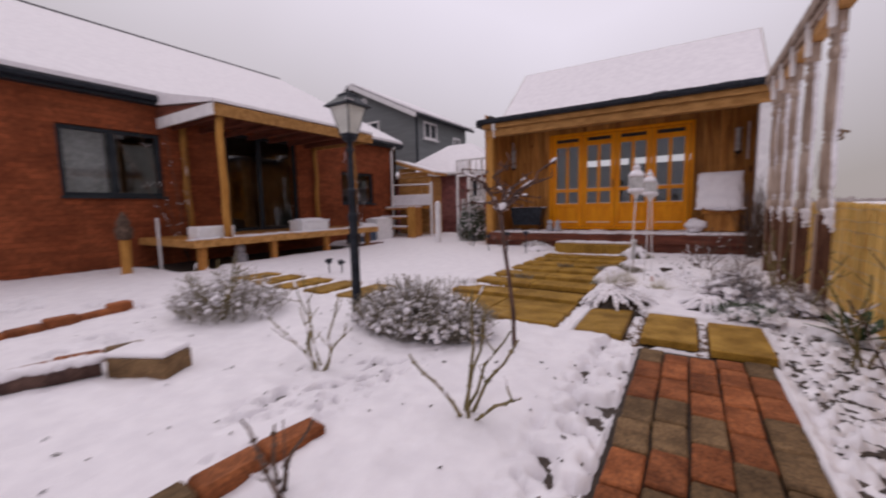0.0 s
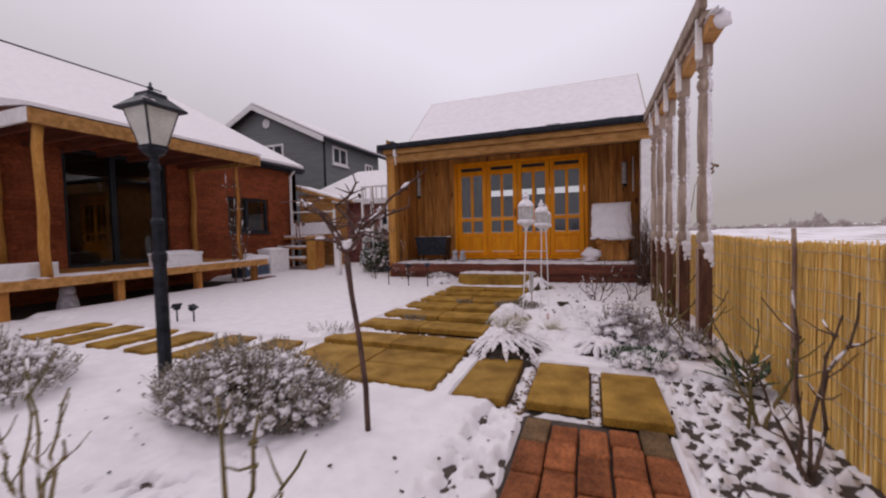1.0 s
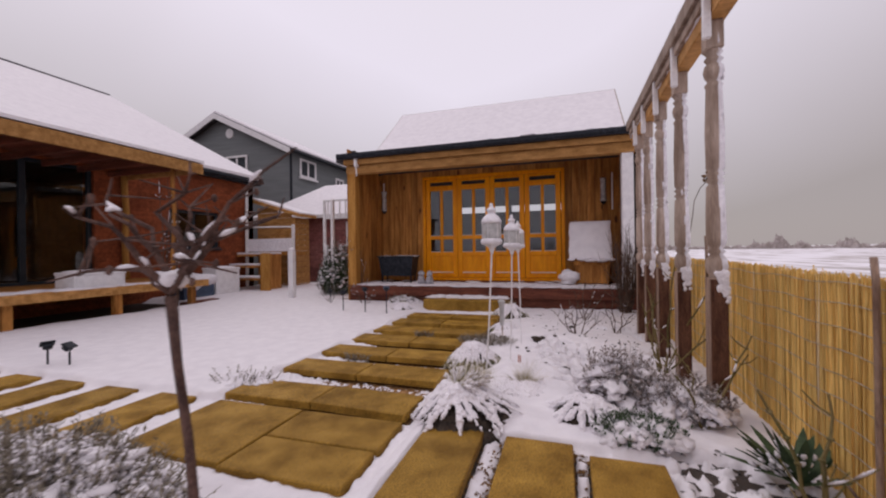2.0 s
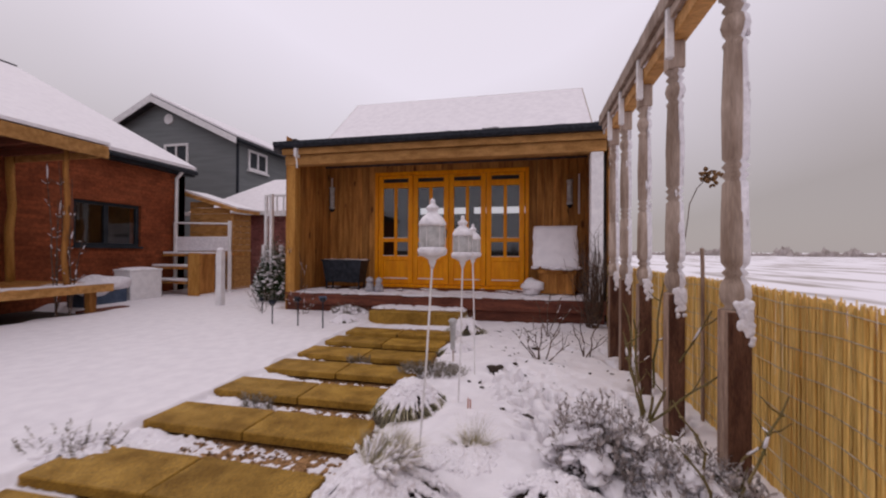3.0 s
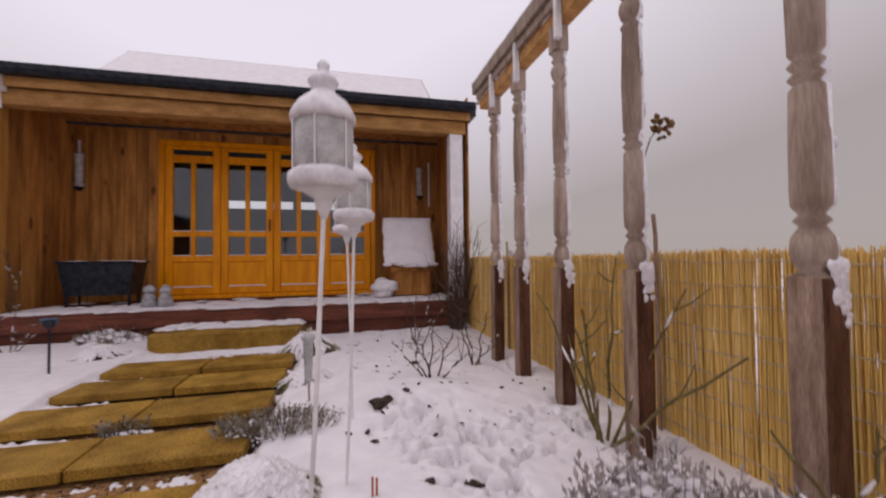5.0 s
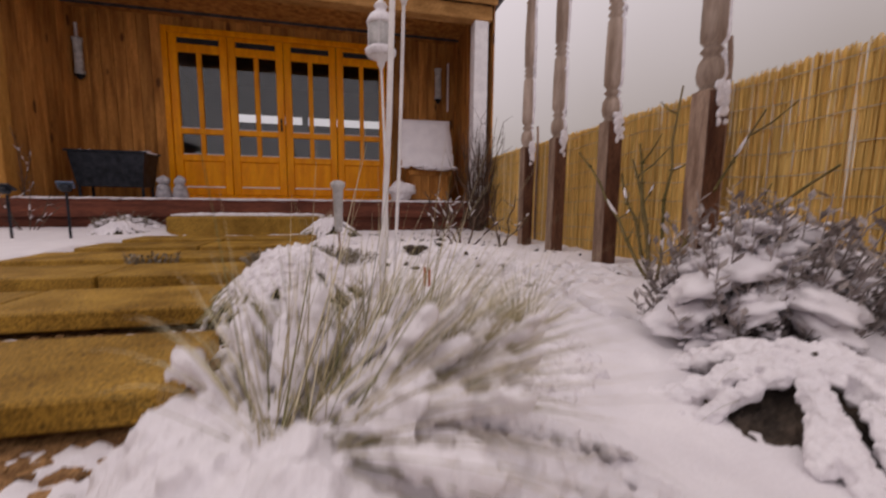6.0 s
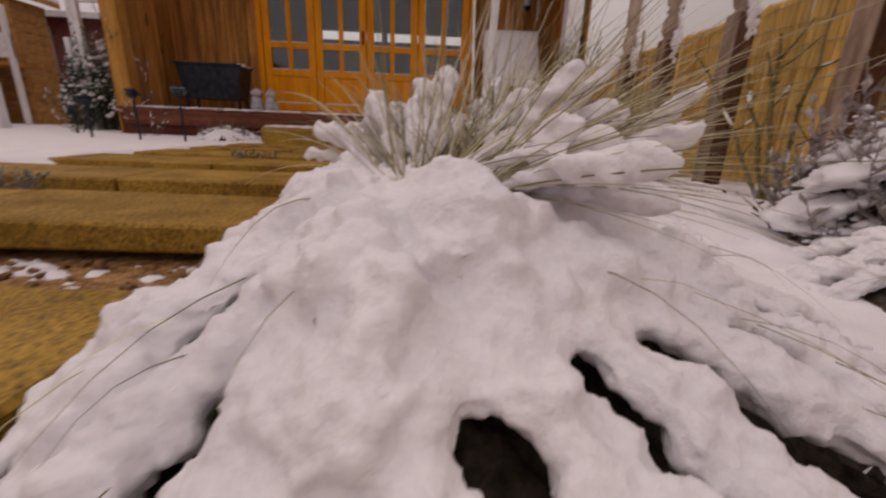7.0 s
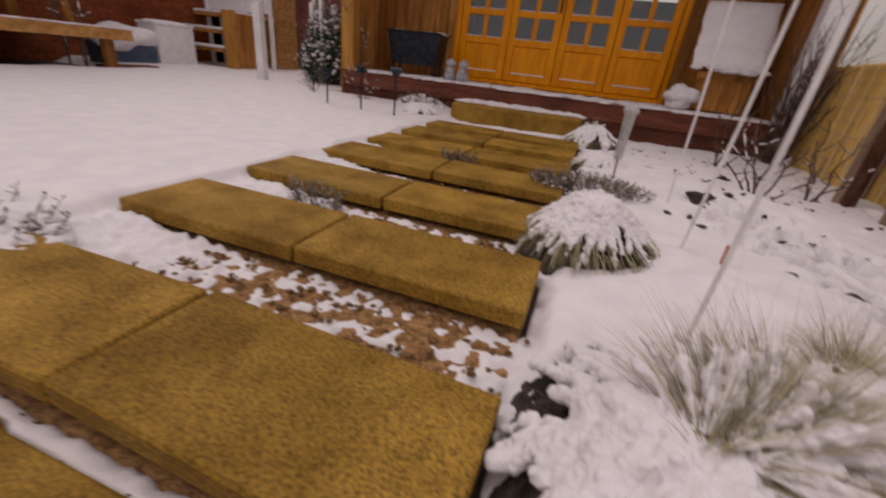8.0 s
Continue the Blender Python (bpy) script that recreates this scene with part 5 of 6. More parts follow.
def crate(name, x0, x1, y0, y1, z0, z1, material, label, lid=True):
    p = thing(name, ((x0 + x1) / 2, (y0 + y1) / 2, z0), label, "box")
    t = 0.02
    part("body", Acc().box(x0, x1, y0, y0 + t, z0, z1, 0.006).box(x0, x1, y1 - t, y1, z0, z1, 0.006).box(x0, x0 + t, y0 + t, y1 - t, z0, z1, 0.006).box(x1 - t, x1, y0 + t, y1 - t, z0, z1, 0.006).box(x0 + t, x1 - t, y0 + t, y1 - t, z0, z0 + t, 0.004), material, p)
    if lid:
        part("lid", Acc().box(x0 - 0.012, x1 + 0.012, y0 - 0.012, y1 + 0.012, z1 - 0.03, z1 + 0.012, 0.008), material, p)
        part("snow_cap", Acc().blob(((x0 + x1) / 2, (y0 + y1) / 2, z1 + 0.012), ((x1 - x0) * 0.52, (y1 - y0) * 0.52, 0.035), rough=0.15, level=3), SNOW, p, smooth=True)
    return p


crate("foam_box", -6.75, -6.38, 10.20, 10.82, -0.06, 0.55, WHITE_PLASTIC, "white polystyrene box standing in the snow")
crate("foam_box", -6.15, -5.75, 7.35, 8.0, 0.42, 0.62, WHITE_PLASTIC, "white plastic storage box on the verandah deck")
crate("trough_planter", -6.05, -5.72, 5.42, 5.98, 0.42, 0.60, WHITE_PLASTIC, "white trough planter with a yellowed rim on the deck", lid=False)
crate("storage_tub", -6.75, -6.35, 9.45, 10.12, -0.06, 0.24, BLUE, "dark blue plastic tub under snowy sheeting", lid=False)
tarp = thing("plastic_sheet", (-6.5, 9.8, 0.24), "crumpled translucent sheet covered with snow", "sheet")
part("sheet", Acc().blob((-6.52, 9.78, 0.30), (0.26, 0.40, 0.17), rough=0.35, level=3), SNOW_THIN, tarp, smooth=True)
log_ = thing("dark_plank", (-5.75, 9.35, -0.02), "dark wet plank lying beside the verandah", "plank")
part("plank", Acc().box(-5.85, -5.65, 8.95, 9.60, -0.05, 0.02, 0.006), DECK_AND_SHADE_WOOD, log_)
gn = Acc().lathe([(0.11, -0.08), (0.12, -0.02), (0.10, 0.10), (0.085, 0.16)], 14, (-5.78, 6.08), rough=0.1)
gn.blob((-5.78, 6.08, 0.21), (0.088, 0.088, 0.085), rough=0.12, level=2)
solid("stone_statue", gn, STATUE, "pale weathered stone figure standing by the deck", "statue", smooth=True, at=(-5.78, 6.08, -0.06))

# post and canes at the house wall
gp = thing("wooden_bird_post", (-6.28, 4.67, -0.06), "rough wooden post carrying a dark feeder", "post")
part("shaft", Acc().tube([(-6.28, 4.67, -0.1), (-6.27, 4.68, 0.45)], 0.065, 9), POST_OAK, gp)
part("feeder", Acc().lathe([(0.03, 0.45), (0.10, 0.47), (0.11, 0.60), (0.08, 0.66), (0.09, 0.70), (0.04, 0.80), (0.01, 0.86)], 12, (-6.27, 4.68), rough=0.1), TWIG, gp, smooth=True)
cn = thing("garden_cane", (-6.5, 5.2, -0.06), "thin pale cane standing in the border", "cane")
part("cane", Acc().tube([(-6.5, 5.2, -0.1), (-6.5, 5.2, 0.75)], 0.02, 6), WHITE_PAINT, cn)
# ---- plants ----
def stem_points(base, tip, bend, n=6, seed=0):
    """A slightly crooked line from base to tip."""
    base, tip = Vector(base), Vector(tip)
    out = []
    for i in range(n + 1):
        t = i / n
        p = base.lerp(tip, t)
        w = bend * math.sin(math.pi * t)
        p += Vector((noise.noise(Vector((seed, t * 3, 0))) * w, noise.noise(Vector((seed + 9, t * 3, 4))) * w, 0.4 * w))
        out.append(p)
    return out


def snow_on(acc, pts, r, chance=0.5, lift=0.7):
    """Small ridges of snow on the upper side of a stem."""
    for a, b in zip(pts[:-1], pts[1:]):
        d = b - a
        flat = math.hypot(d.x, d.y) / max(d.length, 1e-6)
        if random.random() < chance * (0.25 + flat):
            ang = math.atan2(d.y, d.x)
            acc.blob(((a.x + b.x) / 2, (a.y + b.y) / 2, (a.z + b.z) / 2 + r * lift), (d.length * 0.42, r * 1.15, r * 0.9), (0, -math.atan2(d.z, math.hypot(d.x, d.y)), ang), rough=0.35)


def rose_bush(base, tips, material, label, r=0.007, twigs=2, snowy=0.5):
    p = thing("rose_bush", base, label, "shrub", "bare roses")
    sn = Acc()
    for k, tip in enumerate(tips):
        seed = base[0] * 13.7 + base[1] * 3.1 + k * 5.3
        b = (base[0] + random.uniform(-0.03, 0.03), base[1] + random.uniform(-0.03, 0.03), base[2] - 0.03)
        pts = stem_points(b, tip, 0.05, 7, seed)
        a = Acc().tube(pts, [r * (1 - 0.55 * i / 7) for i in range(8)], 6)
        for j in range(twigs):
            i = random.randint(2, 6)
            ln = random.uniform(0.06, 0.16)
            way = Vector((random.gauss(0, 1), random.gauss(0, 1), random.uniform(0.3, 1.2))).normalized()
            q = [pts[i], pts[i] + way * ln * 0.5, pts[i] + way * ln + Vector((0, 0, 0.02))]
            a.tube(q, [r * 0.5, r * 0.4, r * 0.25], 5)
            snow_on(sn, q, r * 0.6, snowy)
        for i in range(1, 7):
            if random.random() < 0.6:
                a.blob(pts[i], (r * 1.35, r * 1.35, r * 0.9), rough=0.3)
        part("stem", a, material, p)
        snow_on(sn, pts, r * 0.9, snowy * 0.8)
    if sn.f:
        tagged(part("snow_cap", sn, SNOW, p, smooth=True), kind="stuff")
    return p


def shoots(acc, base, height, lean, leaf, n_leaves, stem_r=0.0018):
    """One upright shoot with narrow leaves."""
    base = Vector(base)
    tip = base + Vector((lean[0], lean[1], height))
    acc.tube([base, base.lerp(tip, 0.5) + Vector((lean[0], lean[1], 0)) * -0.12, tip], [stem_r, stem_r, stem_r * 0.6], 3)
    for k in range(n_leaves):
        t = 0.30 + 0.70 * (k + random.random()) / n_leaves
        o = base.lerp(tip, t)
        a = random.uniform(0, 2 * math.pi)
        out = Vector((math.cos(a), math.sin(a), random.uniform(0.3, 1.4))).normalized()
        side = Vector((-math.sin(a), math.cos(a), 0)) * leaf * 0.17
        ln = leaf * random.uniform(0.6, 1.1)
        up = out.cross(side).normalized() * leaf * 0.04
        acc.add([o, o + out * ln * 0.5 + side, o + out * ln, o + out * ln * 0.5 - side, o + out * ln * 0.5 + up], [(0, 1, 4), (1, 2, 4), (2, 3, 4), (3, 0, 4), (0, 3, 2, 1)])


def dome_bush(name, centre, rx, ry, h, n, material, label, snow_n, leaf=0.03, wild=0.3, sink=0.05, snow_size=0.02, snow_low=0.0, pads=0):
    """A low rounded shrub of many leafy shoots with snow caught in it."""
    p = thing(name, centre, label, "shrub")
    fo, sn, st = Acc(), Acc(), Acc()
    for i in range(n):
        a, q = random.uniform(0, 2 * math.pi), math.sqrt(random.random())
        ux, uy = math.cos(a) * q, math.sin(a) * q
        edge = math.sqrt(max(0.0, 1 - q * q * 0.92))
        hh = h * edge * random.uniform(1 - wild, 1 + wild * 0.5) * (0.85 + 0.3 * noise.noise(Vector((ux * 2.2 + centre[0], uy * 2.2, 1))))
        hh = max(hh, 0.02)
        bx, by = centre[0] + rx * ux * 0.75, centre[1] + ry * uy * 0.75
        z0 = centre[2] - sink + hh * random.uniform(0.05, 0.45)
        lean = (rx * ux * 0.32 + random.gauss(0, 0.02), ry * uy * 0.32 + random.gauss(0, 0.02))
        shoots(fo, (bx, by, z0), hh - (z0 - centre[2]) + sink, lean, leaf, 9)
        if i % 6 == 0:
            st.tube([(centre[0] + 0.3 * rx * ux, centre[1] + 0.3 * ry * uy, centre[2] - sink), (bx, by, z0 + 0.02)], [0.005, 0.003], 4)
    for i in range(snow_n):
        a, q = random.uniform(0, 2 * math.pi), math.sqrt(random.random())
        ux, uy = math.cos(a) * q, math.sin(a) * q
        edge = math.sqrt(max(0.0, 1 - q * q * 0.92))
        z = centre[2] + h * edge * random.uniform(0.45 + snow_low, 0.93)
        s = snow_size * random.uniform(0.5, 1.5)
        sn.blob((centre[0] + rx * ux * 0.97, centre[1] + ry * uy * 0.97, z), (s * random.uniform(0.8, 1.8), s, s * 0.62), (0, random.uniform(-0.3, 0.3), a), rough=0.4, level=2)
    for i in range(snow_n * 3):
        a, q = random.uniform(0, 2 * math.pi), math.sqrt(random.random())
        ux, uy = math.cos(a) * q, math.sin(a) * q
        z = centre[2] + h * math.sqrt(max(0.0, 1 - q * q * 0.92)) * random.uniform(0.5, 1.04)
        s = snow_size * random.uniform(0.18, 0.42)
        sn.blob((centre[0] + rx * ux * 1.02, centre[1] + ry * uy * 1.02, z), (s * 1.4, s, s * 0.8), (0, 0, a), rough=0.4)
    for i in range(pads):
        a, q = random.uniform(0, 2 * math.pi), math.sqrt(random.random())
        ux, uy = math.cos(a) * q, math.sin(a) * q
        z = centre[2] + h * math.sqrt(max(0.0, 1 - q * q * 0.92)) * random.uniform(0.35, 0.9)
        w = random.uniform(0.025, 0.055)
        sn.blob((centre[0] + rx * ux, centre[1] + ry * uy, z), (w * random.uniform(1.0, 1.7), w, w * 0.42), (random.gauss(0, 0.25), 0.35 * q, a), rough=0.35, level=3, freq=1.8)
    tagged(part("foliage", fo, material, p), kind="stuff")
    tagged(part("branch", st, TWIG, p), kind="stuff")
    tagged(part("snow_cap", sn, SNOW, p, "clumps of snow caught among the shoots", smooth=True), kind="stuff")
    return p


def grass_mound(centre, radius, height, label, seed=1, shape=(1, 1, 1, 1), lobes=12, tongues=34, lobe_end=(0.34, 0.58), broad=(0.055, 0.09), girths=(0.034, 0.058), row=0.0, lift_tuft=-0.012, sprays=30, spray_len=0.12, back=90.0, spread=110.0, blades=9, upright=60, trailing=40, tips=0):
    """Ornamental grass bowed under snow: overlapping tongues of snow over matted leaves darkened for the shade in the
    gaps, crowned by a tuft of snow-packed sprays and straw.
    shape: the reach towards +x, +y, -x and -y, as shares of radius."""
    random.seed(seed)
    cx, cy, cz = centre
    p = thing("ornamental_grass", (cx, cy, cz), label, "grass clump", "snow-laden grass clumps")

    def rim(a):
        c, q = math.cos(a), math.sin(a)
        k = (shape[0] if c > 0 else shape[2]) * c * c + (shape[1] if q > 0 else shape[3]) * q * q
        return radius * k * (1 + 0.16 * noise.noise(Vector((c * 1.6, q * 1.6, seed))))

    def body(t):
        return height * (1 - np.clip(t, 0, 1)) ** 0.68 * (1 - 0.16 * np.exp(-(t / 0.12) ** 2))

    def polar(count_t, count_r, reach):
        a = 2 * math.pi * np.arange(count_t) / count_t
        t = np.linspace(0, 1, count_r + 1)
        rr = np.array([rim(v) for v in a])
        A, T = np.meshgrid(a, t)
        R = T * rr[None, :] * reach
        return A, T, cx + R * np.cos(A), cy + R * np.sin(A)

    def polar_mesh(X, Y, Z):
        n1, n2 = X.shape[1], X.shape[0]
        faces = [(j * n1 + i, (j + 1) * n1 + i, (j + 1) * n1 + (i + 1) % n1, j * n1 + (i + 1) % n1) for j in range(n2 - 1) for i in range(n1)]
        return Acc().add(np.stack([X, Y, Z], -1).reshape(-1, 3).tolist(), faces)
    A, T, X, Y = polar(140, 40, 0.98)
    matted = fbm(X, Y, 20 / radius, seed + 70, 3) - 0.5
    # soil colour on the matted leaves paints the shade between the tongues
    part("under_foliage", polar_mesh(X, Y, cz + body(T * 0.97 + 0.03) - radius * 0.10 * np.minimum(1, T * 3) + radius * 0.10 * matted), SOIL, p, "matted foliage under the snow, coloured dark for the shaded gaps")
    # the snow: a closed crown, broad lobes below it and narrower tongues towards the rim
    tg = Acc()

    def pile(b, t, w, rough=0.34):
        r = rim(b) * min(t, 1.05)
        z0, z1 = float(body(np.array(max(0.0, min(t, 0.97) - 0.03)))), float(body(np.array(min(t, 0.97) + 0.03)))
        c = (cx + r * math.cos(b) + random.gauss(0, w * 0.22), cy + r * math.sin(b) + random.gauss(0, w * 0.22), cz + float(body(np.array(min(t, 1.0)))) - w * random.uniform(0.35, 0.75))
        tg.blob(c, (w * random.uniform(1.0, 1.5), w * random.uniform(0.85, 1.2), w * random.uniform(0.75, 1.05)), (0, math.atan2(z0 - z1, 0.06 * rim(b)), b), rough=rough, level=3 if w > 0.012 else 2, freq=1.8)
    for k in range(30):
        pile(random.uniform(0, 2 * math.pi), 0.22 * math.sqrt(random.random()), radius * random.uniform(0.035, 0.065))
    for count, lo, hi, size, steps in ((lobes, (0.08, 0.20), lobe_end, broad, 13), (tongues, (0.16, 0.42), (0.66, 1.04), girths, 20)):
        for k in range(count):
            b = 2 * math.pi * (k + random.uniform(-0.4, 0.4)) / count
            wide, bend = radius * random.uniform(*size), random.gauss(0, 0.20)
            t0, t1 = random.uniform(*lo), random.uniform(*hi)
            for q in range(steps):
                u = (q + random.uniform(-0.3, 0.3)) / (steps - 1)
                pile(b + bend * u, max(0.02, t0 + (t1 - t0) * u), wide * (0.62 + 0.5 * math.sin(math.pi * min(1.0, 0.15 + 0.75 * u))) * random.uniform(0.7, 1.2))
    fuse(part("snow_skirt", tg, SNOW, p, "soft tongues of snow along the bowed leaves", smooth=True), radius * 0.0080, 2, radius * 0.038)
    # the tuft: sprays packed with snow, each lined with straw
    sn, bl, gr = Acc(), Acc(), Acc()
    top = cz + float(body(np.array(0.04)))
    w0 = 0.00062 * (spray_len / 0.15) ** 0.5

    def along_spray(a, el, ln, droop, t, foot, slide=0.0):
        o = Vector((cx + foot * math.cos(a) + 0.86 * slide, cy + foot * math.sin(a) + 0.5 * slide, top + lift_tuft))
        way = Vector((math.cos(a) * math.cos(el), math.sin(a) * math.cos(el), math.sin(el)))
        return o + way * ln * t - Vector((0, 0, droop * ln * t * t))
    for k in range(sprays):
        a = radians(back + random.uniform(-spread, spread))
        turned = abs((math.degrees(a) - back)) / 110.0
        el = radians(random.uniform(20, 74) * (1 - 0.40 * turned))
        ln, droop, foot = spray_len * random.uniform(0.55, 1.0), random.uniform(0.10, 0.42), spray_len * random.uniform(0.05, 0.28)
        girth, slide = ln * random.uniform(0.030, 0.062), row * random.uniform(-0.10, 1.15)
        rings, pts, rad = 13, [], []
        for q in range(rings):
            t = 0.06 + 0.76 * q / (rings - 1)
            pts.append(along_spray(a, el, ln, droop, t, foot, slide))
            rad.append(girth * (0.30 + 0.95 * (q / (rings - 1)) ** 0.8) * (1 if q < rings - 2 else (0.78 if q == rings - 2 else 0.30)))
        k0 = len(sn.v)
        sn.tube(pts, rad, 12)
        for i in range(k0, len(sn.v)):
            v = Vector(sn.v[i])
            mid_p = pts[(i - k0) // 12]
            lump = 1 + 0.9 * noise.noise(v * (1.7 / girth)) + 0.6 * noise.noise(v * (0.6 / girth))
            w = mid_p + (v - mid_p) * lump
            sn.v[i] = (w.x, w.y, w.z)
        for q in range(blades):
            a2, el2, ln2 = a + random.gauss(0, 0.10), el + random.gauss(0.03, 0.10), ln * random.uniform(0.85, 1.5)
            off = Vector((random.gauss(0, 1), random.gauss(0, 1), random.gauss(0.2, 1))).normalized() * girth * 1.05
            line = []
            for s6 in range(8):
                t = s6 / 7
                line.append(along_spray(a2, el2, ln2, droop, t, foot, slide) + off * min(1.0, 0.25 + t * 1.1))
            (gr if random.random() < 0.28 else bl).blade(line, w0 * random.uniform(0.7, 1.5))
    for k in range(upright):
        a, el = random.uniform(0, 2 * math.pi), radians(random.uniform(42, 86))
        ln = spray_len * random.uniform(0.6, 1.75)
        if abs((math.degrees(a) - back + 180) % 360 - 180) > 115:
            ln *= 0.45
        slide = row * random.uniform(-0.10, 1.15)
        line = [along_spray(a, el, ln, 0.16, s6 / 6, 0.01, slide) for s6 in range(7)]
        (gr if random.random() < 0.25 else bl).blade(line, w0 * random.uniform(0.6, 1.2))
    for k in range(trailing):
        a = random.uniform(0, 2 * math.pi)
        r0 = rim(a) * random.uniform(0.2, 0.75)
        r1 = r0 + rim(a) * random.uniform(0.15, 0.35)
        swing, line = random.gauss(0, 0.10), []
        for s6 in range(6):
            t = s6 / 5
            r, b = r0 + (r1 - r0) * t, a + swing * t
            line.append(Vector((cx + r * math.cos(b), cy + r * math.sin(b), cz + float(body(np.array(min(r / rim(b), 1)))) + radius * (0.015 + 0.030 * math.sin(math.pi * t)))))
        (gr if random.random() < 0.6 else bl).blade(line, w0 * random.uniform(0.4, 0.8))
    for k in range(tips):
        a = random.uniform(0, 2 * math.pi)
        r0, r1, line = rim(a) * random.uniform(0.55, 0.8), rim(a) * random.uniform(0.98, 1.12), []
        for s6 in range(6):
            t = s6 / 5
            r, b = r0 + (r1 - r0) * t, a + 0.1 * t
            line.append(Vector((cx + r * math.cos(b), cy + r * math.sin(b), cz + max(0.012, float(body(np.array(min(r0 / rim(a), 1)))) * (1 - t ** 1.6) - radius * 0.06 * (1 - t)))))
        (gr if random.random() < 0.5 else bl).blade(line, 0.0016)
    if sn.f:
        spray_snow = tagged(part("snow_spray", sn, SNOW, p, "snow packed into the sprays of the tuft", smooth=True), kind="stuff")
        fuse(spray_snow, spray_len * 0.014, 1, spray_len * 0.05)
    tagged(part("straw", bl, STRAW, p), kind="stuff")
    tagged(part("green_straw", gr, GREENSTRAW, p), kind="stuff")
    return p


grass_mound((0.032, 5.868, -0.05), 0.40, 0.200, "large straw-coloured grass clump buried in thick snow", seed=5, shape=(1.03, 0.9, 0.60, 0.80), lobes=10, tongues=50, lobe_end=(0.28, 0.52), broad=(0.045, 0.080), girths=(0.0170, 0.0345), sprays=170, spray_len=0.15, lift_tuft=0.004, back=46, spread=96, blades=7, upright=120, trailing=34, row=0.095)
grass_mound((-0.08, 6.79, -0.05), 0.25, 0.21, "rounded grass clump bowed under snow beside the slabs", seed=8, lobes=22, tongues=64, lobe_end=(0.40, 0.75), girths=(0.026, 0.044), sprays=16, spray_len=0.055, blades=7, upright=20, trailing=90, tips=420)
grass_mound((0.345, 6.25, -0.03), 0.22, 0.085, "thin straw tuft poking through deep snow", seed=11, lobes=14, tongues=44, girths=(0.05, 0.08), sprays=12, spray_len=0.12, blades=14, upright=260, trailing=20, row=0.06)
grass_mound((-1.72, 9.25, -0.05), 0.24, 0.15, "low grass clump under snow by the stone step", seed=14, tongues=40, sprays=8, spray_len=0.08, tips=160)
grass_mound((-0.10, 9.10, -0.05), 0.26, 0.20, "grass clump with green-tinged blades under snow", seed=17, tongues=40, sprays=14, spray_len=0.11, tips=220)
grass_mound((-0.02, 8.15, -0.05), 0.22, 0.12, "flattened grass clump crusted with snow", seed=19, tongues=40, sprays=8, spray_len=0.06, tips=140)

grass_mound((0.72, 6.02, -0.07), 0.27, 0.15, "low plant nearly buried in lumps of snow", seed=23, lobes=7, tongues=19, lobe_end=(0.3, 0.45), girths=(0.035, 0.060), sprays=0, upright=0, trailing=14)

random.seed(50)
dome_bush("lavender_bush", (0.93, 6.27, -0.06), 0.21, 0.17, 0.33, 330, LAVENDER, "upright purple-grey lavender bush holding clumps of snow", 260, leaf=0.040, snow_size=0.016, wild=0.6, pads=26)
dome_bush("lavender_bush", (1.20, 6.18, -0.06), 0.27, 0.19, 0.20, 280, LAVENDER, "spreading purple-grey lavender bush weighed down by slabs of snow", 260, leaf=0.038, snow_size=0.018, wild=0.55, pads=60)
dome_bush("evergreen_bush", (0.95, 5.80, -0.05), 0.20, 0.11, 0.10, 200, LEAF, "dark green low evergreen under a lid of snow", 150, leaf=0.026, snow_size=0.024, snow_low=0.2)
dome_bush("dome_shrub", (-1.03, 4.55, -0.06), 0.57, 0.33, 0.32, 1200, SAGE, "broad brown-grey shrub frosted with clumps of snow", 620, leaf=0.030, snow_size=0.019, wild=0.5)
dome_bush("dome_shrub", (-2.72, 4.15, -0.06), 0.52, 0.44, 0.36, 330, SAGE, "open straggly grey shrub frosted with snow", 170, leaf=0.032, snow_size=0.018, wild=0.55)
dome_bush("dome_shrub", (-3.9, 10.9, -0.06), 0.42, 0.35, 1.15, 620, LEAF, "dark evergreen shrub dusted with snow behind the trellis", 260, leaf=0.06, snow_size=0.025)
dome_bush("low_plant", (-1.50, 5.93, -0.02), 0.28, 0.14, 0.028, 30, SAGE, "low snow-crusted plant at the lawn's corner", 110, leaf=0.024, snow_size=0.02)
dome_bush("low_plant", (-1.02, 6.62, -0.05), 0.14, 0.045, 0.012, 30, SAGE, "sprig of dark leaves between the slabs", 22, leaf=0.026, snow_size=0.013)
dome_bush("low_plant", (-0.80, 7.62, -0.05), 0.13, 0.045, 0.012, 30, SAGE, "sprig of dark leaves between the slabs", 18, leaf=0.026, snow_size=0.013)
dome_bush("low_plant", (-0.10, 7.42, -0.04), 0.27, 0.13, 0.07, 300, SAGE, "dark creeping plant flecked with snow", 60, leaf=0.022, snow_size=0.014)
dome_bush("low_plant", (-2.0, 9.9, -0.05), 0.30, 0.18, 0.16, 120, SAGE, "snow-covered plant in the border by the porch", 110, leaf=0.03, snow_size=0.03)

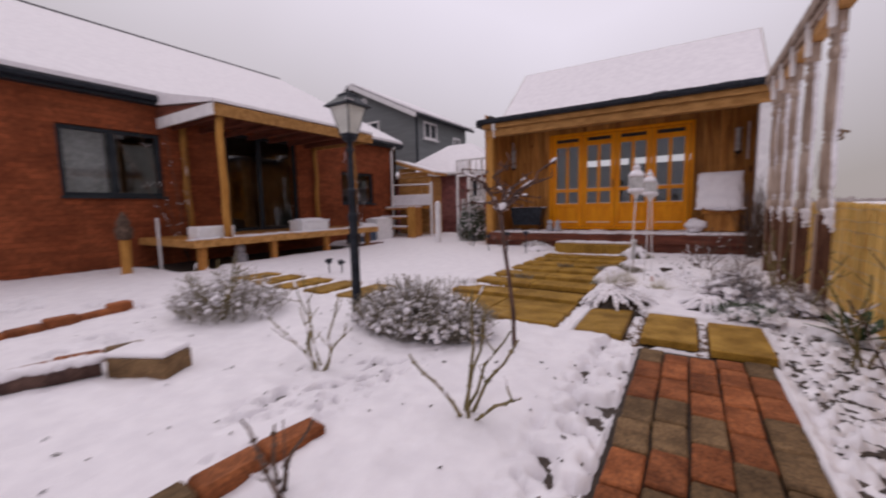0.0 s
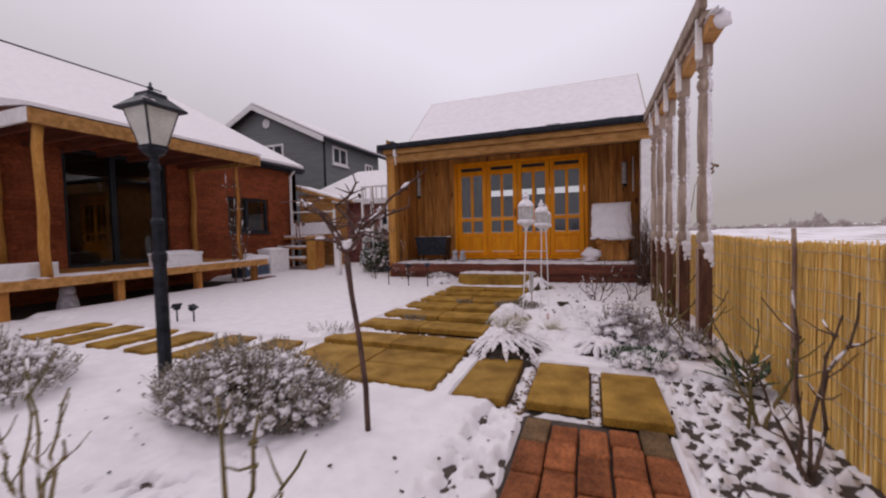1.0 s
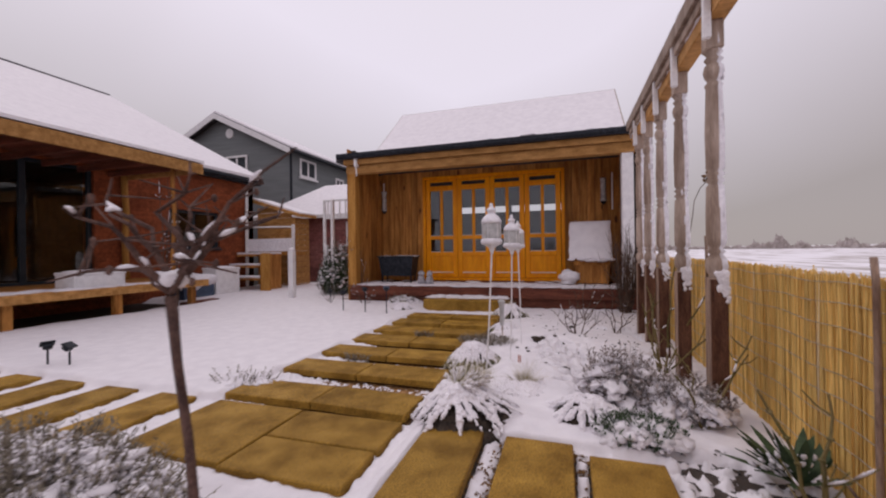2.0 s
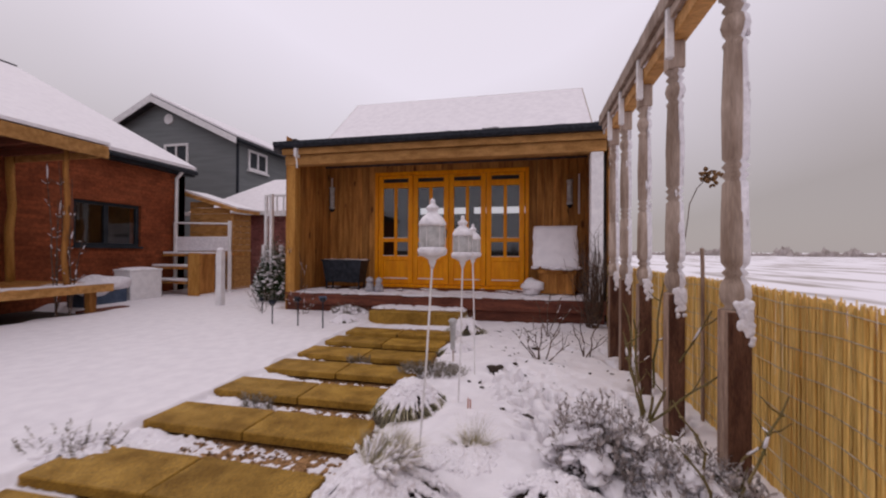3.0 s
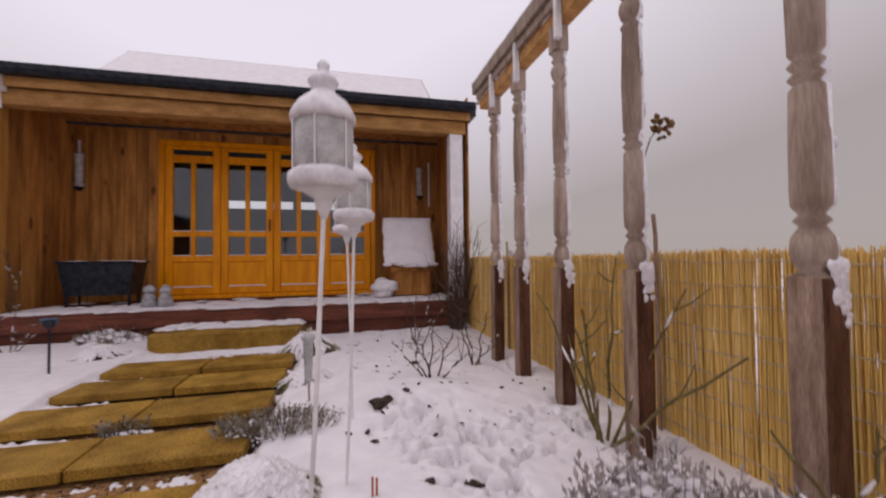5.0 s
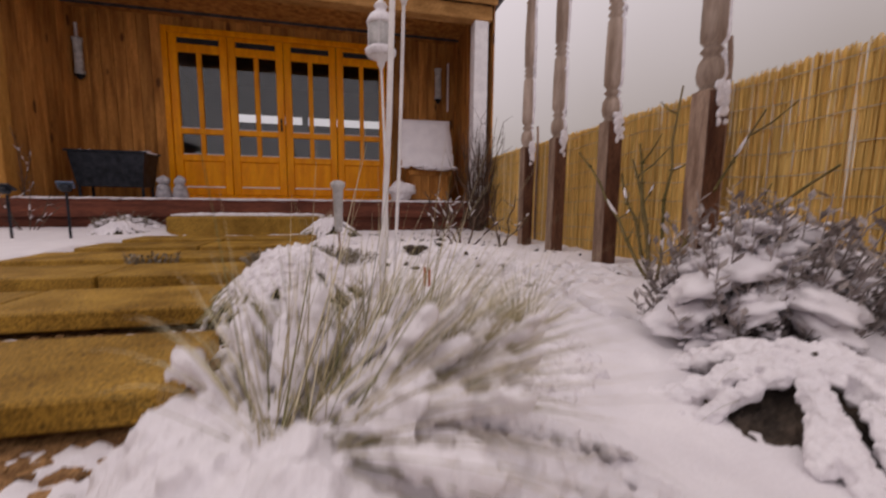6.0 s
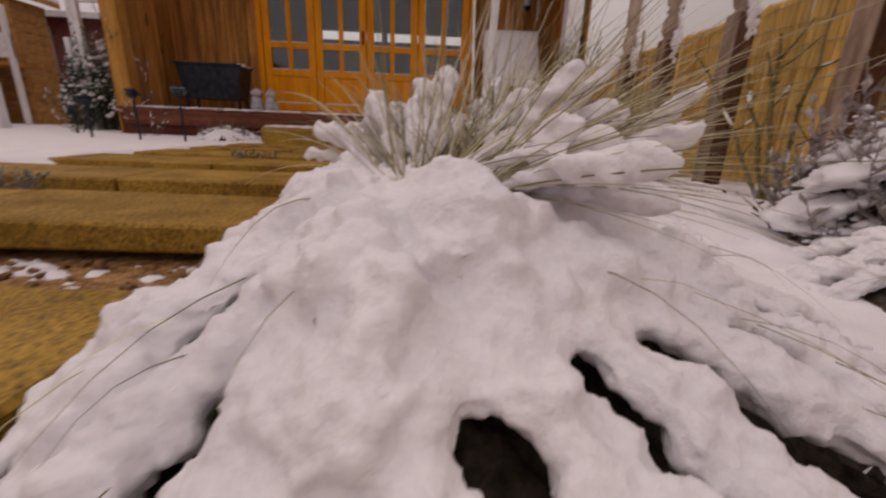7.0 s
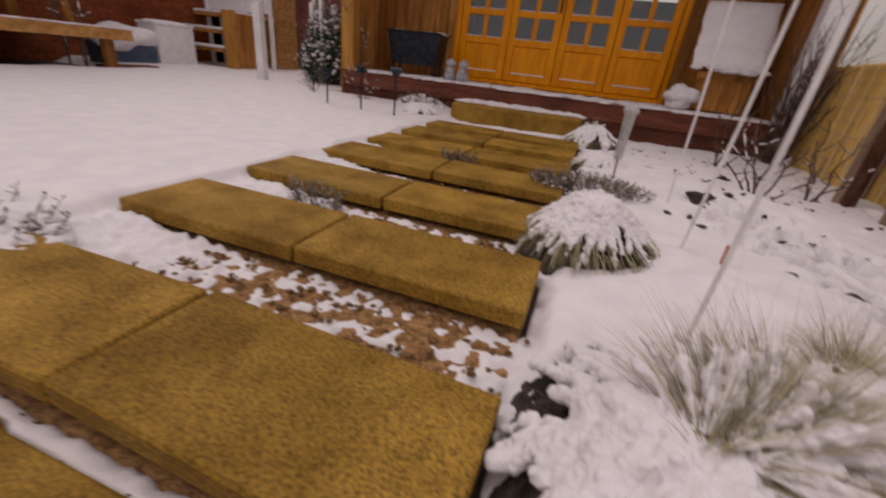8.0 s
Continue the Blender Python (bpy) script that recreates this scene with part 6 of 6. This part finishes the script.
random.seed(52)
rose_bush((-0.165, 3.68, -0.05), [(-0.10, 3.62, 0.50), (-0.33, 3.52, 0.24), (0.09, 3.60, 0.34), (0.13, 3.52, 0.17), (-0.09, 3.72, 0.42), (-0.02, 3.80, 0.30)], GREENSTEM, "bare pruned rose with green-brown stems in snow", r=0.0085, twigs=1, snowy=0.35)
rose_bush((-1.10, 3.72, -0.05), [(-1.30, 3.80, 0.42), (-1.45, 3.62, 0.25), (-0.98, 3.78, 0.36), (-0.86, 3.70, 0.24), (-1.16, 3.66, 0.30), (-1.52, 3.90, 0.38)], GREENSTEM, "bare rose with snow on its thin stems", r=0.007, twigs=2, snowy=0.6)
rose_bush((-0.42, 2.98, -0.05), [(-0.33, 3.05, 0.20), (-0.44, 2.90, 0.24), (-0.52, 3.05, 0.13)], TWIG, "short dark pruned rose stump in snow", r=0.0085, twigs=1, snowy=0.2)
rose_bush((1.36, 5.16, -0.06), [(1.20, 5.22, 0.42), (1.42, 5.30, 0.40), (1.52, 5.10, 0.36), (1.28, 5.05, 0.30)], GREENSTEM, "bare rose against the reed screen", r=0.008, twigs=3, snowy=0.3)
rose_bush((1.40, 4.78, -0.06), [(1.50, 4.70, 0.62), (1.30, 4.62, 0.55), (1.56, 4.92, 0.50), (1.22, 4.84, 0.34)], TWIG, "dark knotty rose against the reed screen", r=0.0075, twigs=4, snowy=0.25)
rose_bush((1.30, 6.06, -0.06), [(1.10, 6.02, 0.30), (1.52, 6.10, 0.42), (1.54, 6.2, 0.30), (1.18, 6.20, 0.34)], GREENSTEM, "bare rose beside the first pergola post", r=0.007, twigs=3, snowy=0.4)
rose_bush((1.30, 6.98, -0.06), [(1.24, 7.05, 0.52), (1.20, 7.10, 0.40), (1.56, 6.80, 0.62), (1.56, 6.55, 0.40), (1.40, 7.02, 0.75), (1.30, 7.6, 0.55), (1.17, 7.0, 0.45)], GREENSTEM, "green-stemmed climbing rose at a pergola post", r=0.0085, twigs=2, snowy=0.25)
rose_bush((0.72, 7.88, 0.0), [(0.58, 7.80, 0.30), (0.88, 7.95, 0.28), (0.75, 7.90, 0.36), (0.48, 7.95, 0.24), (0.95, 7.80, 0.18), (0.66, 8.05, 0.34)], TWIG, "small bare rose standing in the snowy bed", r=0.0065, twigs=3, snowy=0.3)
rose_bush((1.14, 8.28, -0.03), [(1.0, 8.2, 0.30), (1.26, 8.35, 0.34), (1.10, 8.4, 0.40), (1.3, 8.2, 0.2)], TWIG, "small bare rose near the pergola", r=0.0065, twigs=3, snowy=0.3)
rose_bush((0.85, 9.1, -0.04), [(0.70, 9.0, 0.36), (0.98, 9.15, 0.40), (0.86, 9.2, 0.46), (1.08, 9.0, 0.3)], TWIG, "bare thorny shrub in front of the porch", r=0.006, twigs=4, snowy=0.3)
rose_bush((-2.6, 9.65, -0.05), [(-2.75, 9.6, 0.34), (-2.45, 9.7, 0.30), (-2.62, 9.75, 0.42), (-2.3, 9.6, 0.22), (-2.9, 9.8, 0.3)], TWIG, "bare twiggy plant at the edge of the lawn", r=0.005, twigs=4, snowy=0.3)
rose_bush((-3.3, 9.7, -0.05), [(-3.45, 9.6, 0.40), (-3.15, 9.75, 0.34), (-3.3, 9.8, 0.46), (-3.6, 9.7, 0.3)], TWIG, "bare twiggy plant at the edge of the lawn", r=0.005, twigs=4, snowy=0.3)
rose_bush((-2.95, 10.2, 0.20), [(-3.05, 9.95, 1.0), (-2.85, 9.95, 0.9), (-2.75, 10.0, 0.7), (-3.15, 9.95, 1.25)], TWIG, "leafless climber on the porch corner", r=0.005, twigs=5, snowy=0.3)
rose_bush((1.53, 3.80, -0.06), [(1.45, 4.47, 1.25), (1.44, 4.44, 1.40), (1.52, 4.20, 1.10), (1.50, 4.36, 1.52)], TWIG, "tall arching bare rose beside the reed screen", r=0.0055, twigs=2, snowy=0.3)
for x, y in ((-5.62, 8.70), (-5.70, 8.62)):
    rose_bush((x, y, -0.05), [(x + 0.06, y, 1.9), (x - 0.06, y + 0.05, 1.6), (x + 0.15, y + 0.1, 1.2), (x, y - 0.12, 2.1)], TWIG, "bare climber winding up the verandah post", r=0.009, twigs=9, snowy=0.6)
rose_bush((-7.2, 5.95, -0.05), [(-7.15, 5.3, 2.25), (-7.15, 5.7, 2.3), (-7.1, 4.9, 2.2), (-7.2, 6.05, 2.0)], TWIG, "bare climber trained above the window", r=0.010, twigs=12, snowy=0.5)

rose_bush((-2.55, 4.0, -0.05), [(-2.75, 4.1, 0.42), (-2.35, 4.05, 0.40), (-2.55, 4.15, 0.5), (-2.9, 3.9, 0.3), (-2.2, 3.9, 0.28), (-2.65, 3.8, 0.36)], GREENSTEM, "pale upright bare stems rising from a shrub", r=0.009, twigs=4, snowy=0.5)

# multi-stemmed bare shrub at the porch corner
random.seed(54)
sh = thing("bare_shrub", (1.42, 9.75, -0.06), "dense leafless shrub of upright brown twigs", "shrub")
tw = Acc()
for k in range(60):
    a, q = random.uniform(0, 2 * math.pi), random.random()
    tip = (1.42 + 0.36 * q * math.cos(a), 9.70 + 0.30 * q * math.sin(a), random.uniform(0.55, 1.15))
    pts = stem_points((1.42 + 0.05 * math.cos(a), 9.75 + 0.05 * math.sin(a), -0.08), tip, 0.12, 5, k)
    tw.tube(pts, [0.006, 0.005, 0.0045, 0.004, 0.003, 0.002], 4)
    for j in range(4):
        i = random.randint(2, 5)
        d = Vector((random.gauss(0, 0.05), random.gauss(0, 0.05), random.uniform(0.05, 0.18)))
        tw.tube([pts[i], pts[i] + d], [0.0028, 0.0014], 3)
tagged(part("twig", tw, TWIG, sh), kind="stuff")

# young standard tree
random.seed(56)
tree = thing("sapling_tree", (-0.30, 4.54, -0.06), "young standard fruit tree with crooked bare branches and snow", "tree")
trunk = [(-0.300, 4.54, -0.10), (-0.305, 4.54, 0.15), (-0.335, 4.545, 0.38), (-0.365, 4.54, 0.58), (-0.385, 4.54, 0.76)]
part("trunk", Acc().tube(trunk, [0.0135, 0.013, 0.012, 0.012, 0.015], 9), BARK, tree, smooth=True)
tsn = Acc()
fork = Vector((-0.385, 4.54, 0.77))
for k in range(7):
    a = radians(random.uniform(0, 360))
    tsn.blob((fork.x + 0.02 * math.cos(a), fork.y + 0.02 * math.sin(a), fork.z + 0.035), (0.028, 0.026, 0.022), rough=0.35, level=2)
for k, tip in enumerate([(-0.02, 4.48, 1.06), (-0.10, 4.62, 0.97), (-0.55, 4.50, 1.00), (-0.36, 4.58, 1.13), (-0.66, 4.56, 1.05), (-0.58, 4.44, 0.82), (-0.30, 4.76, 1.0), (-0.45, 4.34, 0.98), (-0.16, 4.40, 0.86), (-0.50, 4.72, 1.04)]):
    pts = stem_points(fork, tip, 0.09, 6, k * 3.7)
    br = Acc().tube(pts, [0.0105, 0.009, 0.008, 0.0068, 0.0055, 0.0045, 0.003], 6)
    for j in range(5):
        i = random.randint(2, 6)
        d = Vector((random.gauss(0, 0.06), random.gauss(0, 0.06), random.uniform(-0.03, 0.10)))
        q = [pts[i], pts[i] + d * 0.5, pts[i] + d]
        br.tube(q, [0.004, 0.003, 0.002], 5)
        if random.random() < 0.35:
            br.blob(q[-1], (0.008, 0.008, 0.012), rough=0.4)
    part("branch", br, BARK, tree)
    snow_on(tsn, pts, 0.009, 0.22)
tagged(part("snow_cap", tsn, SNOW, tree, smooth=True), kind="stuff")

# spiky evergreen by the screen
yu = thing("spiky_evergreen", (1.47, 5.58, -0.06), "dark green strap-leaved plant with snow on its leaves", "plant")
random.seed(58)
ysn = Acc()
for k in range(34):
    a, el, ln = random.uniform(0, 2 * math.pi), radians(random.uniform(15, 75)), random.uniform(0.16, 0.28)
    pts, wd = [], []
    for s in range(7):
        t = s / 6
        pts.append(Vector((1.47 + math.cos(a) * math.cos(el) * ln * t, 5.58 + math.sin(a) * math.cos(el) * ln * t, -0.04 + math.sin(el) * ln * t - 0.10 * ln * t * t)))
        wd.append(0.013 * (0.5 + math.sin(math.pi * min(1, 0.12 + 0.88 * t))) * (1 if t < 0.99 else 0.15))
    side = Vector((-math.sin(a), math.cos(a), 0))
    vv, ff = [], []
    for q, w in zip(pts, wd):
        if q.x > 1.58:
            q.x = 1.58
        vv += [q - side * w, q - Vector((0, 0, 0.003)), q + side * w, q + Vector((0, 0, 0.0015))]
    for s in range(6):
        for u in range(4):
            ff.append((s * 4 + u, s * 4 + (u + 1) % 4, s * 4 + 4 + (u + 1) % 4, s * 4 + 4 + u))
    part("leaf", Acc().add(vv, ff), LEAF, yu)
    if random.random() < 0.7:
        snow_on(ysn, pts[1:5], 0.011, 0.8, 0.5)
tagged(part("snow_cap", ysn, SNOW, yu, smooth=True), kind="stuff")

# dried flower head on a thin stem at the pergola
fl = thing("dried_flower", (1.48, 6.95, 1.05), "dried brown flower head on a thin curved stem", "flower")
part("stem", Acc().tube([(1.475, 6.93, 0.98), (1.498, 6.951, 1.10), (1.51, 6.955, 1.20), (1.55, 6.96, 1.29), (1.60, 6.966, 1.345)], 0.0028, 5), TWIG, fl)
fh = Acc()
for k in range(26):
    fh.blob((1.625 + random.gauss(0, 0.022), 6.966 + random.gauss(0, 0.02), 1.355 + random.gauss(0, 0.024)), (0.014, 0.014, 0.010), (random.random() * 3, random.random() * 3, 0), rough=0.5)
part("head", fh, GRAVEL, fl)

# old brick edgings and blocks showing through the snow
random.seed(60)


def edging(name, label, pts, material_pick):
    p = thing(name, pts[0], label, "edging", "brick edgings")
    for (x, y, z), (x2, y2, z2) in zip(pts[:-1], pts[1:]):
        a = math.atan2(y2 - y, x2 - x)
        ln = math.hypot(x2 - x, y2 - y)
        m = Matrix.Translation(((x + x2) / 2, (y + y2) / 2, z)) @ Euler((random.gauss(0, 0.06), random.gauss(0, 0.03), a)).to_matrix().to_4x4()
        part("brick", Acc().box(-ln / 2 + 0.003, ln / 2 - 0.003, -0.052, 0.052, -0.07, 0.035 + random.gauss(0, 0.006), 0.012, m), BRICK_DARK if random.random() < material_pick else BRICK, p)
    return p


edging("brick_edging", "row of old bricks edging the snowy bed", [(-0.66, 2.20, -0.03), (-0.655, 2.42, -0.03), (-0.65, 2.64, -0.03), (-0.645, 2.85, -0.03), (-0.635, 3.07, -0.025), (-0.61, 3.30, 0.0)], 0.35)
edging("brick_edging", "row of old red bricks half under snow", [(-2.50, 2.30, -0.04), (-2.46, 2.52, -0.04), (-2.43, 2.74, -0.035), (-2.40, 2.96, -0.03), (-2.36, 3.18, -0.03), (-2.33, 3.38, -0.02)], 0.25)
edging("brick_edging", "long row of red bricks along a bed", [(-3.38, 2.30, -0.04), (-3.43, 2.53, -0.04), (-3.48, 2.75, -0.035), (-3.53, 2.97, -0.03), (-3.58, 3.19, -0.03), (-3.63, 3.41, -0.03), (-3.68, 3.62, 0.0), (-3.72, 3.80, 0.0)], 0.1)
bk = thing("timber_block", (-1.9, 3.22, -0.05), "weathered timber block topped with snow", "block")
m = Matrix.Translation((-1.90, 3.24, -0.02)) @ Euler((0, 0, radians(27))).to_matrix().to_4x4()
part("block", Acc().box(-0.17, 0.17, -0.10, 0.10, -0.07, 0.075, 0.01, m), BRICK_DARK, bk)
part("snow_cap", Acc().box(-0.175, 0.165, -0.095, 0.10, 0.076, 0.105, 0.014, m), SNOW, bk)
lg = thing("snowy_log", (-2.1, 2.85, -0.05), "old log lying under a ridge of snow", "log")
lp = [(-2.35, 2.35, 0.0), (-2.25, 2.60, 0.0), (-2.17, 2.85, 0.0), (-2.08, 3.08, 0.0)]
part("log", Acc().tube(lp, [0.055, 0.06, 0.058, 0.05], 10), BARK, lg, smooth=True)
ls = Acc()
for i in range(26):
    t = i / 25
    q = Vector(lp[0]).lerp(Vector(lp[3]), t)
    ls.blob((q.x + random.gauss(0, 0.008), q.y, 0.045), (0.055, 0.05, 0.028), rough=0.3, level=2)
tagged(part("snow_cap", ls, SNOW, lg, smooth=True), kind="stuff")

# dead leaves and dark clods pressed into thin snow
random.seed(62)
lf = Acc()


def litter(acc, x, y, z, s):
    a, tilt = random.uniform(0, 6.28), random.gauss(0, 0.35)
    m = Matrix.Translation((x, y, z)) @ Euler((tilt, random.gauss(0, 0.35), a)).to_matrix().to_4x4()
    acc.add([m @ Vector(q) for q in ((-s, 0, 0), (-0.3 * s, 0.5 * s, 0.12 * s), (0.5 * s, 0.42 * s, 0), (s, 0, 0.15 * s), (0.4 * s, -0.5 * s, 0), (-0.4 * s, -0.42 * s, 0.1 * s), (0, 0, 0.2 * s))], [(0, 6, 1), (1, 6, 2), (2, 6, 3), (3, 6, 4), (4, 6, 5), (5, 6, 0), (0, 1, 2, 3, 4, 5)])


for i in range(520):
    x, y = random.uniform(1.04, 1.56), random.uniform(2.2, 5.8)
    litter(lf, x, y, float(snow_height(np.array([x]), np.array([y]))[0]) + 0.002, random.uniform(0.008, 0.022))
for i in range(90):
    x, y = random.uniform(-3.2, 0.3), random.uniform(2.6, 4.6)
    litter(lf, x, y, float(snow_height(np.array([x]), np.array([y]))[0]) + 0.003, random.uniform(0.006, 0.016))
for i in range(110):
    x, y = random.uniform(0.2, 1.5), random.uniform(6.9, 9.8)
    litter(lf, x, y, float(snow_height(np.array([x]), np.array([y]))[0]) + 0.003, random.uniform(0.008, 0.024))
for i in range(60):
    x, y = random.uniform(0.14, 0.35), random.uniform(2.4, 5.0)
    litter(lf, x, y, float(snow_height(np.array([x]), np.array([y]))[0]) + 0.003, random.uniform(0.006, 0.014))
solid("leaf_litter", lf, SOIL, "dark dead leaves scattered on thin snow", "leaves", kind="stuff")
gl = thing("soil_clod", (0.385, 7.47, 0.03), "dark wet clod lying on the snow", "clod")
part("clod", Acc().blob((0.385, 7.47, 0.045), (0.055, 0.035, 0.022), (0, 0, 0.5), rough=0.5, level=3), SOIL, gl, smooth=True)
for x, y, k in ((0.62, 6.74, 0.8), (0.47, 6.76, 0.6), (0.98, 7.22, 0.9), (0.52, 7.60, 0.6), (0.68, 8.3, 0.8)):
    z = float(snow_height(np.array([x]), np.array([y]))[0])
    c = thing("soil_clod", (x, y, z), "dark wet clod lying on the snow", "clod")
    part("clod", Acc().blob((x, y, z + 0.006), (0.040 * k, 0.026 * k, 0.016 * k), (0, 0, x * 9), rough=0.5, level=3), SOIL, c, smooth=True)
pg = thing("clothes_peg", (0.29, 6.72, 0.0), "small red-brown peg standing in the snow", "peg")
part("prong", Acc().box(0.280, 0.287, 6.715, 6.725, -0.04, 0.085, 0.002), TERRA, pg)
part("prong", Acc().box(0.293, 0.300, 6.715, 6.725, -0.04, 0.08, 0.002), TERRA, pg)
# ---- paving: slabs and bricks, piece by piece ----
path_slabs = thing("pavement_slabs", (-1, 6.5, 0), "wet yellow sandstone slabs laid as a garden path", "path", kind="structure")
random.seed(71)
for x0, x1, y0, y1 in SLABS:
    z = 0.0 if (y0 > 5.6 and x0 < -0.15) else -0.026
    m = Matrix.Translation(((x0 + x1) / 2, (y0 + y1) / 2, z)) @ Euler((random.gauss(0, 0.004), random.gauss(0, 0.004), random.gauss(0, 0.008))).to_matrix().to_4x4()
    w, d = (x1 - x0) / 2 - 0.002, (y1 - y0) / 2 - 0.002
    part("slab", Acc().box(-w, w, -d, d, -0.048, 0.0, 0.005, m), STONE, path_slabs)
random.seed(73)
brick_path = thing("pavement_bricks", (0.68, 3.2, -0.06), "path of worn red and grey bricks cleared of snow", "path", kind="structure")
for c in range(5):
    y = 4.955 - random.uniform(0, 0.12)
    first = True
    while y > 1.0:
        ln = random.uniform(0.208, 0.236)
        if first and c % 2:
            ln *= 0.62
        first = False
        xc, yc = 0.427 + c * 0.124 + random.gauss(0, 0.002), y - ln / 2
        m = Matrix.Translation((xc, yc, -0.058 + random.gauss(0, 0.003))) @ Euler((random.gauss(0, 0.012), random.gauss(0, 0.014), random.gauss(0, 0.02))).to_matrix().to_4x4()
        part("brick", Acc().box(-0.0575, 0.0575, -ln / 2 + 0.003, ln / 2 - 0.003, -0.06, 0.0, 0.007, m), BRICK_DARK if random.random() < 0.33 else BRICK, brick_path)
        y -= ln + random.uniform(0.002, 0.006)
random.seed(75)
ga = Acc()
for i in range(2600):
    x, y = random.uniform(-1.42, -0.17), random.uniform(5.64, 9.0)
    if any(b - 0.29 - 0.005 < y < b + 0.005 for b in ROWS_BACK):
        continue
    r = random.uniform(0.005, 0.012)
    ga.blob((x, y, -0.058 + random.uniform(-0.008, 0.004)), (r, r * random.uniform(0.6, 1), r * 0.6), (0, 0, random.uniform(0, 3)), rough=0.4)
for i in range(500):
    x, y = random.choice([random.uniform(0.24, 0.35), random.uniform(0.65, 0.72), random.uniform(-0.19, -0.06)]), random.uniform(4.95, 5.7)
    r = random.uniform(0.004, 0.010)
    ga.blob((x, y, -0.072), (r, r * 0.8, r * 0.6), (0, 0, random.uniform(0, 3)), rough=0.4)
solid("gravel", ga, GRAVEL, "loose brown gravel between the paving slabs", "gravel", kind="stuff")
solid("gravel_bed", Acc().box(-1.44, -0.20, 5.63, 9.3, -0.10, -0.068, 0.002), GRAVEL, "bed of brown grit under the slabs", "gravel", kind="stuff")
